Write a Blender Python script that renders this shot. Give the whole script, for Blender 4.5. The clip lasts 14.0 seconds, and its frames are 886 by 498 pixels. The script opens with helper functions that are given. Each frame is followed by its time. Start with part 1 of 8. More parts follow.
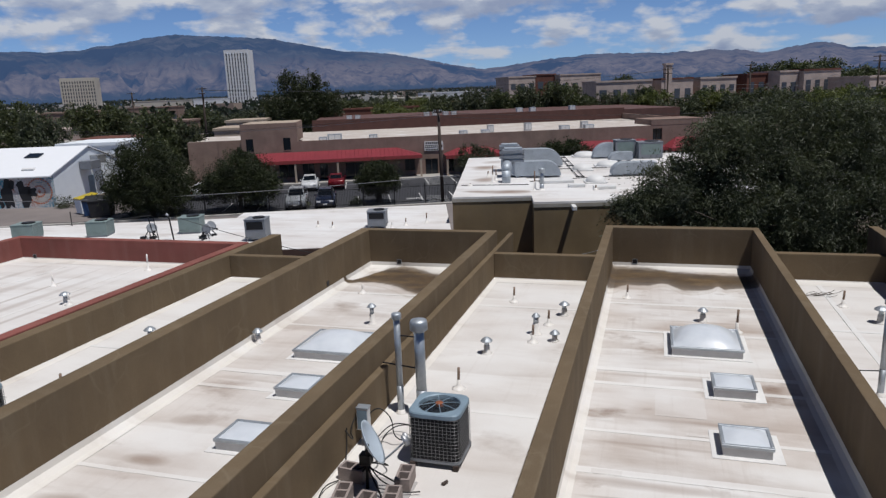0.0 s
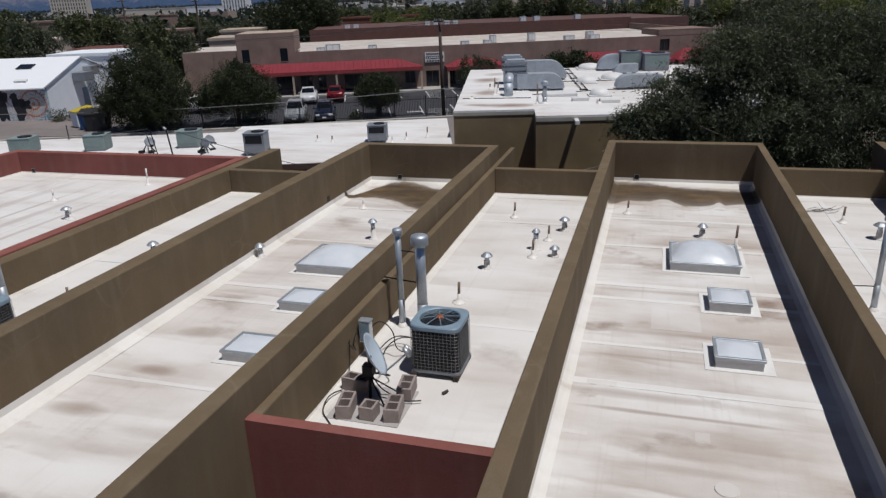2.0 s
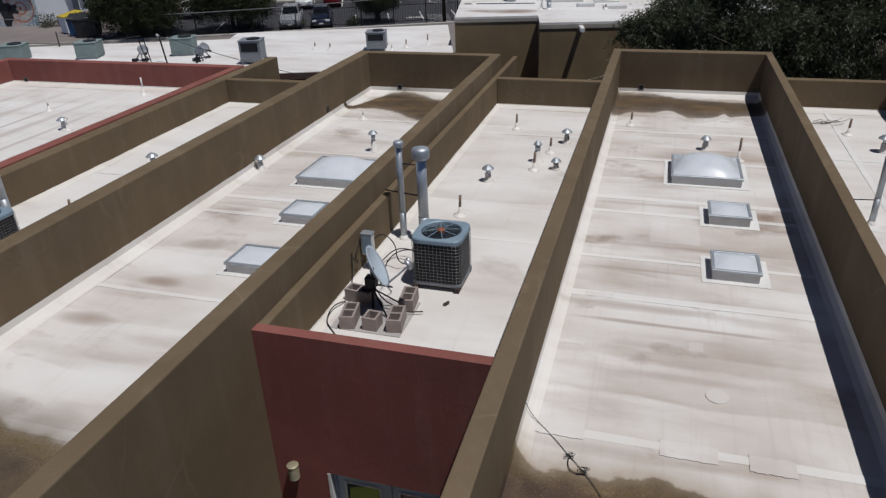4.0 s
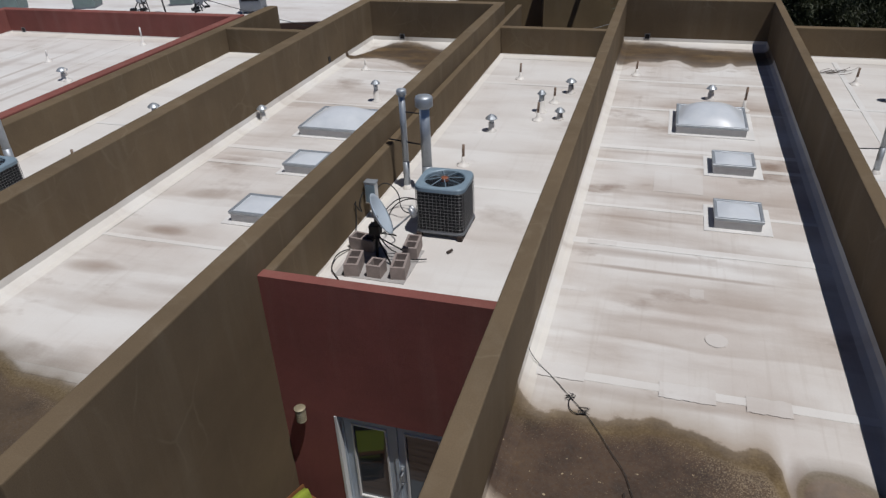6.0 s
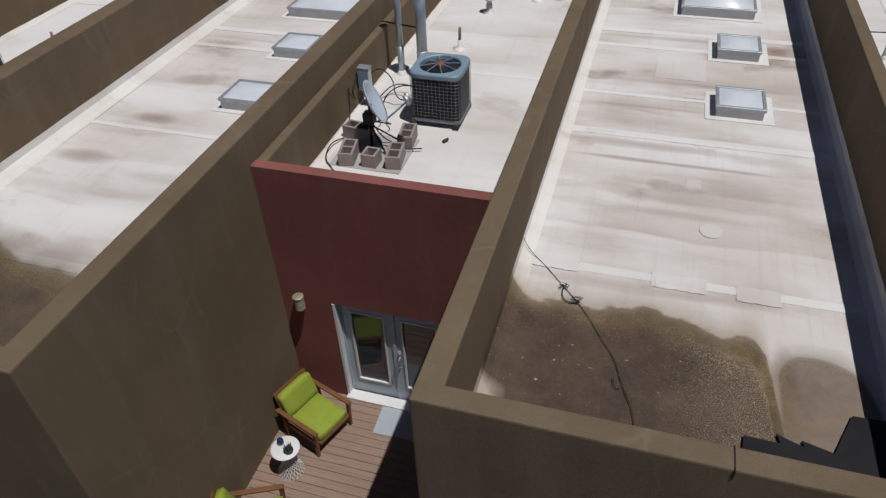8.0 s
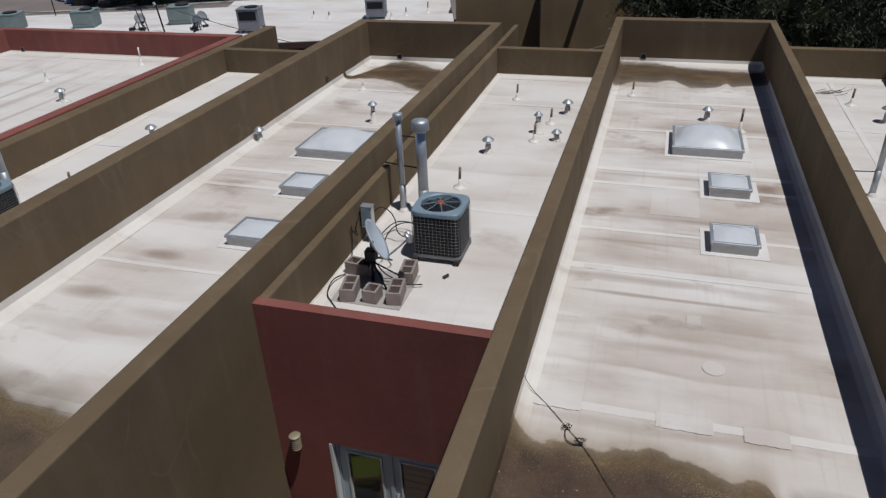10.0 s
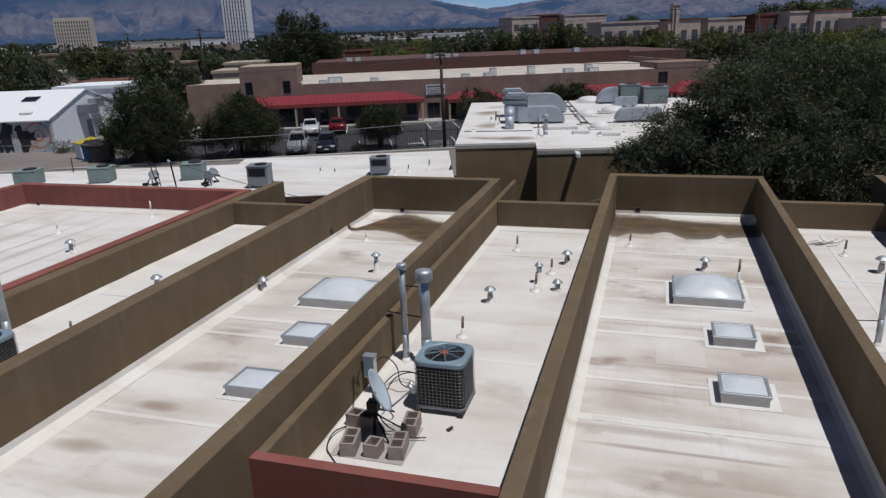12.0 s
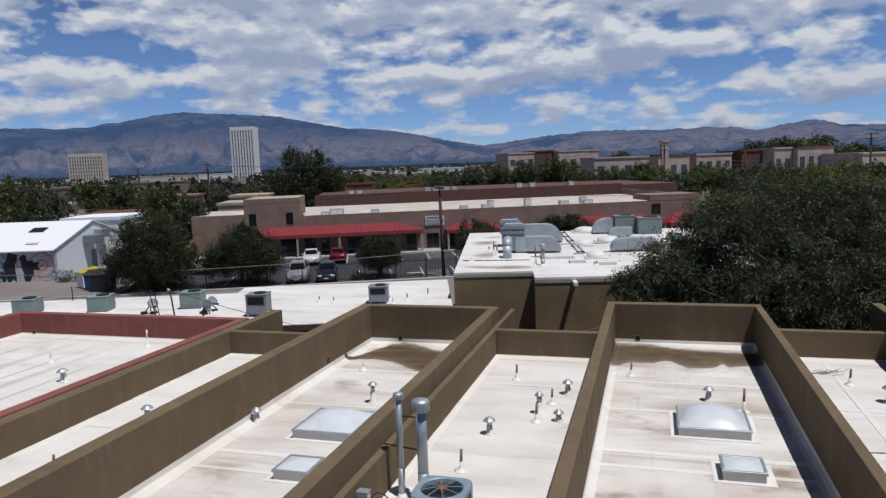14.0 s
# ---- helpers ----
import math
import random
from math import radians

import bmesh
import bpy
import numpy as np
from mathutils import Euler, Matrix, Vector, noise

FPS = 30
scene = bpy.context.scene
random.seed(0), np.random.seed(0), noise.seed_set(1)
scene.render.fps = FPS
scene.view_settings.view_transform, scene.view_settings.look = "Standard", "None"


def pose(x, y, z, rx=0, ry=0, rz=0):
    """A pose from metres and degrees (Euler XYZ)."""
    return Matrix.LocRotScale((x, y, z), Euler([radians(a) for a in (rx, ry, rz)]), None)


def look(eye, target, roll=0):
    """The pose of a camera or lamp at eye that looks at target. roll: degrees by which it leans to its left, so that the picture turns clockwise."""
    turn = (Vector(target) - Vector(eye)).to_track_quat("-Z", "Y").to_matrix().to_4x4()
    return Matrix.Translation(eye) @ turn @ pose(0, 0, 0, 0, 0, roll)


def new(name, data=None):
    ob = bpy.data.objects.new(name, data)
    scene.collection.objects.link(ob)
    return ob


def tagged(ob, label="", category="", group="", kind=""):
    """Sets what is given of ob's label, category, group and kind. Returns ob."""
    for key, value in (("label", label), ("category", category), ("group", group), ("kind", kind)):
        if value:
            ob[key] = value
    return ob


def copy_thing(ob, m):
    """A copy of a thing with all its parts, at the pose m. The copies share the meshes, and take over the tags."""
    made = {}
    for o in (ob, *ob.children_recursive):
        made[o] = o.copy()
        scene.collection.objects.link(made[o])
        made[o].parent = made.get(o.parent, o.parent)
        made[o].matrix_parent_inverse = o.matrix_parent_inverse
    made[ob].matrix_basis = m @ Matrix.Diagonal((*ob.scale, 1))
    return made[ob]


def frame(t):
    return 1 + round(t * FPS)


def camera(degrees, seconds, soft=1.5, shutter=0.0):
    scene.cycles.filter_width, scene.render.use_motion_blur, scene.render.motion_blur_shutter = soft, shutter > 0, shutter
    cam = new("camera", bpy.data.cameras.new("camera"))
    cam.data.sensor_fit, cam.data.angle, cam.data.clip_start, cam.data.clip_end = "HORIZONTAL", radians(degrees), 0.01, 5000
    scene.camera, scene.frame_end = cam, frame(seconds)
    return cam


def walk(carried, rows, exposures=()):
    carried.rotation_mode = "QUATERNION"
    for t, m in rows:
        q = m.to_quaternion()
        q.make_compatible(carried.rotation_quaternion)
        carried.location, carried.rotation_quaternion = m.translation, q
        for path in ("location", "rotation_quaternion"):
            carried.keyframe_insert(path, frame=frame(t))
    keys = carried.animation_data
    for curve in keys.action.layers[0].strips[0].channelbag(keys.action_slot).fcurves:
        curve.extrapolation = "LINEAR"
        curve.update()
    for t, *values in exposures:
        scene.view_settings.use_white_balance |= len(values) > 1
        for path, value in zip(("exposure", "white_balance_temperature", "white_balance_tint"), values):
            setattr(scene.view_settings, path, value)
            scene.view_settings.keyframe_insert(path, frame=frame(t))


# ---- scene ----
cam = camera(64.50, 14.0, soft=1.35)

# seconds, eye x y z, yaw, pitch, roll
PATH = [
    (0.0, 0.006, 0.044, 5.219, 16.89, -12.70, -2.20),
    (0.5, 0.019, 0.048, 5.222, 16.95, -14.29, -2.14),
    (1.0, 0.027, 0.049, 5.225, 17.04, -16.05, -2.16),
    (1.5, 0.020, 0.048, 5.227, 17.15, -17.82, -2.16),
    (2.0, 0.010, 0.040, 5.236, 17.24, -19.64, -2.20),
    (2.5, 0.002, 0.031, 5.231, 17.32, -21.44, -2.18),
    (3.0, 0.006, 0.034, 5.253, 17.38, -23.28, -2.21),
    (3.5, 0.008, 0.023, 5.259, 17.45, -25.04, -2.22),
    (4.0, 0.001, 0.008, 5.281, 17.55, -26.86, -2.23),
    (4.2, -0.004, -0.001, 5.282, 17.53, -27.60, -2.24),
    (4.6, 0.001, -0.023, 5.265, 17.63, -28.83, -2.28),
    (5.0, 0.005, -0.045, 5.248, 17.72, -29.53, -2.32),
    (5.4, 0.010, -0.067, 5.231, 17.82, -29.79, -2.36),
    (5.8, 0.015, -0.089, 5.215, 17.91, -30.05, -2.41),
    (6.1, 0.018, -0.106, 5.202, 17.98, -30.80, -2.44),
    (6.3, 0.020, -0.117, 5.194, 18.03, -31.92, -2.46),
    (6.5, 0.016, -0.115, 5.193, 18.04, -33.33, -2.47),
    (7.0, -0.000, -0.092, 5.155, 18.05, -36.47, -2.45),
    (7.2, -0.007, -0.085, 5.145, 18.07, -37.58, -2.43),
    (7.6, -0.004, -0.060, 5.183, 18.04, -39.24, -2.45),
    (8.0, -0.000, -0.035, 5.221, 18.02, -39.68, -2.47),
    (8.4, 0.003, -0.010, 5.259, 18.00, -38.72, -2.48),
    (8.8, 0.007, 0.015, 5.297, 17.97, -36.76, -2.50),
    (9.3, 0.012, 0.046, 5.345, 17.94, -33.75, -2.52),
    (9.5, 0.021, 0.035, 5.345, 17.90, -32.45, -2.50),
    (10.0, 0.031, 0.017, 5.341, 17.80, -29.35, -2.43),
    (10.5, 0.016, 0.002, 5.337, 17.61, -26.30, -2.35),
    (11.0, -0.008, -0.010, 5.337, 17.47, -23.30, -2.27),
    (11.5, -0.037, -0.002, 5.337, 17.30, -20.28, -2.21),
    (12.0, -0.043, 0.008, 5.336, 17.17, -17.22, -2.18),
    (12.5, -0.031, 0.003, 5.331, 17.06, -14.14, -2.17),
    (13.0, -0.029, -0.002, 5.335, 16.90, -11.09, -2.14),
    (13.5, -0.034, 0.020, 5.322, 16.76, -8.01, -2.12),
    (14.0, -0.019, 0.028, 5.309, 16.71, -6.73, -2.11),
]
walk(cam, [(t, pose(x, y, z, 90 + p, 0, a) @ pose(0, 0, 0, 0, 0, r)) for t, x, y, z, a, p, r in PATH],
     exposures=[(0.0, 0.05), (2.0, -0.06), (3.5, -0.14), (6.5, -0.19), (7.2, -0.16), (9.5, -0.22), (10.5, -0.27), (12.0, -0.11), (13.0, 0.02), (14.0, 0.12)])

# ---- world, sun ----
# brightness of cloud crowns and undersides
CLOUD = (25.5, 14.0)
SUN = Vector((0.32, -0.15, 1.0)).normalized()


def make_world():
    w = bpy.data.worlds.new("sky")
    scene.world = w
    w.use_nodes = True
    nt = w.node_tree
    nt.nodes.clear()
    out = nt.nodes.new("ShaderNodeOutputWorld")
    bg = nt.nodes.new("ShaderNodeBackground")
    sky = nt.nodes.new("ShaderNodeTexSky")
    sky.sky_type = "NISHITA"
    sky.sun_disc = False
    sky.sun_elevation = math.asin(SUN.z)
    sky.sun_rotation = math.atan2(SUN.x, SUN.y)
    sky.altitude = 1600
    sky.dust_density = 0.05
    sky.air_density = 0.7
    sky.ozone_density = 2.0
    bg.inputs["Strength"].default_value = 0.025
    # cloud layer: a flat sheet seen in perspective
    tc = nt.nodes.new("ShaderNodeTexCoord")
    sep = nt.nodes.new("ShaderNodeSeparateXYZ")
    nt.links.new(tc.outputs["Generated"], sep.inputs[0])

    def mth(op, a, b=None, clamp=False):
        n = nt.nodes.new("ShaderNodeMath")
        n.operation, n.use_clamp = op, clamp
        for i, v in enumerate((a, b)):
            if v is None:
                continue
            if isinstance(v, (int, float)):
                n.inputs[i].default_value = v
            else:
                nt.links.new(v, n.inputs[i])
        return n.outputs[0]

    def noise_of(scale, detail, rough, lift, flat, shift):
        """Cloud noise over the dome of directions, flattened upright; lift looks a little higher up."""
        com = nt.nodes.new("ShaderNodeCombineXYZ")
        nt.links.new(mth("ADD", sep.outputs["X"], shift), com.inputs[0])
        nt.links.new(sep.outputs["Y"], com.inputs[1])
        nt.links.new(mth("MULTIPLY", mth("POWER", mth("MAXIMUM", mth("ADD", sep.outputs["Z"], lift), 0.001), 0.80), flat), com.inputs[2])
        n = nt.nodes.new("ShaderNodeTexNoise")
        n.inputs["Scale"].default_value = scale
        n.inputs["Detail"].default_value = detail
        n.inputs["Roughness"].default_value = rough
        n.inputs["Distortion"].default_value = 0.15
        nt.links.new(com.outputs[0], n.inputs["Vector"])
        return n.outputs["Fac"]

    def heads(lift):
        """Round heaped heads."""
        com = nt.nodes.new("ShaderNodeCombineXYZ")
        for k, v in enumerate((sep.outputs["X"], sep.outputs["Y"], mth("MULTIPLY", mth("ADD", sep.outputs["Z"], lift), 1.7))):
            nt.links.new(v, com.inputs[k])
        n = nt.nodes.new("ShaderNodeTexVoronoi")
        n.feature = "SMOOTH_F1"
        n.inputs["Scale"].default_value, n.inputs["Detail"].default_value, n.inputs["Smoothness"].default_value = 13.0, 3.0, 0.30
        nt.links.new(com.outputs[0], n.inputs["Vector"])
        return mth("SUBTRACT", 1.05, n.outputs["Distance"])

    def sheet(scale, detail, rough, lift, shift):
        """Noise on a level layer of cloud, drawn together towards the horizon."""
        high = mth("ADD", mth("MAXIMUM", mth("ADD", sep.outputs["Z"], lift), 0.0), 0.15)
        com = nt.nodes.new("ShaderNodeCombineXYZ")
        nt.links.new(mth("ADD", mth("DIVIDE", sep.outputs["X"], high), shift), com.inputs[0])
        nt.links.new(mth("DIVIDE", sep.outputs["Y"], high), com.inputs[1])
        n = nt.nodes.new("ShaderNodeTexNoise")
        n.inputs["Scale"].default_value, n.inputs["Detail"].default_value, n.inputs["Roughness"].default_value = scale, detail, rough
        nt.links.new(com.outputs[0], n.inputs["Vector"])
        return n.outputs["Fac"]

    def body(lift):
        wide = sheet(1.55, 3, 0.5, lift, 3.7)
        puff = noise_of(11.5, 9, 0.60, lift, 2.1, 2.2)
        return mth("ADD", mth("ADD", mth("MULTIPLY", wide, 0.42), mth("MULTIPLY", puff, 0.44)), mth("MULTIPLY", heads(lift), 0.16))

    here, above = body(0.0), body(0.014)
    up = sep.outputs["Z"]
    # thin near the horizon, thickest half way up, open overhead
    rise = mth("SUBTRACT", mth("SUBTRACT", mth("MULTIPLY", mth("MINIMUM", up, 0.22), 0.62), mth("MULTIPLY", sep.outputs["X"], -0.01)), mth("MULTIPLY", mth("MAXIMUM", mth("SUBTRACT", up, 0.30), 0.0), 1.0))
    # clearer behind
    rise = mth("SUBTRACT", rise, mth("MULTIPLY", mth("MAXIMUM", mth("SUBTRACT", 0.45, sep.outputs["Y"]), 0.0), 0.45))
    cover = mth("MULTIPLY", mth("SUBTRACT", mth("ADD", here, rise), 0.468), 12.0, True)
    # lit crowns, grey-blue undersides where more cloud lies above
    under = mth("MULTIPLY", mth("ADD", mth("SUBTRACT", above, here), mth("MULTIPLY", mth("SUBTRACT", mth("ADD", here, rise), 0.485), 0.80)), 6.5, True)
    shade = nt.nodes.new("ShaderNodeValToRGB")
    shade.color_ramp.elements[0].position, shade.color_ramp.elements[0].color = 0.05, (CLOUD[0] * 0.97, CLOUD[0] * 0.995, CLOUD[0] * 1.05, 1)
    shade.color_ramp.elements[1].position, shade.color_ramp.elements[1].color = 0.85, (CLOUD[1] * 0.84, CLOUD[1] * 0.98, CLOUD[1] * 1.34, 1)
    mid = shade.color_ramp.elements.new(0.34)
    mid.color = (CLOUD[0] * 0.66, CLOUD[0] * 0.73, CLOUD[0] * 0.88, 1)
    nt.links.new(under, shade.inputs[0])
    tint = nt.nodes.new("ShaderNodeMixRGB")
    tint.blend_type = "MULTIPLY"
    tint.inputs[0].default_value = 1.0
    tint.inputs[2].default_value = (2.7, 3.15, 3.85, 1)
    nt.links.new(sky.outputs[0], tint.inputs[1])
    # the clear sky deepens towards the zenith
    deep = nt.nodes.new("ShaderNodeMixRGB")
    deep.blend_type = "MULTIPLY"
    deep.inputs[2].default_value = (0.34, 0.33, 0.35, 1)
    nt.links.new(mth("MULTIPLY", mth("SUBTRACT", up, 0.06), 1.9, True), deep.inputs[0])
    nt.links.new(tint.outputs[0], deep.inputs[1])
    mix = nt.nodes.new("ShaderNodeMixRGB")
    nt.links.new(mth("MULTIPLY", cover, 0.92), mix.inputs[0])
    nt.links.new(deep.outputs[0], mix.inputs[1])
    nt.links.new(shade.outputs[0], mix.inputs[2])
    # dusty air low over the horizon
    haze = nt.nodes.new("ShaderNodeMixRGB")
    haze.blend_type = "MULTIPLY"
    haze.inputs[2].default_value = (0.66, 0.69, 0.76, 1)
    nt.links.new(mth("SUBTRACT", 1.0, mth("MULTIPLY", up, 6.0), True), haze.inputs[0])
    nt.links.new(mix.outputs[0], haze.inputs[1])
    nt.links.new(haze.outputs[0], bg.inputs["Color"])
    nt.links.new(bg.outputs[0], out.inputs[0])


make_world()
sun = new("sun", bpy.data.lights.new("sun", "SUN"))
sun.data.energy = 3.72
sun.data.angle = radians(0.53)
sun.data.color = (1.0, 0.98, 0.965)
sun.matrix_world = look(SUN * 50, (0, 0, 0))

# ---- materials ----


# one factor on every base colour, to deepen shade against the sun
BASE_SCALE = 0.82


class Nodes:
    """Short hand for a principled material's nodes; textures lie in metres of the world."""

    def __init__(self, name, rough=0.7, metal=0.0):
        self.mat = bpy.data.materials.new(name)
        self.mat.use_nodes = True
        self.nt = self.mat.node_tree
        self.bsdf = self.nt.nodes["Principled BSDF"]
        self.bsdf.inputs["Roughness"].default_value = rough
        self.bsdf.inputs["Metallic"].default_value = metal
        self.geo = self.nt.nodes.new("ShaderNodeNewGeometry")

    def link(self, a, b):
        self.nt.links.new(a, b)

    def place(self, scale=(1, 1, 1), shift=(0, 0, 0)):
        n = self.nt.nodes.new("ShaderNodeMapping")
        n.inputs["Scale"].default_value, n.inputs["Location"].default_value = scale, shift
        self.link(self.geo.outputs["Position"], n.inputs[0])
        return n.outputs[0]

    def noise(self, scale, detail=5, rough=0.6, stretch=(1, 1, 1), shift=(0, 0, 0)):
        n = self.nt.nodes.new("ShaderNodeTexNoise")
        n.inputs["Scale"].default_value = scale
        n.inputs["Detail"].default_value = detail
        n.inputs["Roughness"].default_value = rough
        self.link(self.place(stretch, shift), n.inputs["Vector"])
        return n.outputs["Fac"]

    def math(self, op, a, b=None, clamp=False):
        n = self.nt.nodes.new("ShaderNodeMath")
        n.operation, n.use_clamp = op, clamp
        for i, v in enumerate((a, b)):
            if v is None:
                continue
            if isinstance(v, (int, float)):
                n.inputs[i].default_value = v
            else:
                self.link(v, n.inputs[i])
        return n.outputs[0]

    def ramp(self, fac, stops):
        n = self.nt.nodes.new("ShaderNodeValToRGB")
        els = n.color_ramp.elements
        while len(els) < len(stops):
            els.new(0.5)
        for e, (p, c) in zip(els, stops):
            e.position, e.color = p, (*c, 1)
        self.link(fac, n.inputs[0])
        return n.outputs[0]

    def mix(self, fac, a, b, kind="MIX"):
        n = self.nt.nodes.new("ShaderNodeMixRGB")
        n.blend_type = kind
        for i, v in enumerate((fac, a, b)):
            if isinstance(v, (int, float)):
                n.inputs[i].default_value = v
            elif isinstance(v, tuple):
                n.inputs[i].default_value = (*v, 1)
            else:
                self.link(v, n.inputs[i])
        return n.outputs[0]

    def sep(self):
        n = self.nt.nodes.new("ShaderNodeSeparateXYZ")
        self.link(self.geo.outputs["Position"], n.inputs[0])
        return n.outputs

    def colour(self, c):
        """The base colour, lowered evenly so that shade falls deeper beside the sun."""
        self.link(self.mix(1.0, c, (BASE_SCALE, BASE_SCALE, BASE_SCALE), "MULTIPLY"), self.bsdf.inputs["Base Color"])
        return self

    def bump(self, h, strength=0.3, dist=0.01):
        n = self.nt.nodes.new("ShaderNodeBump")
        n.inputs["Strength"].default_value, n.inputs["Distance"].default_value = strength, dist
        self.link(h, n.inputs["Height"])
        self.link(n.outputs[0], self.bsdf.inputs["Normal"])
        return self


def lerp(a, b, k):
    return tuple(x + (y - x) * k for x, y in zip(a, b))


def plain(name, c, rough=0.7, metal=0.0, vary=0.25, big=1.2, fine=45.0, bump=0.15, stretch=(1, 1, 1)):
    """A worn surface: two scales of tone and a fine relief."""
    n = Nodes(name, rough, metal)
    dark, light = tuple(x * (1 - vary) for x in c), tuple(min(1, x * (1 + vary)) for x in c)
    a = n.ramp(n.noise(big, 6, 0.62, stretch), [(0.3, dark), (0.7, light)])
    f = n.noise(fine, 4, 0.6)
    n.colour(n.mix(0.35, a, n.ramp(f, [(0.3, dark), (0.75, light)])))
    if bump:
        n.bump(f, bump, 0.006)
    rr = n.math("ADD", n.math("MULTIPLY", n.noise(big * 3, 4), 0.25), rough - 0.12, True)
    n.link(rr, n.bsdf.inputs["Roughness"])
    return n.mat


def stucco(name, c, veins=0.0):
    """Painted stucco with faint run marks, patched cracks and a sandy relief."""
    n = Nodes(name, 0.92)
    n.bsdf.inputs["Specular IOR Level"].default_value = 0.08
    a = n.ramp(n.noise(0.7, 6, 0.6), [(0.28, lerp(c, (0.06, 0.05, 0.04), 0.35)), (0.72, tuple(x * 1.15 for x in c))])
    runs = n.noise(2.2, 5, 0.6, (1.0, 1.0, 0.12))
    a = n.mix(n.math("MULTIPLY", n.math("SUBTRACT", runs, 0.5, True), 1.3), a, lerp(c, (0.5, 0.45, 0.36), 0.35))
    f = n.noise(70, 5, 0.65)
    a = n.mix(0.25, a, n.ramp(f, [(0.3, tuple(x * 0.55 for x in c)), (0.7, tuple(x * 1.35 for x in c))]))
    if veins:
        # pale filled cracks that branch here and there
        v = n.nt.nodes.new("ShaderNodeTexVoronoi")
        v.feature = "DISTANCE_TO_EDGE"
        v.inputs["Scale"].default_value = 1.15
        wob = n.nt.nodes.new("ShaderNodeTexNoise")
        wob.inputs["Scale"].default_value, wob.inputs["Detail"].default_value = 2.5, 5
        n.link(n.place(), wob.inputs["Vector"])
        off = n.mix(0.18, n.place((1, 1, 0.8)), wob.outputs["Color"], "ADD")
        n.link(off, v.inputs["Vector"])
        line = n.ramp(v.outputs["Distance"], [(0.0, (1, 1, 1)), (0.028, (0, 0, 0))])
        some = n.math("MULTIPLY", n.math("SUBTRACT", n.noise(0.7, 3, 0.5, (1, 1, 1), (3, 5, 1)), 0.50, True), 7.0, True)
        a = n.mix(n.math("MULTIPLY", n.math("MULTIPLY", line, some), veins), a, lerp(c, (0.42, 0.37, 0.27), 0.35))
    n.colour(a)
    n.bump(n.math("ADD", f, n.math("MULTIPLY", n.noise(9, 4), 1.5)), 0.35, 0.006)
    return n.mat


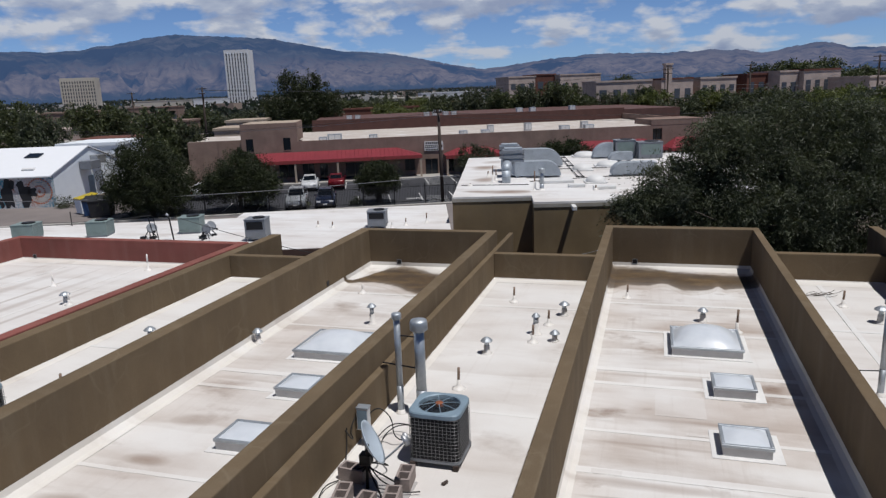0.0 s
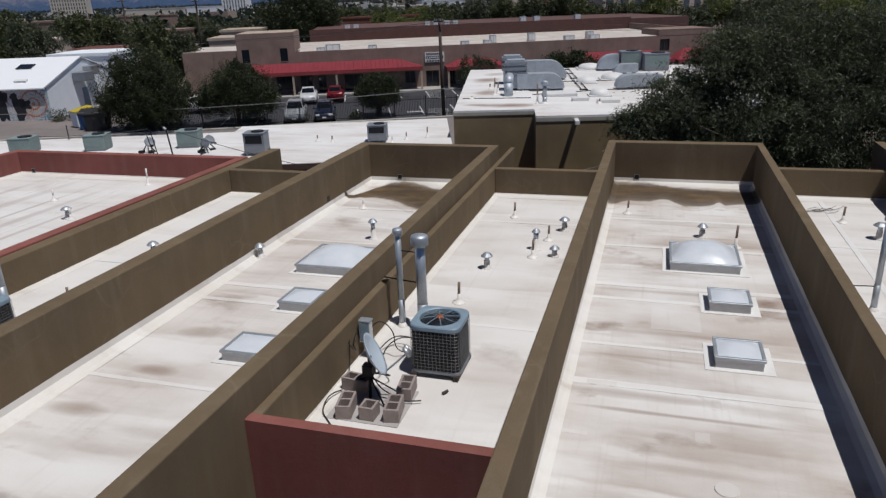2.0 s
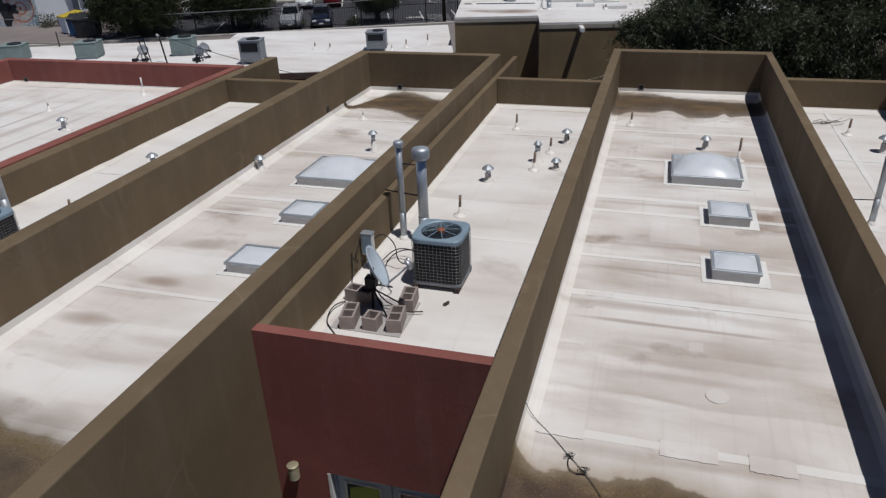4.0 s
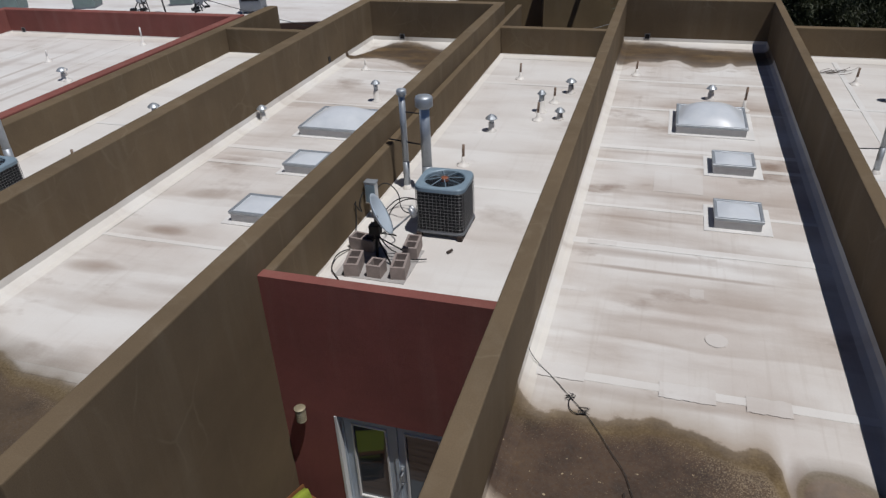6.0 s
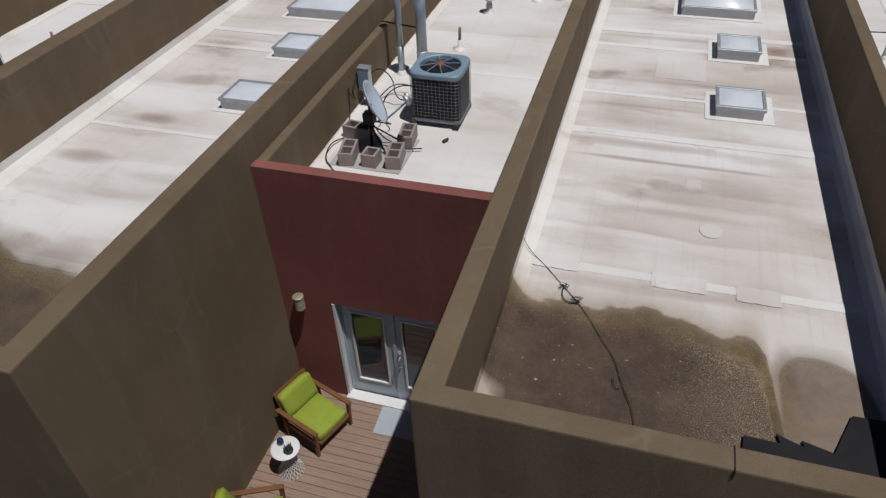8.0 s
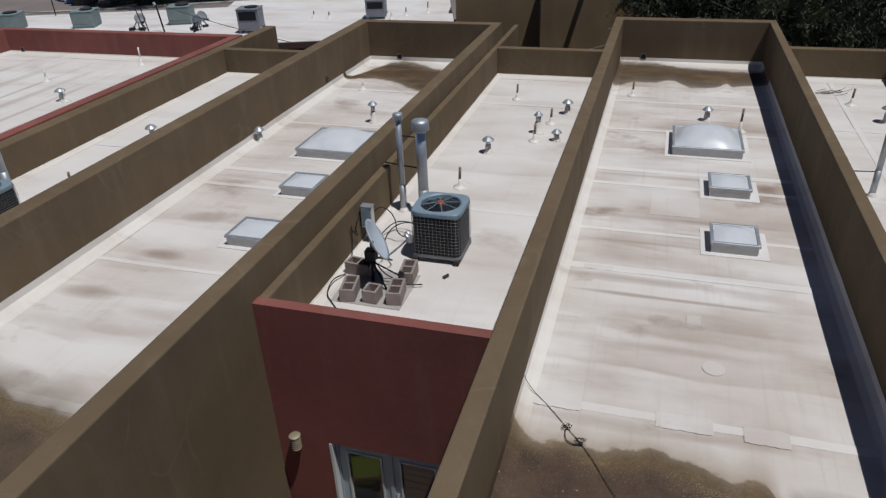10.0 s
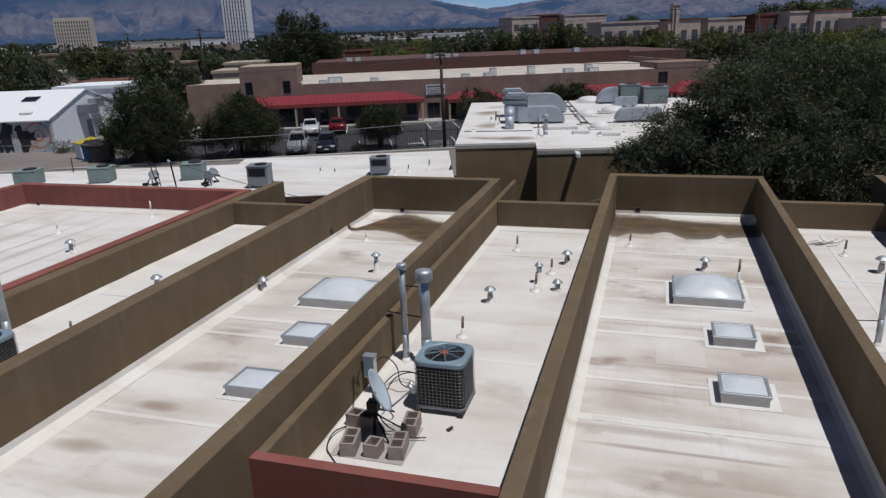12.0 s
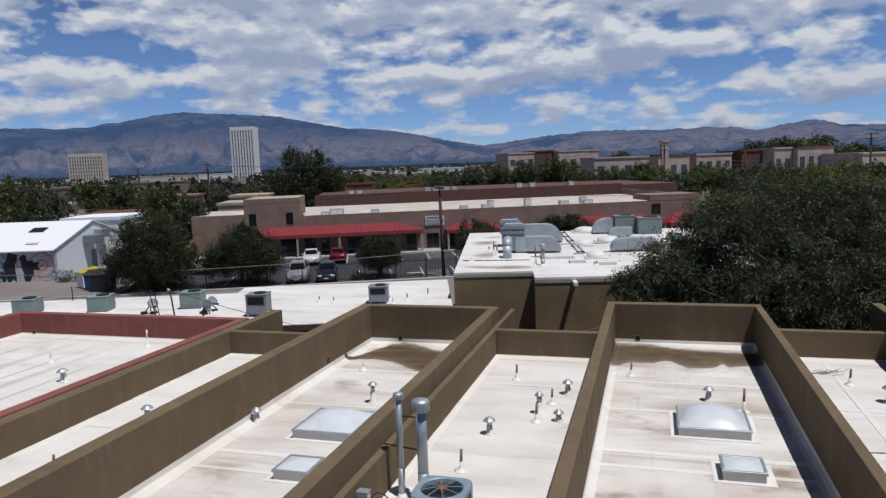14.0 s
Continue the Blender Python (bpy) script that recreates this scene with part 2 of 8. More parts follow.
def membrane(name, ponds=(), shores=(), basins=(), smudges=(), base=(0.84, 0.825, 0.805), streak=1.0):
    """White roof sheet with soft dirt, tide lines where water dried, run marks and dried pools.
    ponds: caked pools (x, y, rx, ry, strength, tone); smudges: soft brown marks (x, y, rx, ry, strength).
    shores: caked pools (x0, x1, y0, y1, outer shore, inner shore, bare corner) that lie before a shoreline given as (x, y) stations.
    basins: thin brown silt (x0, x1, y0, y1, front shore, rear shore, strength at front, middle and rear)."""
    n = Nodes(name, 0.65)
    n.bsdf.inputs["Specular IOR Level"].default_value = 0.22
    x, y, z = n.sep()
    broad = n.noise(0.42, 5, 0.55, (0.7, 1.0, 1), (9, 4, 0))
    c = n.ramp(broad, [(0.34, lerp(base, (0.56, 0.475, 0.42), 0.75 * streak)), (0.50, lerp(base, (0.66, 0.60, 0.55), 0.5 * streak)), (0.62, base)])
    mid = n.noise(1.2, 6, 0.60, (0.26, 1.1, 1), (2, 1, 0))
    c = n.mix(n.math("MULTIPLY", n.math("SUBTRACT", mid, 0.49, True), 3.0 * streak, True), c, (0.47, 0.395, 0.345))

    def tide(rate, bend, shift, strong, tone):
        """A wavy line of dirt, sharp on one side and fading on the other."""
        w = n.math("MULTIPLY", n.noise(0.30, 3, 0.5, (1, 0.6, 1), shift), bend)
        f = n.math("FRACT", n.math("ADD", n.math("MULTIPLY", y, rate), w))
        band = n.ramp(f, [(0.0, (0, 0, 0)), (0.05, (0.9, 0.9, 0.9)), (0.20, (0.6, 0.6, 0.6)), (0.5, (0.16, 0.16, 0.16)), (0.75, (0, 0, 0))])
        some = n.math("MULTIPLY", n.math("SUBTRACT", n.noise(0.55, 4, 0.55, (0.8, 1, 1), (shift[0] + 17, 3, 0)), 0.43, True), 4.2, True)
        return n.mix(n.math("MULTIPLY", n.math("MULTIPLY", band, some), strong * streak), c, tone)

    c = tide(0.62, 0.45, (3, 8, 0), 0.85, (0.40, 0.315, 0.26))
    c = tide(0.95, 0.7, (21, 2, 0), 0.75, (0.44, 0.36, 0.305))
    runs = n.noise(5.0, 5, 0.62, (1.6, 0.07, 1), (5, 2, 0))
    c = n.mix(n.math("MULTIPLY", n.math("SUBTRACT", runs, 0.54, True), 1.5 * streak), c, (0.46, 0.39, 0.34))
    white = n.noise(0.7, 4, 0.5, (0.6, 1.3, 1), (14, 6, 0))
    c = n.mix(n.math("MULTIPLY", n.math("SUBTRACT", white, 0.52, True), 3.6, True), c, (0.85, 0.84, 0.825))
    blot = n.noise(0.75, 5, 0.6, (0.8, 1.1, 1), (31, 11, 0))
    c = n.mix(n.math("MULTIPLY", n.math("SUBTRACT", blot, 0.60, True), 6.0 * streak, True), c, (0.27, 0.19, 0.145))
    lobes = n.math("MULTIPLY", n.math("SUBTRACT", n.noise(0.95, 2, 0.45, (1, 1, 0.2)), 0.5), 1.0)
    grit = n.noise(34, 4, 0.7)
    speck = n.noise(78, 3, 0.68)

    def reach(px, py, rx, ry, power=2.4, wave=1.0):
        dx = n.math("DIVIDE", n.math("SUBTRACT", x, px), rx)
        dy = n.math("DIVIDE", n.math("SUBTRACT", y, py), ry)
        d = n.math("SQRT", n.math("ADD", n.math("POWER", n.math("ABSOLUTE", dx), power), n.math("POWER", n.math("ABSOLUTE", dy), power)))
        return n.math("ADD", d, n.math("MULTIPLY", lobes, wave))

    for px, py, rx, ry, strong in smudges:
        soft = n.ramp(reach(px, py, rx, ry, 2.0), [(0.0, (1, 1, 1)), (0.5, (0.7, 0.7, 0.7)), (1.1, (0, 0, 0))])
        c = n.mix(n.math("MULTIPLY", soft, strong), c, (0.30, 0.215, 0.165))
    def line(x0, x1, y0, y1, stations):
        """The y of a smooth line through stations."""
        g = n.ramp(n.math("DIVIDE", n.math("SUBTRACT", x, x0), x1 - x0), [((px - x0) / (x1 - x0), ((py - y0) / (y1 - y0),) * 3) for px, py in stations])
        g.node.color_ramp.interpolation = "B_SPLINE" if len(stations) < 8 else "CARDINAL"
        return n.math("ADD", n.math("MULTIPLY", g, y1 - y0), y0)

    ragged = n.math("ADD", n.math("MULTIPLY", n.math("SUBTRACT", n.noise(4.5, 5, 0.6, (1, 1, 0.3), (8, 1, 0)), 0.5), 0.22), n.math("MULTIPLY", n.math("SUBTRACT", grit, 0.5), 0.05))
    for x0, x1, y0, y1, front, rear, (s0, s1, s2) in basins:
        lo, hi = line(x0, x1, y0, y1, front), line(x0, x1, y0, y1, rear)
        k = n.math("DIVIDE", n.math("SUBTRACT", n.math("ADD", y, n.math("MULTIPLY", ragged, 1.2)), lo), n.math("MAXIMUM", n.math("SUBTRACT", hi, lo), 0.05))
        fill = n.ramp(n.math("MULTIPLY", n.math("ADD", k, 0.2), 1 / 1.5), [(0.10, (0, 0, 0)), (0.145, (s0 * 0.9,) * 3), (0.25, (s0,) * 3), (0.47, (s1,) * 3), (0.72, (s2,) * 3), (0.79, (s2 * 0.85,) * 3), (0.84, (0.2, 0.2, 0.2)), (0.95, (0, 0, 0))])
        tone = n.ramp(n.noise(1.7, 6, 0.62, (0.7, 1.2, 1)), [(0.33, (0.040, 0.019, 0.004)), (0.52, (0.080, 0.043, 0.011)), (0.68, (0.15, 0.088, 0.028))])
        c = n.mix(fill, c, tone)
        # a lighter second tide line in front
        rim = n.ramp(n.math("ADD", k, 0.3), [(0.04, (0, 0, 0)), (0.10, (0.35, 0.35, 0.35)), (0.13, (0.1, 0.1, 0.1)), (0.30, (0.25, 0.25, 0.25)), (0.34, (0, 0, 0))])
        c = n.mix(rim, c, (0.42, 0.33, 0.25))
    for x0, x1, y0, y1, outer, inner_line, (bx, by, br) in shores:
        s = n.math("ADD", n.math("SUBTRACT", line(x0, x1, y0, y1, outer), y), ragged)
        q = n.math("ADD", n.math("SUBTRACT", line(x0, x1, y0, y1, inner_line), y), ragged)
        # dirt washed out beyond the shore
        halo = n.ramp(n.math("ADD", s, 0.75), [(0.0, (0, 0, 0)), (0.35, (0.16, 0.16, 0.16)), (0.60, (0.50, 0.50, 0.50)), (0.75, (0.80, 0.80, 0.80))])
        c = n.mix(halo, c, (0.36, 0.275, 0.195))
        cake = n.noise(1.9, 8, 0.68, (1, 1, 1), (4, 4, 0))
        silt = n.ramp(cake, [(0.34, (0.036, 0.018, 0.009)), (0.47, (0.066, 0.035, 0.019)), (0.58, (0.090, 0.051, 0.027)), (0.72, (0.160, 0.098, 0.046))])
        silt = n.mix(n.math("MULTIPLY", n.math("SUBTRACT", grit, 0.42, True), 1.3, True), silt, (0.032, 0.018, 0.011))
        # pale grit, thick on the far right and along the inner shore
        lean = n.math("MULTIPLY", n.ramp(n.math("MULTIPLY", n.math("SUBTRACT", n.math("ADD", x, n.math("MULTIPLY", ragged, 3.0)), x0), 1 / (x1 - x0)), [(0.50, (0, 0, 0)), (0.78, (1, 1, 1))]), 0.15)
        edge = n.math("MULTIPLY", n.ramp(n.math("ADD", q, 0.1), [(0.02, (0, 0, 0)), (0.09, (1, 1, 1)), (0.16, (0.6, 0.6, 0.6)), (0.40, (0, 0, 0))]), 0.11)
        grains = n.math("MULTIPLY", n.math("SUBTRACT", n.math("ADD", n.math("ADD", speck, lean), edge), 0.645, True), 10.0, True)
        silt = n.mix(n.math("MULTIPLY", grains, 0.7), silt, (0.36, 0.28, 0.18))
        crumbs = n.math("MULTIPLY", n.math("SUBTRACT", n.noise(21, 2, 0.5, (1, 1, 1), (2, 9, 0)), 0.71, True), 14.0, True)
        silt = n.mix(n.math("MULTIPLY", crumbs, 0.8), silt, (0.55, 0.44, 0.28))
        belt = n.ramp(n.math("ADD", n.math("MULTIPLY", cake, 0.75), n.math("MULTIPLY", grit, 0.25)), [(0.36, (0.060, 0.036, 0.013)), (0.52, (0.115, 0.072, 0.026)), (0.66, (0.21, 0.145, 0.065))])
        both = n.mix(n.ramp(n.math("ADD", q, 0.1), [(0.05, (0, 0, 0)), (0.11, (0.55, 0.55, 0.55)), (0.24, (1, 1, 1))]), belt, silt)
        fill = n.ramp(n.math("ADD", s, 0.1), [(0.06, (0, 0, 0)), (0.10, (0.72, 0.72, 0.72)), (0.20, (0.92, 0.92, 0.92)), (0.3, (1, 1, 1))])
        dx, dy = n.math("SUBTRACT", x, bx), n.math("SUBTRACT", y, by)
        d = n.math("ADD", n.math("DIVIDE", n.math("SQRT", n.math("ADD", n.math("MULTIPLY", dx, dx), n.math("MULTIPLY", dy, dy))), br), n.math("MULTIPLY", ragged, 3.0))
        bare = n.ramp(n.math("MULTIPLY", d, 0.5), [(0.33, (0, 0, 0)), (0.45, (0.45, 0.45, 0.45)), (0.65, (1, 1, 1))])
        c = n.mix(n.math("MULTIPLY", fill, bare), c, both)
    for px, py, rx, ry, strong, tone in ponds:
        d = reach(px, py, rx, ry, 3.0, 0.75)
        wide = n.math("MULTIPLY", d, 0.6)
        cake = n.noise(1.3, 7, 0.66, (1, 1, 1), (4, 4, 0))
        inner = n.ramp(cake, [(0.36, (0.044 * tone, 0.025 * tone, 0.011 * tone)), (0.48, (0.078 * tone, 0.046 * tone, 0.021 * tone)), (0.58, (0.098 * tone, 0.059 * tone, 0.026 * tone)), (0.70, (0.145 * tone, 0.090 * tone, 0.040 * tone))])
        inner = n.mix(n.math("MULTIPLY", n.math("SUBTRACT", grit, 0.42, True), 1.2, True), inner, (0.05 * tone, 0.028 * tone, 0.016 * tone))
        # pale grit gathers towards one side and along the shore
        side = n.math("ADD", n.math("MULTIPLY", n.math("DIVIDE", n.math("SUBTRACT", x, px), rx), 0.10), n.math("MULTIPLY", n.math("SUBTRACT", n.ramp(d, [(0.70, (0, 0, 0)), (0.84, (1, 1, 1)), (0.90, (0, 0, 0))]), 0.35), 0.13))
        grains = n.math("MULTIPLY", n.math("SUBTRACT", n.math("ADD", speck, side), 0.60, True), 9.0, True)
        inner = n.mix(n.math("MULTIPLY", grains, 0.35), inner, (0.30, 0.225, 0.14))
        shore = n.ramp(wide, [(0.51, (0, 0, 0)), (0.54, (0.8, 0.8, 0.8)), (0.58, (1, 1, 1)), (0.62, (0.8, 0.8, 0.8)), (0.70, (0.5, 0.5, 0.5))])
        fill = n.ramp(wide, [(0.576, (1, 1, 1)), (0.618, (0.90, 0.90, 0.90)), (0.642, (0.62, 0.62, 0.62)), (0.70, (0.40, 0.40, 0.40)), (0.87, (0, 0, 0))])
        both = n.mix(shore, inner, n.ramp(grit, [(0.3, (0.095, 0.062, 0.022)), (0.7, (0.165, 0.115, 0.05))]))
        c = n.mix(n.math("MULTIPLY", fill, strong), c, both)
    c = n.mix(0.05, c, n.ramp(grit, [(0.3, (0.35, 0.3, 0.25)), (0.7, (0.9, 0.87, 0.83))]))
    n.colour(c)
    n.bump(n.math("ADD", n.noise(3.0, 5, 0.6, (0.5, 1.4, 1)), n.math("MULTIPLY", grit, 0.12)), 0.25, 0.02)
    return n.mat


OLIVELIGHT = stucco("light_olive_stucco", (0.240, 0.180, 0.105))
OLIVE = stucco("olive_stucco", (0.176, 0.130, 0.082), 0.28)
BRICKRED = stucco("red_stucco", (0.275, 0.100, 0.086))
TAN = stucco("tan_stucco", (0.29, 0.205, 0.172))
PALE = stucco("pale_stucco", (0.50, 0.41, 0.33))
REDBROWN = stucco("redbrown_stucco", (0.17, 0.075, 0.06))
WHITEWALL = plain("white_block_wall", (0.86, 0.91, 0.98), 0.8, vary=0.05, bump=0)
FLASH = plain("white_flashing", (0.84, 0.81, 0.77), 0.5, vary=0.18, big=3)
WHITEROOF = membrane("white_roof_far", base=(0.86, 0.86, 0.86), streak=0.45)
ASPHALT = plain("asphalt", (0.042, 0.043, 0.050), 0.92, vary=0.3, big=0.25, fine=30)
EARTH = plain("dry_ground", (0.20, 0.165, 0.13), 0.95, vary=0.35, big=0.02, fine=0.6, bump=0)
CONCRETE = plain("pale_concrete", (0.42, 0.40, 0.37), 0.85)
ROOFTILE = plain("red_metal_roof", (0.25, 0.032, 0.045), 0.5, vary=0.2)
STEEL = plain("galvanised_steel", (0.50, 0.54, 0.58), 0.5, 0.65, vary=0.2, big=4, bump=0.05)
GREYMETAL = plain("grey_painted_metal", (0.25, 0.27, 0.30), 0.5, 0.2, vary=0.15, big=4, bump=0.05)
GREENMETAL = plain("sage_painted_metal", (0.24, 0.31, 0.30), 0.5, 0.1, vary=0.15, big=4, bump=0.05)
BLACK = plain("black_metal", (0.015, 0.015, 0.017), 0.5, 0.3, bump=0)
WOOD = plain("weathered_wood", (0.05, 0.034, 0.028), 0.85, big=6, stretch=(1, 1, 0.1))
BARK = plain("bark", (0.10, 0.08, 0.065), 0.9, big=5, fine=30, bump=0.6, stretch=(1, 1, 0.3))
WHITEPAINT = plain("white_paint", (0.78, 0.78, 0.77), 0.5, vary=0.1, bump=0.03)


def foliage(name, c, spread=0.28):
    n = Nodes(name, 0.55)
    n.bsdf.inputs["Specular IOR Level"].default_value = 0.35
    r = n.geo.outputs["Random Per Island"]
    a = n.ramp(r, [(0.0, tuple(x * (1 - spread) for x in c)), (0.6, c), (0.9, tuple(x * (1 + spread) for x in c)), (1.0, tuple(x * (1 + 2.4 * spread) for x in c))])
    b = n.ramp(n.noise(0.9, 4), [(0.32, (0.42, 0.46, 0.46)), (0.68, (1.3, 1.25, 1.12))])
    c = n.mix(1.0, a, b, "MULTIPLY")
    n.colour(c)
    # thin leaves let some light through
    thin = n.nt.nodes.new("ShaderNodeBsdfTranslucent")
    n.link(n.mix(1.0, c, (1.25, 1.35, 0.8), "MULTIPLY"), thin.inputs["Color"])
    both = n.nt.nodes.new("ShaderNodeMixShader")
    both.inputs[0].default_value = 0.24
    n.link(n.bsdf.outputs[0], both.inputs[1])
    n.link(thin.outputs[0], both.inputs[2])
    n.link(both.outputs[0], n.nt.nodes["Material Output"].inputs[0])
    return n.mat


LEAF = foliage("elm_leaves", (0.076, 0.089, 0.056), 0.36)
LEAFDARK = foliage("dark_leaves", (0.036, 0.047, 0.019), 0.25)
LEAFMID = foliage("town_leaves", (0.082, 0.098, 0.046), 0.2)
# darker, bluer leaf copy with the haze of distance put into its colour
LEAFHAZE = foliage("hazed_leaves", (0.036, 0.050, 0.042), 0.2)
LEAFLIGHT = foliage("light_leaves", (0.130, 0.150, 0.050), 0.2)
GLASSDARK = Nodes("dark_window_glass", 0.08)
GLASSDARK.bsdf.inputs["Base Color"].default_value = (0.012, 0.016, 0.022, 1)
GLASSDARK = GLASSDARK.mat

# ---- shapes ----


def block(bm, x0, x1, y0, y1, z0, z1):
    vs = [bm.verts.new((x, y, z)) for x in (x0, x1) for y in (y0, y1) for z in (z0, z1)]
    fs = [(0, 1, 3, 2), (4, 6, 7, 5), (0, 4, 5, 1), (2, 3, 7, 6), (0, 2, 6, 4), (1, 5, 7, 3)]
    return [bm.faces.new([vs[i] for i in f]) for f in fs]


def cuboid(x0, x1, y0, y1, z0, z1, bevel=0.0, seg=2):
    bm = bmesh.new()
    block(bm, x0, x1, y0, y1, z0, z1)
    if bevel:
        bmesh.ops.bevel(bm, geom=list(bm.edges), offset=bevel, segments=seg, affect="EDGES", profile=0.6)
    return bm


def tube(bm, a, b, r0, r1=None, seg=10, caps=True):
    """A tapered round bar from a to b."""
    a, b = Vector(a), Vector(b)
    r1 = r0 if r1 is None else r1
    q = (b - a).to_track_quat("Z", "Y")
    rings = []
    for p, r in ((a, r0), (b, r1)):
        rings.append([bm.verts.new(p + q @ Vector((r * math.cos(2 * math.pi * i / seg), r * math.sin(2 * math.pi * i / seg), 0))) for i in range(seg)])
    for i in range(seg):
        j = (i + 1) % seg
        bm.faces.new((rings[0][i], rings[0][j], rings[1][j], rings[1][i]))
    if caps:
        bm.faces.new(rings[0][::-1])
        bm.faces.new(rings[1])


def lathe(bm, profile, centre=(0, 0, 0), seg=20):
    """Turns a profile of (radius, height) about the upright axis."""
    cx, cy, cz = centre
    rings = []
    for r, z in profile:
        rings.append([bm.verts.new((cx + r * math.cos(2 * math.pi * i / seg), cy + r * math.sin(2 * math.pi * i / seg), cz + z)) for i in range(seg)])
    for p, q in zip(rings, rings[1:]):
        for i in range(seg):
            j = (i + 1) % seg
            bm.faces.new((p[i], p[j], q[j], q[i]))
    bm.faces.new(rings[0][::-1])
    bm.faces.new(rings[-1])


def strand(bm, pts, r, seg=6):
    """One unbroken round line through points."""
    pts = [Vector(p) for p in pts]
    rings = []
    for i, p in enumerate(pts):
        way = pts[min(i + 1, len(pts) - 1)] - pts[max(i - 1, 0)]
        q = way.to_track_quat("Z", "Y")
        rings.append([bm.verts.new(p + q @ Vector((r * math.cos(2 * math.pi * k / seg), r * math.sin(2 * math.pi * k / seg), 0))) for k in range(seg)])
    for a, b in zip(rings, rings[1:]):
        for k in range(seg):
            bm.faces.new((a[k], a[(k + 1) % seg], b[(k + 1) % seg], b[k]))
    bm.faces.new(rings[0][::-1])
    bm.faces.new(rings[-1])


def hose(bm, points, r, seg=6):
    """A bent round line through points, smoothed."""
    pts = [Vector(p) for p in points]
    for _ in range(2):
        fine = [pts[0]]
        for p, q in zip(pts, pts[1:]):
            fine += [p.lerp(q, 0.25), p.lerp(q, 0.75)]
        pts = fine + [pts[-1]]
    strand(bm, pts, r, seg)


def part(name, bm, material, parent=None, label="", smooth=False):
    """Links a bmesh as one mesh object under a thing or a part."""
    me = bpy.data.meshes.new(name)
    bmesh.ops.recalc_face_normals(bm, faces=bm.faces)
    bm.to_mesh(me)
    bm.free()
    me.materials.append(material)
    if smooth:
        for p in me.polygons:
            p.use_smooth = True
    ob = new(name, me)
    if parent:
        ob.parent = parent
    if label:
        tagged(ob, label)
    return ob


def thing(name, label, category, at=None, group="", kind=""):
    """An empty at the thing's base that carries its parts."""
    ob = new(name)
    ob.empty_display_size = 0.1
    if at is not None:
        ob.matrix_world = at
    return tagged(ob, label, category, group, kind)


def piece(name, me, parent, loc, turn=None):
    """One of many alike pieces that share a mesh."""
    ob = new(name, me)
    ob.parent = parent
    ob.matrix_basis = Matrix.Translation(loc) if turn is None else Matrix.Translation(loc) @ turn
    return ob


def data_of(bm, name, material, smooth=False):
    me = bpy.data.meshes.new(name)
    bmesh.ops.recalc_face_normals(bm, faces=bm.faces)
    bm.to_mesh(me)
    bm.free()
    me.materials.append(material)
    if smooth:
        for p in me.polygons:
            p.use_smooth = True
    return me

# ---- the row of roofs ----
GROUND = -3.8
# level of the sheets behind the tall parapets
HIGH = -0.20


def wall(name, x0, x1, y0, y1, top, material, label, low=GROUND - 0.2, bevel=0.025):
    bm = cuboid(x0, x1, y0, y1, low, top, bevel)
    # long faces get rows of vertices with a slightly uneven top, as trowelled by hand
    ob = part(name, bm, material)
    return tagged(ob, label, "wall", kind="structure")


OL = "olive brown stucco parapet wall with a flat top"


def ring(name, x0, x1, y0, y1, left, right, front, back, top, material, label, bevel=0.02):
    """Four walls cast as one round a roof."""
    bm = bmesh.new()
    outer = [(x0, y0), (x1, y0), (x1, y1), (x0, y1)]
    inner = [(x0 + left, y0 + front), (x1 - right, y0 + front), (x1 - right, y1 - back), (x0 + left, y1 - back)]
    low = GROUND - 0.2
    rows = [[bm.verts.new((x, y, z)) for x, y in pts] for pts, z in ((outer, low), (outer, top), (inner, top), (inner, low))]
    for a, b in ((0, 1), (1, 2), (2, 3), (3, 0)):
        for i in range(4):
            j = (i + 1) % 4
            bm.faces.new((rows[a][i], rows[a][j], rows[b][j], rows[b][i]))
    edges = [e for e in bm.edges if all(v in rows[1] for v in e.verts) or all(v in rows[2] for v in e.verts)]
    edges += [e for e in bm.edges if all(v.co.xy[:] in [rows[0][i].co.xy[:] for i in range(4)] for v in e.verts) and abs(e.verts[0].co.z - e.verts[1].co.z) > 1]
    bmesh.ops.bevel(bm, geom=edges, offset=bevel, segments=2, affect="EDGES", profile=0.6)
    return tagged(part(name, bm, material), label, "wall", kind="structure")


ring("wall_1", -8.95, -4.50, 2.47, 20.65, 0.35, 0.26, 0.23, 0.30, 1.0, OLIVE, OL)
ring("wall_5", -1.33, 2.99, 3.05, 21.80, 0.23, 0.19, 0.20, 0.35, 1.0, OLIVE, OL)
wall("wall_9", -4.50, -4.36, 6.42, 22.50, 0.56, OLIVE, OL)
wall("wall_10", -4.36, -1.33, 19.46, 19.70, 0.557, OLIVE, OL)
wall("wall_12", -12.70, -12.35, 6.3, 21.40, 0.56, OLIVE, OL)
wall("wall_13", -12.35, -8.95, 18.20, 18.45, 0.557, OLIVE, OL)
wall("wall_14", -13.0, -12.703, 6.3, 19.90, 0.60, BRICKRED, "brick red stucco parapet wall beside the olive one")
wall("wall_15", -22.25, -13.0, 19.60, 19.90, 0.597, BRICKRED, "brick red stucco parapet wall at the roof's rear")
wall("wall_16", -22.25, -21.95, 6.3, 19.60, 0.60, BRICKRED, "brick red stucco parapet wall")
wall("wall_17", 2.99, 5.95, 20.45, 20.70, 0.557, OLIVE, OL)
wall("wall_18", 5.95, 6.20, 3.05, 22.30, 1.0, OLIVE, OL)
wall("wall_19", -12.35, -8.95, 6.26, 6.42, 0.557, BRICKRED, "brick red stucco front wall of a roof terrace unit")
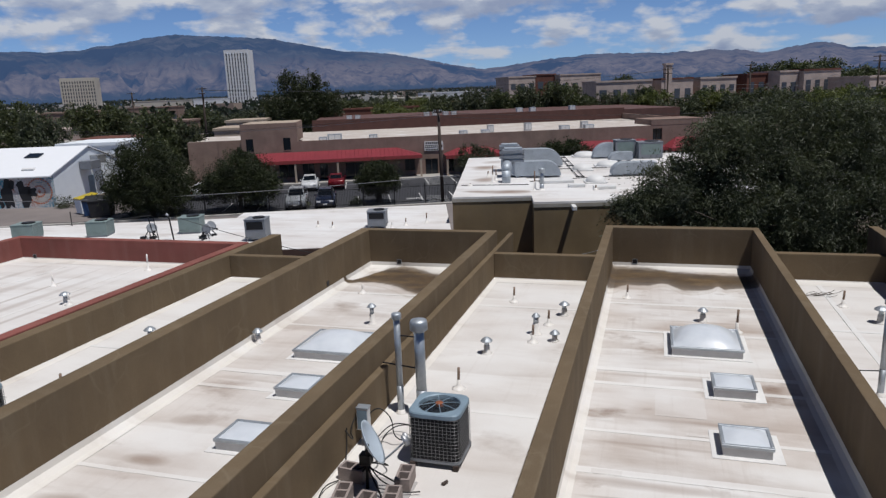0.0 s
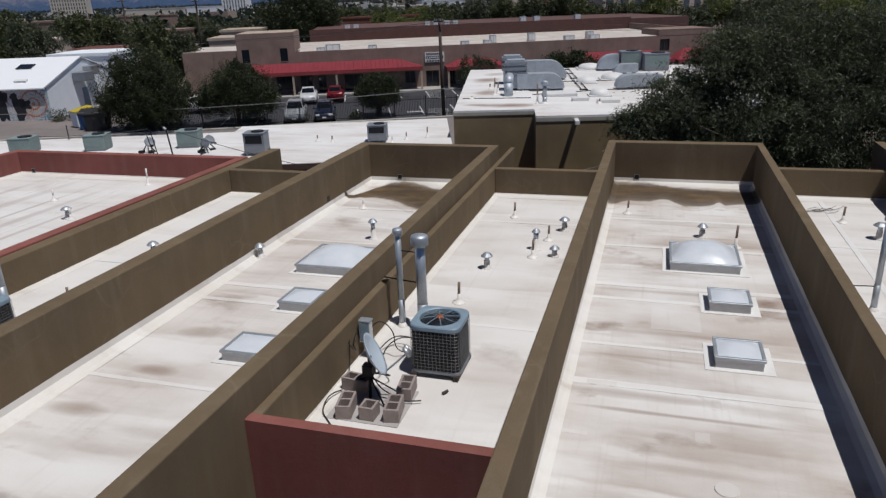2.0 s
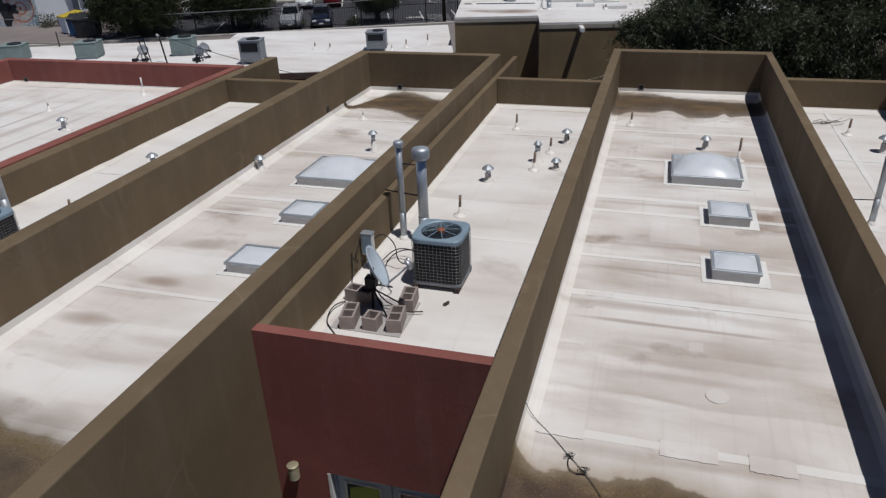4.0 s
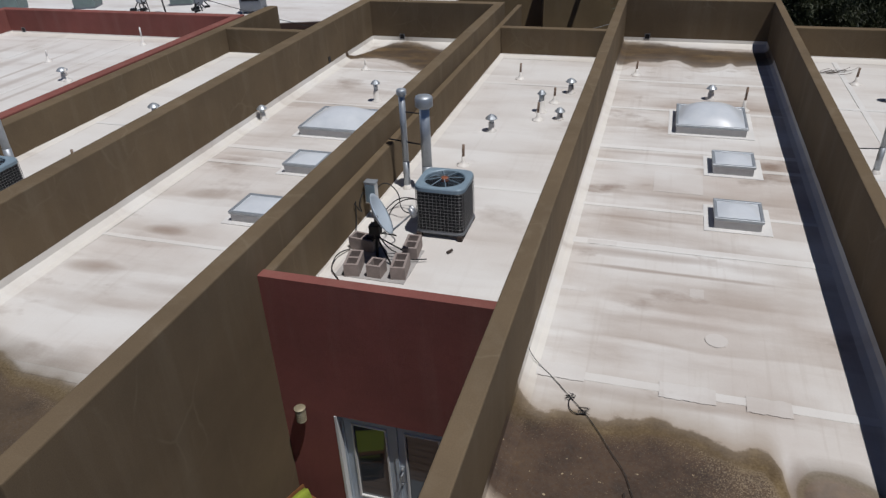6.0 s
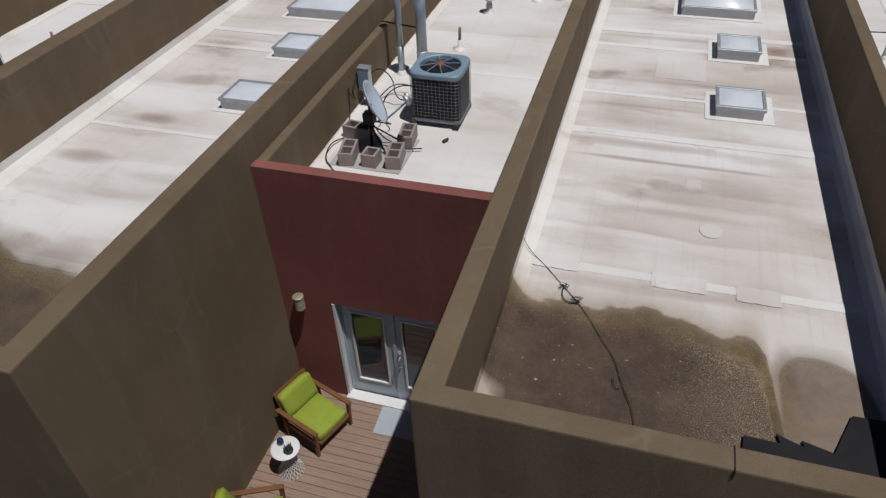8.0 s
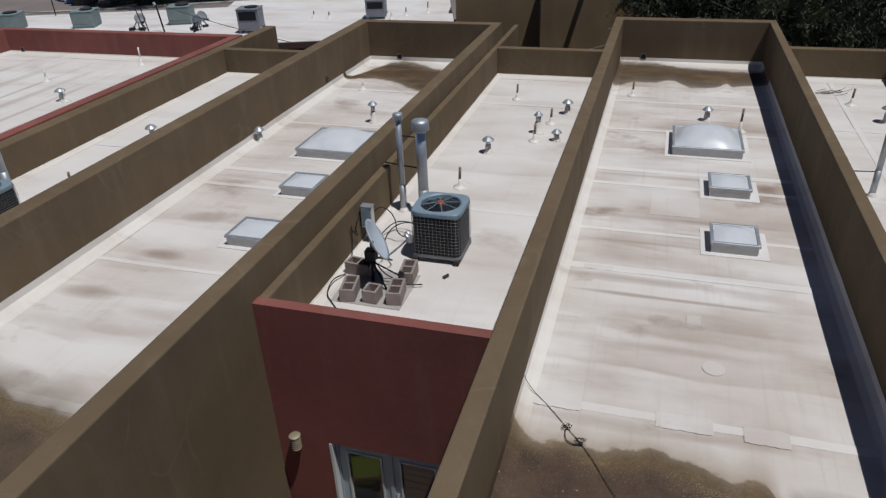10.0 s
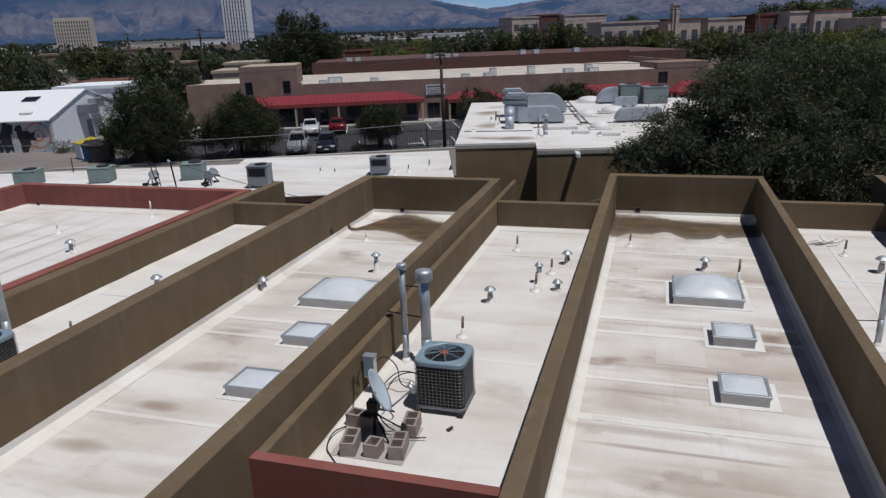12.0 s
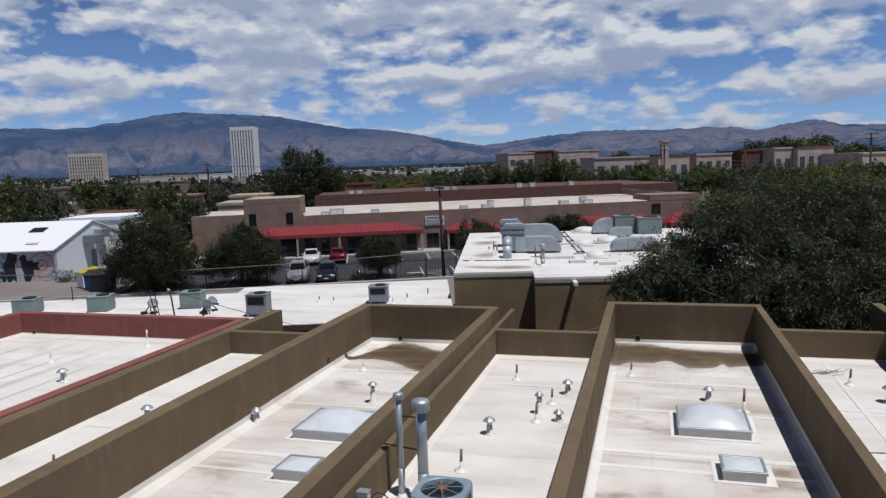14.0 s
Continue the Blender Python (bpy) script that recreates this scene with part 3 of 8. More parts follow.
wall("wall_20", 2.99, 5.95, 6.26, 6.42, 0.557, BRICKRED, "brick red stucco front wall")
wall("wall_21", 6.20, 9.9, 21.45, 21.80, 0.997, OLIVE, OL)
wall("wall_22", 9.9, 10.12, 3.05, 21.8, 1.0, OLIVE, OL)


def roof(name, x0, x1, y0, y1, z, material, dip=0.0, label="white membrane roof with brown dirt streaks and dried pools"):
    """A roof slab that falls gently to both ends, with a cant strip along its walls."""
    bm = bmesh.new()
    nx, ny = 10, 40
    grid = []
    for j in range(ny + 1):
        row = []
        for i in range(nx + 1):
            u, v = i / nx, j / ny
            x, y = x0 + (x1 - x0) * u, y0 + (y1 - y0) * v
            e = max(0.0, abs(v - 0.5) * 2 - 0.55) / 0.45
            h = z - dip * e ** 1.5 + 0.006 * noise.noise(Vector((x * 0.9, y * 0.9, z)))
            row.append(bm.verts.new((x, y, h)))
        grid.append(row)
    for j in range(ny):
        for i in range(nx):
            bm.faces.new((grid[j][i], grid[j][i + 1], grid[j + 1][i + 1], grid[j + 1][i]))
    ret = bmesh.ops.extrude_face_region(bm, geom=list(bm.faces))
    for v in ret["geom"]:
        if isinstance(v, bmesh.types.BMVert):
            v.co.z -= 0.3
    ob = part(name, bm, material, smooth=False)
    return tagged(ob, label, "roof", kind="structure")


POND_A = dict(ponds=[(-7.55, 3.1, 2.0, 1.72, 0.985, 0.85)],
              basins=[(-8.70, -4.76, 17.4, 20.4, ((-8.7, 18.1), (-8.21, 18.59), (-7.5, 18.58), (-6.82, 18.15), (-6.2, 17.57), (-4.8, 17.45)), ((-8.7, 18.2), (-8.29, 19.22), (-8.0, 19.95), (-7.74, 20.2), (-7.18, 20.22), (-6.53, 19.9), (-5.88, 19.54), (-4.8, 19.0)), (0.97, 0.985, 0.97))],
              smudges=[(-7.5, 9.55, 0.45, 0.26, 0.55), (-7.40, 8.19, 0.52, 0.20, 0.8), (-7.8, 6.95, 0.65, 0.22, 0.7), (-6.6, 13.1, 1.0, 0.3, 0.35), (-6.9, 15.6, 0.9, 0.3, 0.3), (-6.2, 6.7, 0.8, 0.2, 0.3)])
POND_C = dict(ponds=[(2.14, 4.40, 0.44, 1.02, 0.86, 2.0)],
              shores=[(-1.2, 2.0, 4.0, 6.0, ((-1.2, 5.85), (-0.95, 5.68), (-0.8, 5.58), (-0.51, 5.66), (-0.19, 5.60), (0.1, 5.67), (0.39, 5.73), (0.69, 5.69), (0.97, 5.60), (1.19, 5.48), (1.41, 5.56), (1.54, 5.47), (1.62, 5.2), (1.66, 4.85), (1.70, 4.5), (1.74, 4.0)),
                       ((-1.2, 5.40), (-0.78, 5.43), (-0.49, 5.53), (-0.11, 5.40), (0.41, 5.49), (0.69, 5.50), (0.97, 5.39), (1.24, 5.30), (1.46, 5.24), (1.57, 4.95), (1.62, 4.4), (1.64, 4.0)), (-1.15, 4.12, 0.27))],
              basins=[(-1.15, 2.82, 18.6, 21.5, ((-1.15, 18.75), (-0.64, 19.35), (-0.04, 19.42), (0.41, 19.66), (0.84, 19.14), (1.26, 19.10), (1.63, 19.36), (1.79, 19.6), (1.91, 19.32), (2.28, 19.5), (2.8, 19.5)), ((-1.15, 21.3), (-0.5, 21.3), (-0.08, 21.3), (0.72, 21.0), (1.49, 20.85), (2.24, 20.8), (2.8, 20.8)), (0.90, 0.985, 0.96))],
              smudges=[(1.74, 4.9, 0.16, 0.75, 0.75), (0.3, 6.05, 1.6, 0.12, 0.35), (0.2, 9.14, 1.9, 0.13, 0.48), (0.6, 8.72, 1.6, 0.06, 0.70), (0.4, 13.0, 1.7, 0.09, 0.4), (1.0, 16.4, 1.3, 0.07, 0.4), (0.3, 10.3, 1.3, 0.06, 0.4), (0.7, 11.2, 1.6, 0.10, 0.35), (1.7, 9.05, 0.7, 0.16, 0.3), (-0.3, 18.0, 0.9, 0.13, 0.35), (0.6, 7.55, 1.0, 0.10, 0.28), (0.9, 17.3, 1.5, 0.08, 0.3)])
SEAMTONE = dict(base=(0.87, 0.86, 0.84), streak=0.3)
MEM_A, SEAM_A = membrane("membrane_a", streak=0.7, **POND_A), membrane("seam_a", **POND_A, **SEAMTONE)
CANTTONE = dict(base=(0.85, 0.825, 0.775), streak=0.3)
CANT = membrane("cant_sheet", **CANTTONE)
CANT_A, CANT_C = membrane("cant_sheet_a", **POND_A, **CANTTONE), membrane("cant_sheet_c", **POND_C, **CANTTONE)
MEM_B, MEM_D, SEAM_B = membrane("membrane_b", streak=0.45), membrane("membrane_d", streak=0.2), membrane("seam_b", **SEAMTONE)
MEM_E = membrane("membrane_e", streak=0.35, smudges=[(-15.1, 12.5, 0.16, 4.5, 0.40), (-16.0, 13.5, 0.12, 4.5, 0.45), (-17.0, 14.5, 0.22, 4.5, 0.38), (-17.7, 15.5, 0.10, 3.6, 0.5), (-18.8, 15.0, 0.3, 4.2, 0.35), (-20.2, 15.8, 0.2, 3.6, 0.4), (-14.1, 11.5, 0.2, 4.0, 0.3)])
PATCH = membrane("patch_sheet", base=(0.82, 0.805, 0.785), streak=0.6)
MEM_C, SEAM_C = membrane("membrane_c", **POND_C), membrane("seam_c", **POND_C, **SEAMTONE)
ROOF_A = roof("roof_1", -8.60, -4.76, 2.70, 20.35, HIGH, MEM_A, 0.03)
ROOF_B = roof("roof_2", -4.36, -1.33, 6.42, 19.46, -0.21, MEM_B)
ROOF_C = roof("roof_3", -1.10, 2.80, 3.25, 21.45, HIGH, MEM_C, 0.03)
ROOF_D = roof("roof_4", -12.35, -8.95, 6.42, 18.20, -0.16, MEM_D)
ROOF_E = roof("roof_5", -21.95, -13.0, 6.3, 19.60, -0.2, MEM_E)
ROOF_F = roof("roof_6", 2.99, 5.95, 6.42, 20.45, -0.21, MEM_B)
ROOF_G = roof("roof_7", 6.20, 9.9, 3.05, 21.45, HIGH, MEM_B)


def red_front():
    """The front wall over the deck, with the opening of the door pair."""
    bm = bmesh.new()
    block(bm, -4.50, -3.73, 6.26, 6.42, GROUND - 0.2, 0.56)
    block(bm, -2.05, -1.33, 6.26, 6.42, GROUND - 0.2, 0.56)
    block(bm, -3.73, -2.05, 6.26, 6.42, -1.61, 0.56)
    bmesh.ops.remove_doubles(bm, verts=bm.verts, dist=1e-4)
    ob = part("wall_11", bm, BRICKRED)
    return tagged(ob, "dark red stucco front wall over a small deck", "wall", kind="structure")


red_front()
# the room behind the door pair
bm = bmesh.new()
block(bm, -4.50, -1.33, 9.0, 9.1, GROUND, -0.6)
block(bm, -4.50, -1.33, 6.42, 9.0, GROUND, GROUND + 0.15)
tagged(part("wall_room", bm, PALE), "plain rear wall of a dim room", "wall", kind="structure")

# ---- ground, road, far land ----
bm = bmesh.new()
block(bm, -4600, 4600, -4600, 4600, GROUND - 1.0, GROUND)
tagged(part("ground", bm, EARTH), "dry pale earth ground of the town", "ground", kind="structure")
MALL = pose(-23.4, 73.8, 0, 0, 0, 23)
bm = cuboid(-45, 60, -36, -20.6, GROUND, GROUND + 0.02)
block(bm, -45, -27.0, -20.6, -2.9, GROUND, GROUND + 0.02)
ob = part("road", bm, plain("grey_road", (0.23, 0.20, 0.19), 0.9, vary=0.2, big=0.3), None)
ob.matrix_world = MALL
tagged(ob, "grey asphalt street and alley", "road", kind="structure")
ob = part("pavement", cuboid(-26.95, 60, -20.55, -2.9, GROUND, GROUND + 0.03), ASPHALT)
ob.matrix_world = MALL
tagged(ob, "dark asphalt car park", "car park", kind="structure")

# mountains
def mountains():
    n = Nodes("far_mountains", 1.0)
    x, y, z = n.sep()
    r = n.noise(0.0105, 9, 0.66, (1, 1, 1.6))
    # dark patches: forest, with cloud shadow painted in as the same colour
    wood_shade = n.noise(0.0026, 6, 0.6, (1, 1, 1.2), (500, 0, 0))
    height = n.math("DIVIDE", z, 300.0)
    low = n.ramp(r, [(0.36, (0.10, 0.08, 0.07)), (0.62, (0.34, 0.265, 0.21))])
    high = n.ramp(r, [(0.40, (0.030, 0.042, 0.040)), (0.60, (0.13, 0.125, 0.115))])
    c = n.mix(n.math("MULTIPLY", n.math("SUBTRACT", n.math("ADD", height, n.math("MULTIPLY", n.math("SUBTRACT", r, 0.5), 1.4)), 0.45), 4.0, True), low, high)
    c = n.mix(n.math("MULTIPLY", n.math("SUBTRACT", wood_shade, 0.52, True), 10.0, True), c, (0.026, 0.036, 0.046))
    c = n.mix(n.math("MULTIPLY", n.math("SUBTRACT", 0.17, n.math("ADD", height, n.math("MULTIPLY", n.math("SUBTRACT", r, 0.5), 0.25))), 14.0, True), c, (0.045, 0.055, 0.050))
    # slopes darkened in colour, since the haze glow below lifts them again
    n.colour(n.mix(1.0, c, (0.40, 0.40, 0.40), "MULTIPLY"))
    # haze of the air between, painted as a blue glow of the slopes
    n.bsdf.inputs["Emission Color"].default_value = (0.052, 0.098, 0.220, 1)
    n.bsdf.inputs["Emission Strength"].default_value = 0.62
    n.bsdf.inputs["Specular IOR Level"].default_value = 0.0
    ridge = [(70, 3.0), (60, 3.3), (52, 3.5), (47.6, 3.67), (44, 3.6), (41, 4.0), (38.5, 4.5), (36.4, 4.75), (33, 4.55), (29.5, 4.35), (26.5, 3.75), (24.4, 3.3), (22, 3.15), (20, 2.9), (17.5, 2.4), (15, 1.85), (13.4, 1.55),
             (11, 1.75), (8, 2.1), (5, 2.3), (2.5, 2.3), (-1, 2.15), (-3.5, 2.2), (-5.5, 2.15), (-7.5, 1.8), (-9, 2.1), (-11.3, 2.35), (-13, 1.9), (-15, 1.75), (-20, 1.9), (-30, 1.6), (-40, 1.7)]
    az = [a for a, _ in ridge][::-1]
    el = [e for _, e in ridge][::-1]
    bm = bmesh.new()
    R, rows, cols = 4200.0, 64, 760
    grid = []
    for j in range(rows + 1):
        v = j / rows
        d = R - 1500 * (1 - v)
        line = []
        for i in range(cols + 1):
            a = az[0] + (az[-1] - az[0]) * i / cols
            top = float(np.interp(a, az, el)) + 0.10 * noise.noise(Vector((a * 0.9, 3, 0))) + 0.06 * noise.noise(Vector((a * 3.1, 7, 0))) + 0.03 * noise.noise(Vector((a * 9.0, 7, 0)))
            peak = R * math.tan(radians(top))
            h = 5.2 + (peak + 9) * v ** 1.15 - 9
            # spurs that run down from the crest
            q = Vector((a * 0.42 + 0.25 * noise.noise(Vector((a * 0.5, v * 2, 4))), v * 2.6, 2.0))
            spur = noise.ridged_multi_fractal(q, 0.85, 2.1, 7, 1.0, 1.6)
            h += (spur - 1.1) * 0.24 * peak * (1 - v) ** 0.7 * min(1.0, v * 3)
            if j == 0:
                h = -6.0
            line.append(bm.verts.new((-d * math.sin(radians(a)), d * math.cos(radians(a)), h)))
        grid.append(line)
    for j in range(rows):
        for i in range(cols):
            bm.faces.new((grid[j][i], grid[j][i + 1], grid[j + 1][i + 1], grid[j + 1][i]))
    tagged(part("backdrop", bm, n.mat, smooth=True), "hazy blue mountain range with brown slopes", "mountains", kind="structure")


mountains()

# ---- roof furniture of the row ----


def acrylic():
    n = Nodes("milky_acrylic", 0.3)
    n.colour(n.ramp(n.noise(2.5, 5), [(0.3, (0.66, 0.71, 0.77)), (0.7, (0.77, 0.81, 0.86))]))
    n.bsdf.inputs["Coat Weight"].default_value = 0.3
    return n.mat


ACRYLIC = acrylic()
ALU = plain("dull_aluminium", (0.56, 0.57, 0.58), 0.42, 0.7, vary=0.2, big=5, bump=0.05)
COPPER = plain("rusty_pipe", (0.28, 0.20, 0.15), 0.7, 0.3, vary=0.3, big=9)
SEAM = plain("welded_seam_sheet", (0.81, 0.80, 0.785), 0.6, vary=0.12, big=1.3, fine=20, bump=0.1)


CURBPAINT = plain("pale_curb_paint", (0.66, 0.65, 0.64), 0.6, vary=0.12, big=6, bump=0.03)


def skylight(x0, x1, y0, y1, z, rise, label):
    cx, cy = (x0 + x1) / 2, (y0 + y1) / 2
    w, d = (x1 - x0) / 2, (y1 - y0) / 2
    sky_light = thing("skylight", label, "skylight", pose(cx, cy, z), "skylights on the roofs")
    m = 0.15
    bm = cuboid(-w - m, w + m * 1.1, -d - m * 0.7, d + m, -0.01, 0.012)
    part("flashing", bm, SEAM, sky_light, "white sheet flashing")
    bm = bmesh.new()
    h, t = 0.15, 0.04
    block(bm, -w, w, -d, -d + t, 0.012, h)
    block(bm, -w, w, d - t, d, 0.012, h)
    block(bm, -w, -w + t, -d + t, d - t, 0.012, h)
    block(bm, w - t, w, -d + t, d - t, 0.012, h)
    part("curb", bm, CURBPAINT, sky_light, "dull pale painted curb")
    bm = bmesh.new()
    a, b, r = 0.022, 0.028, h + 0.05
    block(bm, -w - a, w + a, -d - a, -d + b, h, r)
    block(bm, -w - a, w + a, d - b, d + a, h, r)
    block(bm, -w - a, -w + b, -d + b, d - b, h, r)
    block(bm, w - b, w + a, -d + b, d - b, h, r)
    bmesh.ops.bevel(bm, geom=list(bm.edges), offset=0.006, segments=1, affect="EDGES")
    part("frame", bm, STEEL, sky_light, "bright metal retaining frame")
    bm = bmesh.new()
    n = 12
    wi, di = w - b + 0.004, d - b + 0.004
    g = [[bm.verts.new((wi * (2 * i / n - 1), di * (2 * j / n - 1), h + 0.03 + rise * (1 - abs(2 * i / n - 1) ** 2.6) * (1 - abs(2 * j / n - 1) ** 2.6))) for i in range(n + 1)] for j in range(n + 1)]
    for j in range(n):
        for i in range(n):
            bm.faces.new((g[j][i], g[j][i + 1], g[j + 1][i + 1], g[j + 1][i]))
    part("dome", bm, ACRYLIC, sky_light, "milky pale blue acrylic dome", True)
    return sky_light


for args in [(1.11, 1.79, 10.22, 10.87, HIGH, 0.075), (1.14, 1.82, 12.30, 12.95, HIGH, 0.075), (0.48, 1.82, 14.20, 15.48, HIGH, 0.26)]:
    skylight(*args, "square milky acrylic skylight on a metal curb, white flashing")
for args in [(-6.52, -5.83, 8.72, 9.39, HIGH, 0.03), (-6.58, -5.90, 10.71, 11.38, HIGH, 0.05), (-7.19, -5.85, 12.56, 13.87, HIGH, 0.22)]:
    skylight(*args, "square milky acrylic skylight beside a tall parapet")


def capped_vent(x, y, z, h, r=0.05, cap=0.115):
    v = thing("roof_vent", "galvanised vent pipe with a conical rain cap, white collar", "vent", pose(x, y, z), "small vents on the roofs")
    bm = bmesh.new()
    lathe(bm, [(r * 2.4, -0.01), (r * 2.3, 0.015), (r * 1.35, 0.05), (r * 1.25, h * 0.5), (r * 1.05, h * 0.52)], seg=12)
    part("collar", bm, FLASH, v, "white sealed collar", True)
    bm = bmesh.new()
    tube(bm, (0, 0, h * 0.5), (0, 0, h - 0.07), r, r, 12)
    part("pipe", bm, STEEL, v, "", True)
    bm = bmesh.new()
    lathe(bm, [(cap, h - 0.09), (cap * 0.98, h - 0.08), (cap * 0.55, h - 0.025), (0.02, h), (0.004, h)], seg=12)
    for k in range(3):
        a = k * 2.1
        tube(bm, (r * math.cos(a), r * math.sin(a), h - 0.12), (cap * 0.8 * math.cos(a), cap * 0.8 * math.sin(a), h - 0.075), 0.008, seg=4)
    part("rain_cap", bm, STEEL, v, "dented shiny rain cap")


def stub_pipe(x, y, z, h, r=0.026, copper=True, cone=0.13):
    v = thing("vent_pipe", "short plain vent pipe in a white cone collar", "vent pipe", pose(x, y, z), "small pipes on the roofs")
    bm = bmesh.new()
    lathe(bm, [(cone, -0.01), (cone, 0.012), (cone * 0.75, 0.02), (r * 1.5, 0.09), (r * 1.3, h * 0.45)], seg=12)
    part("collar", bm, FLASH, v, "white sealed collar", True)
    bm = bmesh.new()
    tube(bm, (0, 0, h * 0.4), (0.01, 0, h), r, r, 10)
    part("pipe", bm, COPPER if copper else FLASH, v, "rusty brown pipe" if copper else "white painted pipe", True)


capped_vent(-6.37, 14.97, HIGH, 0.52)
capped_vent(-8.45, 13.24, HIGH, 0.36, cap=0.12)
stub_pipe(-7.66, 17.42, HIGH, 0.26, copper=False)
stub_pipe(-3.36, 17.32, -0.21, 0.40)
capped_vent(-2.42, 15.0, -0.21, 0.50, 0.06, 0.10)
stub_pipe(-2.40, 14.45, -0.21, 0.40)
stub_pipe(-2.23, 15.66, -0.21, 0.36)
capped_vent(-1.96, 16.44, -0.21, 0.36, cap=0.13)
capped_vent(-1.95, 14.62, -0.21, 0.26, 0.045)
capped_vent(-3.24, 13.62, -0.21, 0.37, cap=0.13)
stub_pipe(-3.35, 11.77, -0.21, 0.42)
stub_pipe(-0.54, 18.11, HIGH, 0.36)
capped_vent(1.20, 16.50, HIGH, 0.34, cap=0.12)
stub_pipe(1.87, 15.86, HIGH, 0.52)
capped_vent(-11.11, 12.95, -0.16, 0.30, cap=0.14)
stub_pipe(-11.14, 10.33, -0.16, 0.20)
capped_vent(-15.62, 15.06, -0.2, 0.36, 0.05, 0.15)
stub_pipe(-15.45, 15.0, -0.2, 0.34, copper=False)
stub_pipe(-15.89, 18.81, -0.2, 0.55, copper=False)
stub_pipe(-17.6, 16.6, -0.2, 0.35, copper=False)
stub_pipe(4.48, 18.23, -0.21, 0.40)
capped_vent(4.97, 17.09, -0.21, 0.40, cap=0.15)
capped_vent(5.35, 15.4, -0.21, 0.36, cap=0.13)

# tall flue pipes
def flue(x, y, z, top, r, cap, label):
    f = thing("flue_pipe", label, "flue pipe", pose(x, y, z), "tall flues")
    bm = bmesh.new()
    tube(bm, (0, 0, -0.02), (0, 0, (top - z) * 0.28), r * 1.06, r * 1.06, 16)
    tube(bm, (0, 0, (top - z) * 0.28), (0, 0, top - z - cap * 0.8), r, r, 16)
    part("pipe", bm, STEEL, f, "", True)
    bm = bmesh.new()
    lathe(bm, [(r * 1.75, -0.01), (r * 1.7, 0.012), (r * 1.25, 0.03), (r * 1.12, 0.07)], seg=16)
    part("collar", bm, FLASH, f, "white collar", True)
    bm = bmesh.new()
    h = top - z
    lathe(bm, [(cap * 0.8, h - cap * 1.5), (cap, h - cap * 1.35), (cap, h - cap * 0.45), (cap * 0.9, h - cap * 0.25), (cap * 0.5, h - 0.02), (0.01, h)], seg=20)
    part("cap", bm, STEEL, f, "round galvanised cap", True)
    return f


f = flue(-4.07, 10.61, -0.21, 1.62, 0.055, 0.085, "slim tall galvanised flue pipe beside a parapet")
bm = bmesh.new()
tube(bm, (0, 0, 1.42), (0.38, -0.02, 1.41), 0.011, seg=6)
part("tie_bar", bm, BLACK, f, "dark iron tie bar")
# second, lower dark bar from the wall across both pipes
bm = bmesh.new()
tube(bm, (-0.3, 0.02, 0.90), (0.40, -0.02, 0.85), 0.013, seg=6)
part("tie_bar", bm, BLACK, f, "lower thin dark bar from the wall past the flues")
flue(-3.66, 10.55, -0.21, 1.56, 0.088, 0.15, "stout tall galvanised flue pipe behind a condenser")
flue(-11.75, 9.45, -0.16, 1.75, 0.075, 0.11, "tall galvanised flue pipe")
f = flue(3.88, 12.95, -0.21, 1.55, 0.05, 0.075, "slim tall dark flue pipe")
bm = bmesh.new()
tube(bm, (-0.85, 0.0, 0.42), (0, 0, 0.46), 0.01, seg=6)
part("tie_bar", bm, BLACK, f, "dark iron tie bar")


def rounded(w, d, r, n=6):
    pts = []
    for cx, cy, a0 in ((w - r, d - r, 0), (-w + r, d - r, 90), (-w + r, -d + r, 180), (w - r, -d + r, 270)):
        for i in range(n + 1):
            a = radians(a0 + 90 * i / n)
            pts.append((cx + r * math.cos(a), cy + r * math.sin(a)))
    return pts


def prism(bm, pts, z0, z1):
    lo = [bm.verts.new((x, y, z0)) for x, y in pts]
    hi = [bm.verts.new((x, y, z1)) for x, y in pts]
    k = len(pts)
    for i in range(k):
        bm.faces.new((lo[i], lo[(i + 1) % k], hi[(i + 1) % k], hi[i]))
    bm.faces.new(lo[::-1])
    bm.faces.new(hi)


COIL = plain("black_coil", (0.008, 0.009, 0.012), 0.6, 0.3, vary=0.4, big=8, fine=90, bump=0.5, stretch=(0.2, 0.2, 3))
BLUEGREY = plain("blue_grey_paint", (0.25, 0.34, 0.41), 0.5, 0.1, vary=0.18, big=4, bump=0.04)
WIRE = plain("grille_wire", (0.24, 0.24, 0.25), 0.45, 0.3, bump=0)
RUSTRED = plain("rusty_motor", (0.35, 0.12, 0.06), 0.8, 0.2, vary=0.4, big=14)


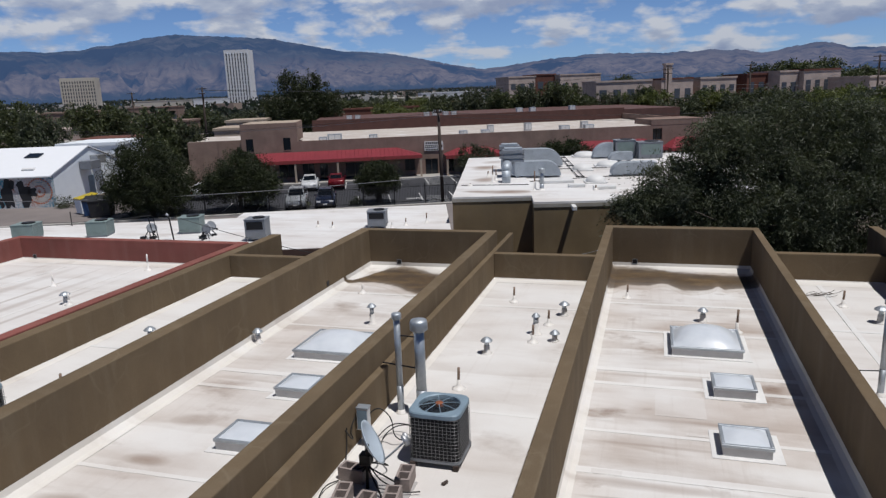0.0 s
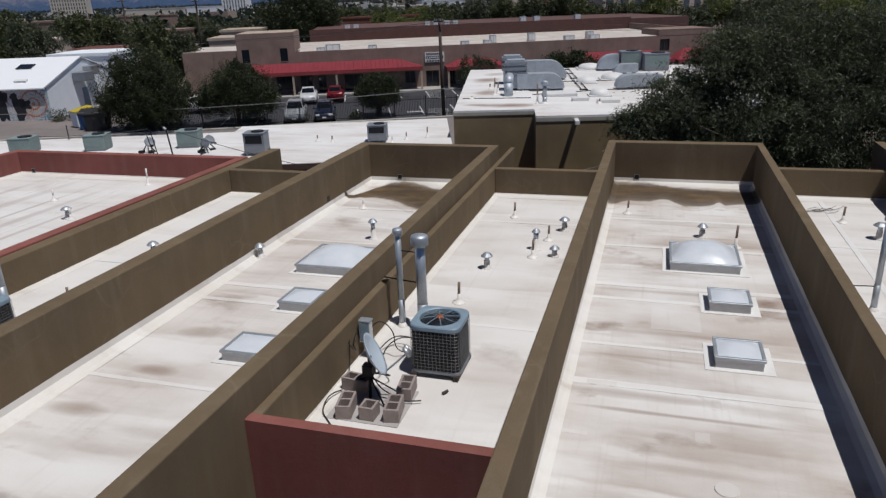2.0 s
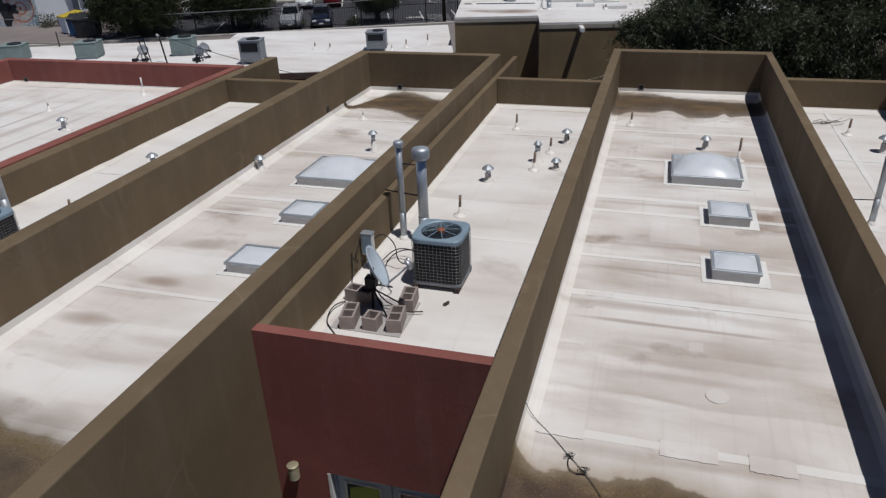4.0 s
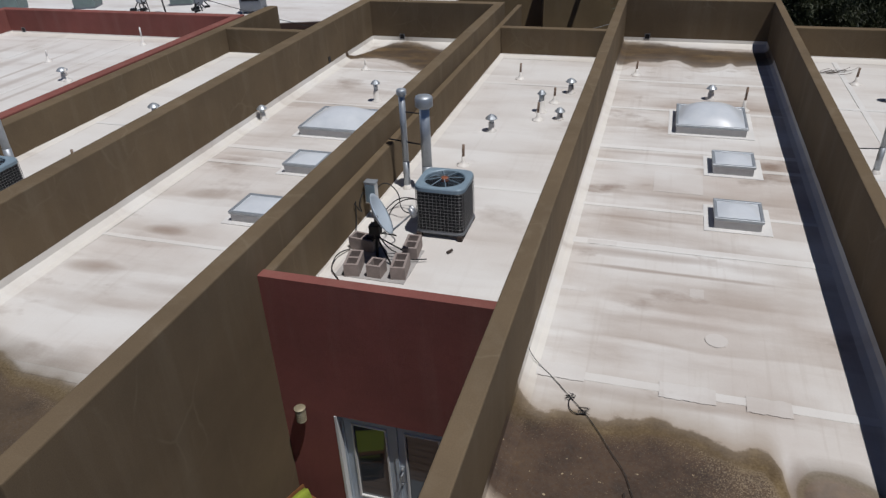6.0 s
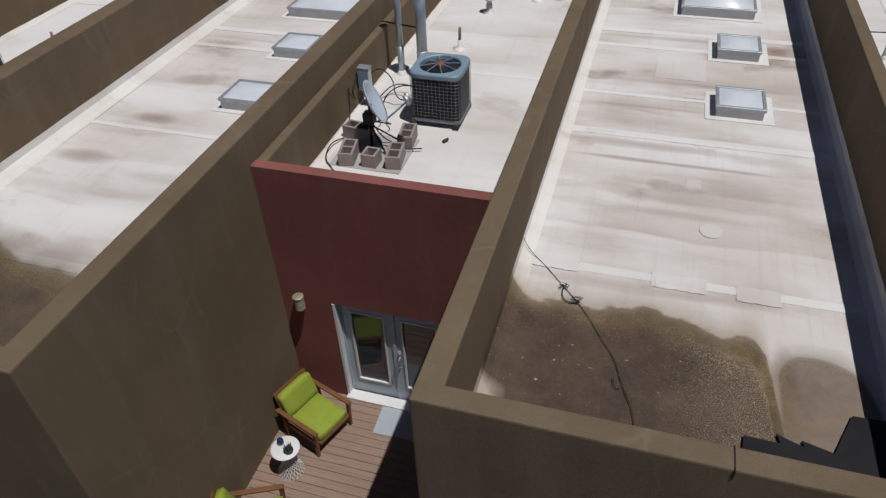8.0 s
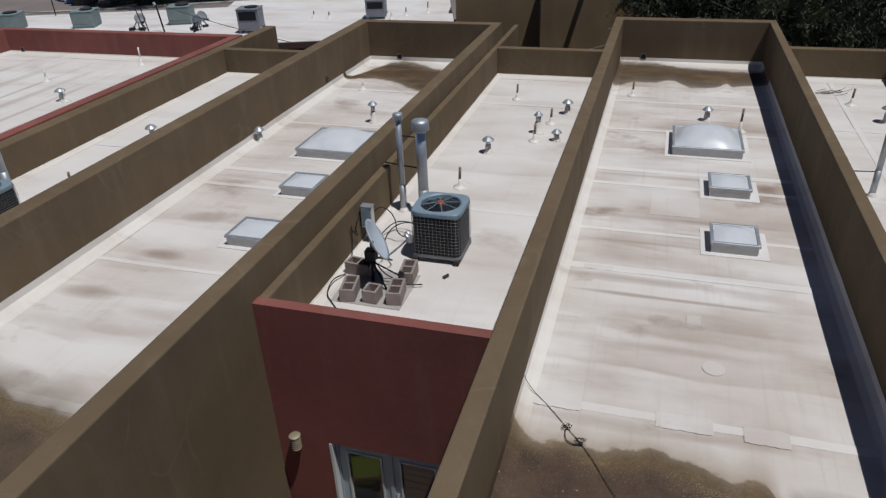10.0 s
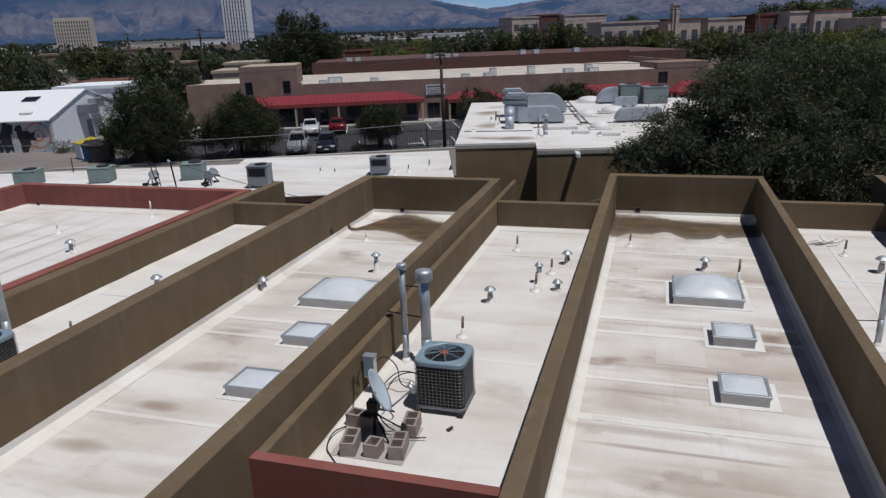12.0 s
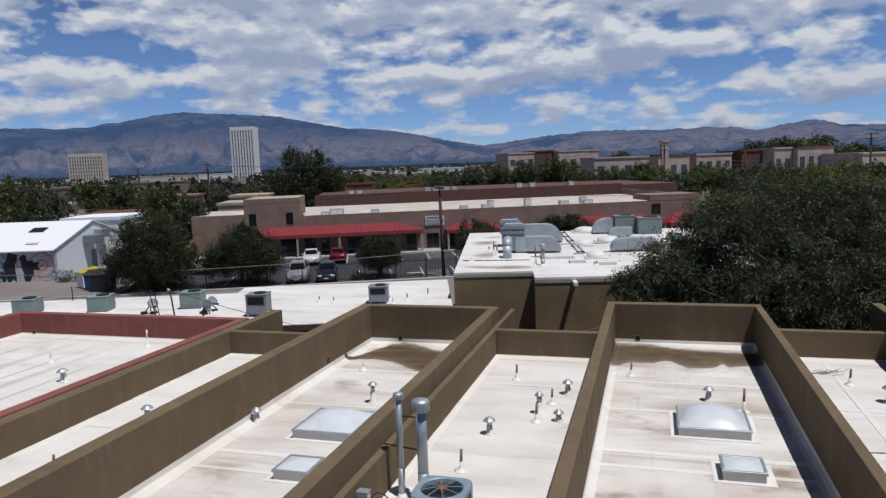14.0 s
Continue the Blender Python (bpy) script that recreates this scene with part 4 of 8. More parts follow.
def condenser(at, w=0.39, d=0.375, h=0.72, label="", lines=(13, 0.060), group="condensers"):
    c = thing("air_conditioner", label, "air conditioner", at, group)
    for sx in (-1, 1):
        for sy in (-1, 1):
            part("foot", cuboid(sx * (w - 0.06) - 0.04, sx * (w - 0.06) + 0.04, sy * (d - 0.02) - 0.05, sy * (d - 0.02) + 0.05, 0, 0.085, 0.006), WOOD, c, "weathered wooden block")
    bm = bmesh.new()
    prism(bm, rounded(w + 0.005, d + 0.005, 0.10), 0.085, 0.12)
    part("base_pan", bm, GREYMETAL, c, "grey metal base pan")
    bm = bmesh.new()
    prism(bm, rounded(w - 0.018, d - 0.018, 0.09), 0.12, h)
    part("coil", bm, COIL, c, "black finned coil")
    bm = bmesh.new()
    ring = rounded(w, d, 0.10, 5)
    k = len(ring)
    for i in range(lines[0]):
        z = 0.135 + (h - 0.15) * i / (lines[0] - 1)
        for p, q in zip(ring, ring[1:] + ring[:1]):
            tube(bm, (*p, z), (*q, z), 0.0030, seg=4, caps=False)
    run = 0.0
    for p, q in zip(ring, ring[1:] + ring[:1]):
        p, q = Vector(p), Vector(q)
        length = (q - p).length
        s = -run % lines[1]
        while s < length:
            m = p.lerp(q, s / length)
            tube(bm, (m.x, m.y, 0.12), (m.x, m.y, h), 0.0026, seg=4, caps=False)
            s += lines[1]
        run += length
    part("grille", bm, WIRE, c, "fine wire grille")
    # top with the round fan opening
    bm = bmesh.new()
    n = 64
    out, inn = [], []
    r = min(w, d) * 0.83
    for i in range(n):
        a = 2 * math.pi * i / n
        ca, sa = math.cos(a), math.sin(a)
        e = 5.5
        t = 1 / ((abs(ca) / (w + 0.012)) ** e + (abs(sa) / (d + 0.012)) ** e) ** (1 / e)
        out.append((t * ca, t * sa))
        inn.append((r * ca, r * sa))
    zs = [(out, h - 0.005), (out, h + 0.05), ([(x * 0.965, y * 0.965) for x, y in out], h + 0.068), ([(x * 1.05, y * 1.05) for x, y in inn], h + 0.072), (inn, h + 0.06), (inn, h - 0.02)]
    rings = [[bm.verts.new((x, y, z)) for x, y in pts] for pts, z in zs]
    for p, q in zip(rings, rings[1:]):
        for i in range(n):
            bm.faces.new((p[i], p[(i + 1) % n], q[(i + 1) % n], q[i]))
    part("top", bm, BLUEGREY, c, "blue grey painted top with a round opening")
    bm = bmesh.new()
    for k in range(9):
        rr = r * (0.28 + 0.085 * k)
        for i in range(40):
            a, b = 2 * math.pi * i / 40, 2 * math.pi * (i + 1) / 40
            zz = h + 0.060 + 0.02 * (1 - rr / r)
            tube(bm, (rr * math.cos(a), rr * math.sin(a), zz), (rr * math.cos(b), rr * math.sin(b), zz), 0.0014, seg=3, caps=False)
    for i in range(8):
        a = 2 * math.pi * (i + 0.3) / 8
        tube(bm, (0.06 * math.cos(a), 0.06 * math.sin(a), h + 0.082), (r * math.cos(a + 0.12), r * math.sin(a + 0.12), h + 0.062), 0.0062, seg=5, caps=False)
    part("fan_guard", bm, BLUEGREY, c, "round wire fan guard")
    bm = bmesh.new()
    for i in range(4):
        m = pose(0, 0, h - 0.05, 0, 0, i * 90 + 20) @ pose(r * 0.5, 0, 0, 24, 0, 0)
        vs = [bm.verts.new(m @ Vector(v)) for v in ((-r * 0.36, -0.05, 0), (r * 0.42, -0.11, 0), (r * 0.44, 0.11, 0), (-r * 0.36, 0.05, 0))]
        bm.faces.new(vs)
    bmesh.ops.solidify(bm, geom=list(bm.faces), thickness=0.004)
    part("fan", bm, plain("fan_blade", (0.16, 0.19, 0.22), 0.5, 0.5, bump=0) if "fan_blade" not in bpy.data.materials else bpy.data.materials["fan_blade"], c, "dull metal fan blades")
    bm = bmesh.new()
    lathe(bm, [(0.062, h + 0.03), (0.062, h + 0.075), (0.048, h + 0.088), (0.02, h + 0.092)], seg=16)
    part("motor", bm, RUSTRED, c, "rusty round fan motor")
    return c


condenser(pose(-2.965, 9.33, -0.21), h=0.80, label="dark grilled air conditioner with a blue grey top, on wooden blocks")
condenser(pose(-10.92, 8.27, -0.16), label="dark grilled air conditioner on a white roof")


# hollow concrete blocks round the dish mast
BLOCKMAT = plain("concrete_block", (0.33, 0.275, 0.255), 0.9, vary=0.22, big=7, fine=70, bump=0.6)


def hollow_block(at, length=0.42, w=0.215, h=0.20):
    b = bmesh.new()
    t = 0.034
    block(b, -w / 2, -w / 2 + t, -length / 2, length / 2, 0, h)
    block(b, w / 2 - t, w / 2, -length / 2, length / 2, 0, h)
    webs = (-length / 2, -t / 2, length / 2 - t) if length > 0.3 else (-length / 2, length / 2 - t)
    for y in webs:
        block(b, -w / 2 + t, w / 2 - t, y, y + t, 0, h)
    bmesh.ops.remove_doubles(b, verts=b.verts, dist=1e-4)
    ob = part("concrete_block", b, BLOCKMAT)
    ob.matrix_world = at
    tagged(ob, "grey hollow concrete block holding down a dish mount", "concrete block", "blocks round the dish")
    return ob


hollow_block(pose(-3.91, 7.81, -0.198, 0, 0, 10))
hollow_block(pose(-3.545, 7.76, -0.198, 0, 0, -2), 0.24)
hollow_block(pose(-3.225, 7.88, -0.198, 0, 0, 9))
hollow_block(pose(-4.00, 8.42, -0.198, 0, 0, 82))
hollow_block(pose(-3.23, 8.44, -0.198, 0, 0, 7))


def dish():
    d = thing("satellite_dish", "pale grey oval satellite dish on a short mast", "satellite dish", pose(-3.72, 8.22, -0.21))
    part("base_plate", cuboid(-0.42, 0.64, -0.63, 0.32, 0.0, 0.014, 0.004), plain("grey_board", (0.45, 0.43, 0.42), 0.8), d, "thin grey ballast tray")
    bm = bmesh.new()
    tube(bm, (0, 0, 0.01), (0.03, 0, 0.55), 0.024, seg=10)
    tube(bm, (-0.25, 0.2, 0.02), (0.02, 0, 0.36), 0.014, seg=8)
    tube(bm, (0.30, -0.2, 0.02), (0.02, 0, 0.36), 0.014, seg=8)
    tube(bm, (0.42, 0.18, 0.02), (0.02, 0, 0.36), 0.012, seg=8)
    part("mast", bm, BLACK, d, "black steel mast with struts", True)
    n = Vector((0.84, 0.31, 0.45)).normalized()
    q = n.to_track_quat("Z", "X").to_matrix().to_4x4()
    c = Matrix.Translation((0.09, -0.10, 0.75)) @ q
    bm = bmesh.new()
    R, N, seg = 0.345, 9, 36
    rings = []
    for side in (0, 1):
        for i in range(N + 1):
            k = i / N if side == 0 else 1 - i / N
            rr = max(0.004, R * k)
            z = 0.095 * k * k - (0.012 if side else 0)
            rings.append([bm.verts.new(c @ Vector((rr * 0.92 * math.cos(2 * math.pi * j / seg), rr * math.sin(2 * math.pi * j / seg), z))) for j in range(seg)])
    for p, s in zip(rings, rings[1:]):
        for j in range(seg):
            bm.faces.new((p[j], p[(j + 1) % seg], s[(j + 1) % seg], s[j]))
    part("reflector", bm, plain("dish_paint", (0.52, 0.60, 0.68), 0.45, vary=0.1, bump=0.02), d, "pale blue grey oval reflector", True)
    lowest = min((c @ Vector((0.31 * math.cos(a / 8), 0.34 * math.sin(a / 8), 0.09)) for a in range(51)), key=lambda v: v.z)
    head = Vector((0.66, -0.12, 0.88))
    bm = bmesh.new()
    tube(bm, lowest, head, 0.014, seg=8)
    part("arm", bm, ALU, d, "thin metal feed arm", True)
    bm = bmesh.new()
    tube(bm, head + Vector((0.03, 0, -0.05)), head + Vector((-0.05, 0, 0.07)), 0.04, 0.03, 10)
    tube(bm, head + Vector((0.02, 0.06, -0.03)), head + Vector((-0.05, 0.06, 0.08)), 0.03, 0.028, 10)
    part("feed_horn", bm, ALU, d, "pale feed horn", True)
    bm = bmesh.new()
    tube(bm, (0.03, 0, 0.5), c @ Vector((0, 0, -0.01)), 0.03, seg=8)
    part("neck", bm, BLACK, d, "black neck behind the reflector")
    part("bracket", cuboid(-0.07, 0.09, -0.07, 0.07, 0.40, 0.56, 0.01), BLACK, d, "black mounting bracket")


dish()


def disconnect_box():
    d = thing("disconnect_box", "grey metal electrical disconnect box beside a parapet", "electrical box", pose(-4.22, 9.42, -0.21))
    part("post", cuboid(-0.03, 0.03, 0.0, 0.05, 0, 0.36, 0.004), WOOD, d)
    part("body", cuboid(-0.10, 0.09, -0.12, 0.0, 0.30, 0.66, 0.012), WHITEPAINT, d, "pale painted metal body")
    part("lid", cuboid(-0.10, 0.10, -0.135, 0.01, 0.66, 0.69, 0.008), STEEL, d, "pale hinged lid")
    part("door", cuboid(-0.08, 0.08, -0.134, -0.12, 0.33, 0.64, 0.004), BLUEGREY, d, "blue grey door")


disconnect_box()


def cables():
    black = plain("black_cable", (0.02, 0.02, 0.02), 0.6, bump=0)
    runs = [
        [(-4.18, 9.40, 0.30), (-4.0, 9.45, 0.46), (-3.8, 9.5, 0.25), (-3.78, 9.45, -0.05), (-3.6, 9.6, -0.19), (-3.36, 9.5, 0.0)],
        [(-3.36, 9.62, 0.05), (-3.6, 9.85, -0.02), (-3.9, 9.95, -0.1), (-4.05, 9.75, -0.18), (-4.0, 9.45, -0.19)],
        [(-3.36, 9.55, 0.02), (-3.6, 9.75, 0.04), (-3.95, 9.85, -0.02), (-4.12, 9.6, -0.16), (-4.1, 9.3, -0.19)],
        [(-4.3, 9.2, 0.35), (-4.33, 9.05, 0.2), (-4.32, 9.15, 0.0), (-4.3, 9.0, 0.12), (-4.33, 8.9, 0.28)],
        [(-4.33, 8.95, 0.30), (-4.33, 8.9, -0.1), (-4.25, 8.6, -0.18), (-4.0, 8.5, -0.1), (-3.75, 8.3, 0.1)],
        [(-4.2, 8.3, -0.18), (-4.28, 8.0, -0.1), (-4.25, 7.7, -0.17), (-4.1, 7.55, -0.19), (-3.95, 7.4, -0.19)],
        [(-3.69, 8.2, 0.25), (-3.5, 8.1, 0.05), (-3.35, 8.2, -0.1), (-3.2, 8.15, -0.15), (-2.95, 8.25, -0.16)],
        [(-3.9, 9.0, -0.18), (-3.75, 8.8, -0.1), (-3.9, 8.6, -0.05), (-3.7, 8.5, 0.05), (-3.55, 8.7, -0.1), (-3.75, 8.9, -0.18)],
    ]
    for r in runs:
        bm = bmesh.new()
        hose(bm, r, 0.0095)
        tagged(part("cable", bm, black), "loose black cable on the white roof", "cable", "loose cables")
    bm = bmesh.new()
    hose(bm, [(-1.09, 6.44, -0.04), (-1.04, 6.40, -0.12), (-0.93, 6.32, -0.185), (-0.75, 6.15, -0.19), (-0.54, 5.90, -0.19), (-0.32, 5.65, -0.19), (-0.17, 5.44, -0.19), (0.00, 5.15, -0.19), (0.14, 4.95, -0.19), (0.21, 4.74, -0.19), (0.28, 4.54, -0.19), (0.40, 4.28, -0.19), (0.46, 3.50, -0.21)], 0.0042)
    hose(bm, [(-0.516, 5.830, -0.185), (-0.510, 5.708, -0.185), (-0.440, 5.615, -0.185), (-0.334, 5.642, -0.185)], 0.005, 5)
    hose(bm, [(0.154, 4.678, -0.185), (0.173, 4.583, -0.185), (0.213, 4.551, -0.185), (0.246, 4.595, -0.185)], 0.004, 5)
    rnd = random.Random(4)
    for cx, cy in ((-0.51, 5.85), (-0.34, 5.66)):
        for _ in range(7):
            pts = [(cx + rnd.uniform(-0.07, 0.07), cy + rnd.uniform(-0.05, 0.05), rnd.uniform(-0.19, -0.13)) for _ in range(4)]
            hose(bm, pts, 0.003, 4)
    tagged(part("cable", bm, black), "long black wire lying across a stained white roof", "cable")
    bm = bmesh.new()
    rnd = random.Random(8)
    tube(bm, (-2.72, 8.55, -0.2), (-2.66, 8.62, -0.17), 0.03, 0.02, 7)
    tagged(part("debris", bm, WOOD), "small dark lump of debris on the roof", "debris")


cables()

# ---- sheet seams, cant strips, patches ----


def strip(parent, name, x0, x1, y0, y1, z, t=0.006, material=None, wob=0.0, seed=0):
    """A thin sheet laid on the roof with slightly wandering long edges."""
    rnd = random.Random(seed)
    bm = bmesh.new()
    n = 14
    rows = []
    for i in range(n + 1):
        x = x0 + (x1 - x0) * i / n
        a, b = y0 + rnd.uniform(-wob, wob), y1 + rnd.uniform(-wob, wob)
        rows.append((bm.verts.new((x, a, z)), bm.verts.new((x, a + 0.01, z + t)), bm.verts.new((x, b - 0.01, z + t)), bm.verts.new((x, b, z))))
    for p, q in zip(rows, rows[1:]):
        for k in range(3):
            bm.faces.new((p[k], q[k], q[k + 1], p[k + 1]))
    return part(name, bm, material or SEAM, parent)


def dip_at(y, y0, y1, dip):
    v = (y - y0) / (y1 - y0)
    return -dip * (max(0.0, abs(v - 0.5) * 2 - 0.55) / 0.45) ** 1.5


def seams(roof_ob, x0, x1, y0, y1, z, dip, at, seed, sheet):
    for k, y in enumerate(at):
        w = 0.05 + 0.035 * ((k * 7 + seed) % 3) / 2
        zz = z + dip_at(y, y0, y1, dip) + 0.004
        strip(roof_ob, "seam", x0 + 0.10, x1 - 0.10, y - w, y + w, zz, 0.005, sheet, 0.006, seed * 31 + k)


seams(ROOF_C, -1.10, 2.80, 3.25, 21.45, HIGH, 0.03, (6.27, 9.40, 10.66, 12.56, 13.25, 15.57, 17.65), 1, SEAM_C)
seams(ROOF_A, -8.60, -4.76, 2.70, 20.35, HIGH, 0.03, (4.76, 7.87, 10.95, 11.72, 14.60, 17.42), 2, SEAM_A)
seams(ROOF_B, -4.36, -1.33, 6.42, 19.46, -0.21, 0, (10.9, 16.9), 3, SEAM_B)
strip(ROOF_D, "seam", -12.25, -9.05, 12.2, 12.32, -0.155)
strip(ROOF_F, "seam", 3.1, 5.85, 12.6, 12.72, -0.205)
strip(ROOF_F, "seam", 3.1, 5.85, 16.3, 16.42, -0.205)
for x in (-13.9, -16.45, -19.3):
    bm = cuboid(x - 0.06, x + 0.06, 6.4, 19.4, -0.2, -0.192)
    part("seam", bm, SEAM_B, ROOF_E)
part("seam", cuboid(4.25, 4.37, 6.6, 20.2, -0.21, -0.200), SEAM, ROOF_F)

for x0, x1, y0, y1, z in [(0.15, 0.97, 11.37, 12.20, 0.003), (0.75, 0.93, 8.18, 8.40, 0.004), (0.42, 1.02, 6.12, 6.38, 0.010), (1.33, 1.79, 6.11, 6.36, 0.010), (-0.95, -0.40, 6.16, 6.42, 0.010), (0.62, 1.04, 10.74, 10.83, 0.004),
                          (0.05, 0.29, 16.8, 16.97, 0.003), (0.47, 0.68, 16.76, 16.92, 0.003), (-0.73, -0.3, 9.32, 9.45, 0.010), (1.92, 2.38, 15.46, 15.72, 0.006), (-0.95, -0.5, 11.0, 11.1, 0.004), (-0.98, -0.6, 8.0, 8.09, 0.003)]:
    strip(ROOF_C, "patch", x0, x1, y0, y1, HIGH + z + dip_at((y0 + y1) / 2, 3.25, 21.45, 0.03), 0.0025, PATCH, 0.012, int(y0 * 10))
bm = bmesh.new()
lathe(bm, [(0.138, 0.0), (0.133, 0.008), (0.02, 0.010)], (1.06, 7.30, HIGH + 0.002), 24)
part("patch", bm, PATCH, ROOF_C, "round pale patch")


def cant(roof_ob, x0, x1, y0, y1, z, dip, left=True, right=True, back=True, front=False, up=0.11, out=0.20, sheet=CANT):
    """White fillets where the sheet turns up the walls."""
    def run(name, pts_at, n):
        bm = bmesh.new()
        rows = []
        for i in range(n + 1):
            rows.append([bm.verts.new(p) for p in pts_at(i / n)])
        for p, q in zip(rows, rows[1:]):
            for k in range(len(p) - 1):
                bm.faces.new((p[k], q[k], q[k + 1], p[k + 1]))
        part(name, bm, sheet, roof_ob, "white sheet turned up the wall")

    def h(y):
        return z + dip_at(y, y0, y1, dip)

    def wav(s, k):
        return 0.012 * noise.noise(Vector((s * 1.7, k, 0.3)))

    if left:
        run("cant_strip", lambda u: [(x0 + 0.004, y0 + (y1 - y0) * u, h(y0 + (y1 - y0) * u) + up + wav(u * 18, 1)), (x0 + 0.018, y0 + (y1 - y0) * u, h(y0 + (y1 - y0) * u) + up * 0.45),
                                     (x0 + out * 0.5, y0 + (y1 - y0) * u, h(y0 + (y1 - y0) * u) + 0.022), (x0 + out + wav(u * 18, 5), y0 + (y1 - y0) * u, h(y0 + (y1 - y0) * u) + 0.004)], 40)
    if right:
        run("cant_strip", lambda u: [(x1 - 0.004, y0 + (y1 - y0) * u, h(y0 + (y1 - y0) * u) + up + wav(u * 18, 9)), (x1 - 0.018, y0 + (y1 - y0) * u, h(y0 + (y1 - y0) * u) + up * 0.45),
                                     (x1 - out * 0.5, y0 + (y1 - y0) * u, h(y0 + (y1 - y0) * u) + 0.022), (x1 - out + wav(u * 18, 3), y0 + (y1 - y0) * u, h(y0 + (y1 - y0) * u) + 0.004)], 40)
    if back:
        run("cant_strip", lambda u: [(x0 + (x1 - x0) * u, y1 - 0.004, h(y1) + up), (x0 + (x1 - x0) * u, y1 - 0.02, h(y1) + up * 0.45), (x0 + (x1 - x0) * u, y1 - out * 1.4, h(y1) + 0.02), (x0 + (x1 - x0) * u, y1 - out * 2.2, h(y1 - out * 2) + 0.005)], 10)
    if front:
        run("cant_strip", lambda u: [(x0 + (x1 - x0) * u, y0 + 0.004, h(y0) + up), (x0 + (x1 - x0) * u, y0 + 0.02, h(y0) + up * 0.45), (x0 + (x1 - x0) * u, y0 + out, h(y0) + 0.006)], 10)


cant(ROOF_A, -8.60, -4.76, 2.70, 20.35, HIGH, 0.03, front=True, up=0.20, out=0.22, sheet=CANT_A)
cant(ROOF_B, -4.36, -1.33, 6.42, 19.46, -0.21, 0.0, front=True, up=0.05, out=0.16)
cant(ROOF_C, -1.10, 2.80, 3.25, 21.45, HIGH, 0.03, front=True, up=0.16, out=0.17, sheet=CANT_C)
cant(ROOF_D, -12.35, -8.95, 6.42, 18.20, -0.16, 0.0, up=0.04)
cant(ROOF_E, -21.95, -13.0, 6.3, 19.60, -0.2, 0.0, up=0.07)
cant(ROOF_F, 2.99, 5.95, 6.42, 20.45, -0.21, 0.0, up=0.05)

# scuppers: dark openings with a metal throat at the rear walls
def scupper(x, y, z):
    s = thing("scupper", "small square drain opening in the parapet", "drain", pose(x, y, z), "roof drains")
    bm = bmesh.new()
    t = 0.012
    block(bm, -0.075, 0.075, -0.016, -0.004, -t, 0)
    block(bm, -0.075, 0.075, -0.016, -0.004, 0.13, 0.13 + t)
    block(bm, -0.075, -0.063, -0.016, -0.004, 0, 0.13)
    block(bm, 0.063, 0.075, -0.016, -0.004, 0, 0.13)
    part("frame", bm, GREYMETAL, s)
    part("throat", cuboid(-0.063, 0.063, -0.012, -0.006, 0, 0.13), BLACK, s, "black opening")


scupper(-7.62, 20.34, -0.08)
scupper(-0.44, 21.44, -0.10)
scupper(-21.4, 19.59, -0.15)
s = thing("scupper", "small square drain opening in the parapet", "drain", pose(-8.594, 17.2, 0.03), "roof drains")
part("throat", cuboid(0.0, 0.008, -0.07, 0.07, 0, 0.14), BLACK, s, "black opening")

# black sheet standing in for shade by the front parapet; joint in its top
bm = bmesh.new()
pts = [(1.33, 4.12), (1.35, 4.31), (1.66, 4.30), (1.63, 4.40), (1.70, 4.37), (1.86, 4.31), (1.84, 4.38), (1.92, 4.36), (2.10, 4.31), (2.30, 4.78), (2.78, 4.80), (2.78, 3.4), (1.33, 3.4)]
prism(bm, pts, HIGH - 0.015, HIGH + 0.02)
tagged(part("shade_sheet", bm, BLACK), "jagged flat black sheet standing in for shade by a parapet", "roofing sheet")
bm = cuboid(0.985, 0.998, 3.043, 3.255, 0.90, 1.0005)
tagged(part("joint", bm, BLACK), "narrow dark joint in a parapet top", "joint", kind="structure")


def fallen_twigs():
    """Dead twigs and leaves blown against the rear of a roof."""
    rnd = random.Random(19)
    t = thing("fallen_twigs", "dry fallen twigs lying on a white roof", "twigs", pose(4.1, 19.1, -0.205))
    for k in range(14):
        x, y, a = rnd.uniform(-0.3, 0.35), rnd.uniform(-0.15, 0.2), rnd.uniform(-0.5, 0.5)
        n = rnd.uniform(0.15, 0.45)
        bm = bmesh.new()
        hose(bm, [(x, y, 0.012), (x + n * 0.5 * math.cos(a), y + n * 0.5 * math.sin(a), 0.02 + rnd.uniform(0, 0.05)), (x + n * math.cos(a + 0.3), y + n * math.sin(a + 0.3), 0.015 + rnd.uniform(0, 0.09))], 0.006, 4)
        part("twig", bm, BARK, t)


fallen_twigs()

# ---- the small deck below ----
DECKWOOD = Nodes("deck_board", 0.75)
DECKWOOD.colour(DECKWOOD.mix(0.4, DECKWOOD.ramp(DECKWOOD.noise(3, 6, 0.6, (0.3, 6, 1)), [(0.3, (0.23, 0.15, 0.11)), (0.7, (0.34, 0.235, 0.175))]),
                             DECKWOOD.ramp(DECKWOOD.noise(30, 4, 0.6, (0.2, 3, 1)), [(0.3, (0.2, 0.13, 0.1)), (0.7, (0.4, 0.29, 0.22))])))
DECKWOOD = DECKWOOD.mat
deck = tagged(part("floor", cuboid(-4.50, -1.33, 1.0, 6.26, GROUND - 0.05, -3.66), BLACK), "dark underside of a plank deck", "deck", kind="structure")
plank = data_of(cuboid(-1.585, 1.585, -0.0645, 0.0645, -0.03, 0.0, 0.004, 1), "board", DECKWOOD)
y = 6.19
while y > 1.1:
    piece("board", plank, deck, (-2.915, y, -3.62))
    y -= 0.1345
wall("wall_23", -4.50, -1.33, 0.8, 1.0, -1.6, OLIVE, "olive stucco garden wall closing a small deck")

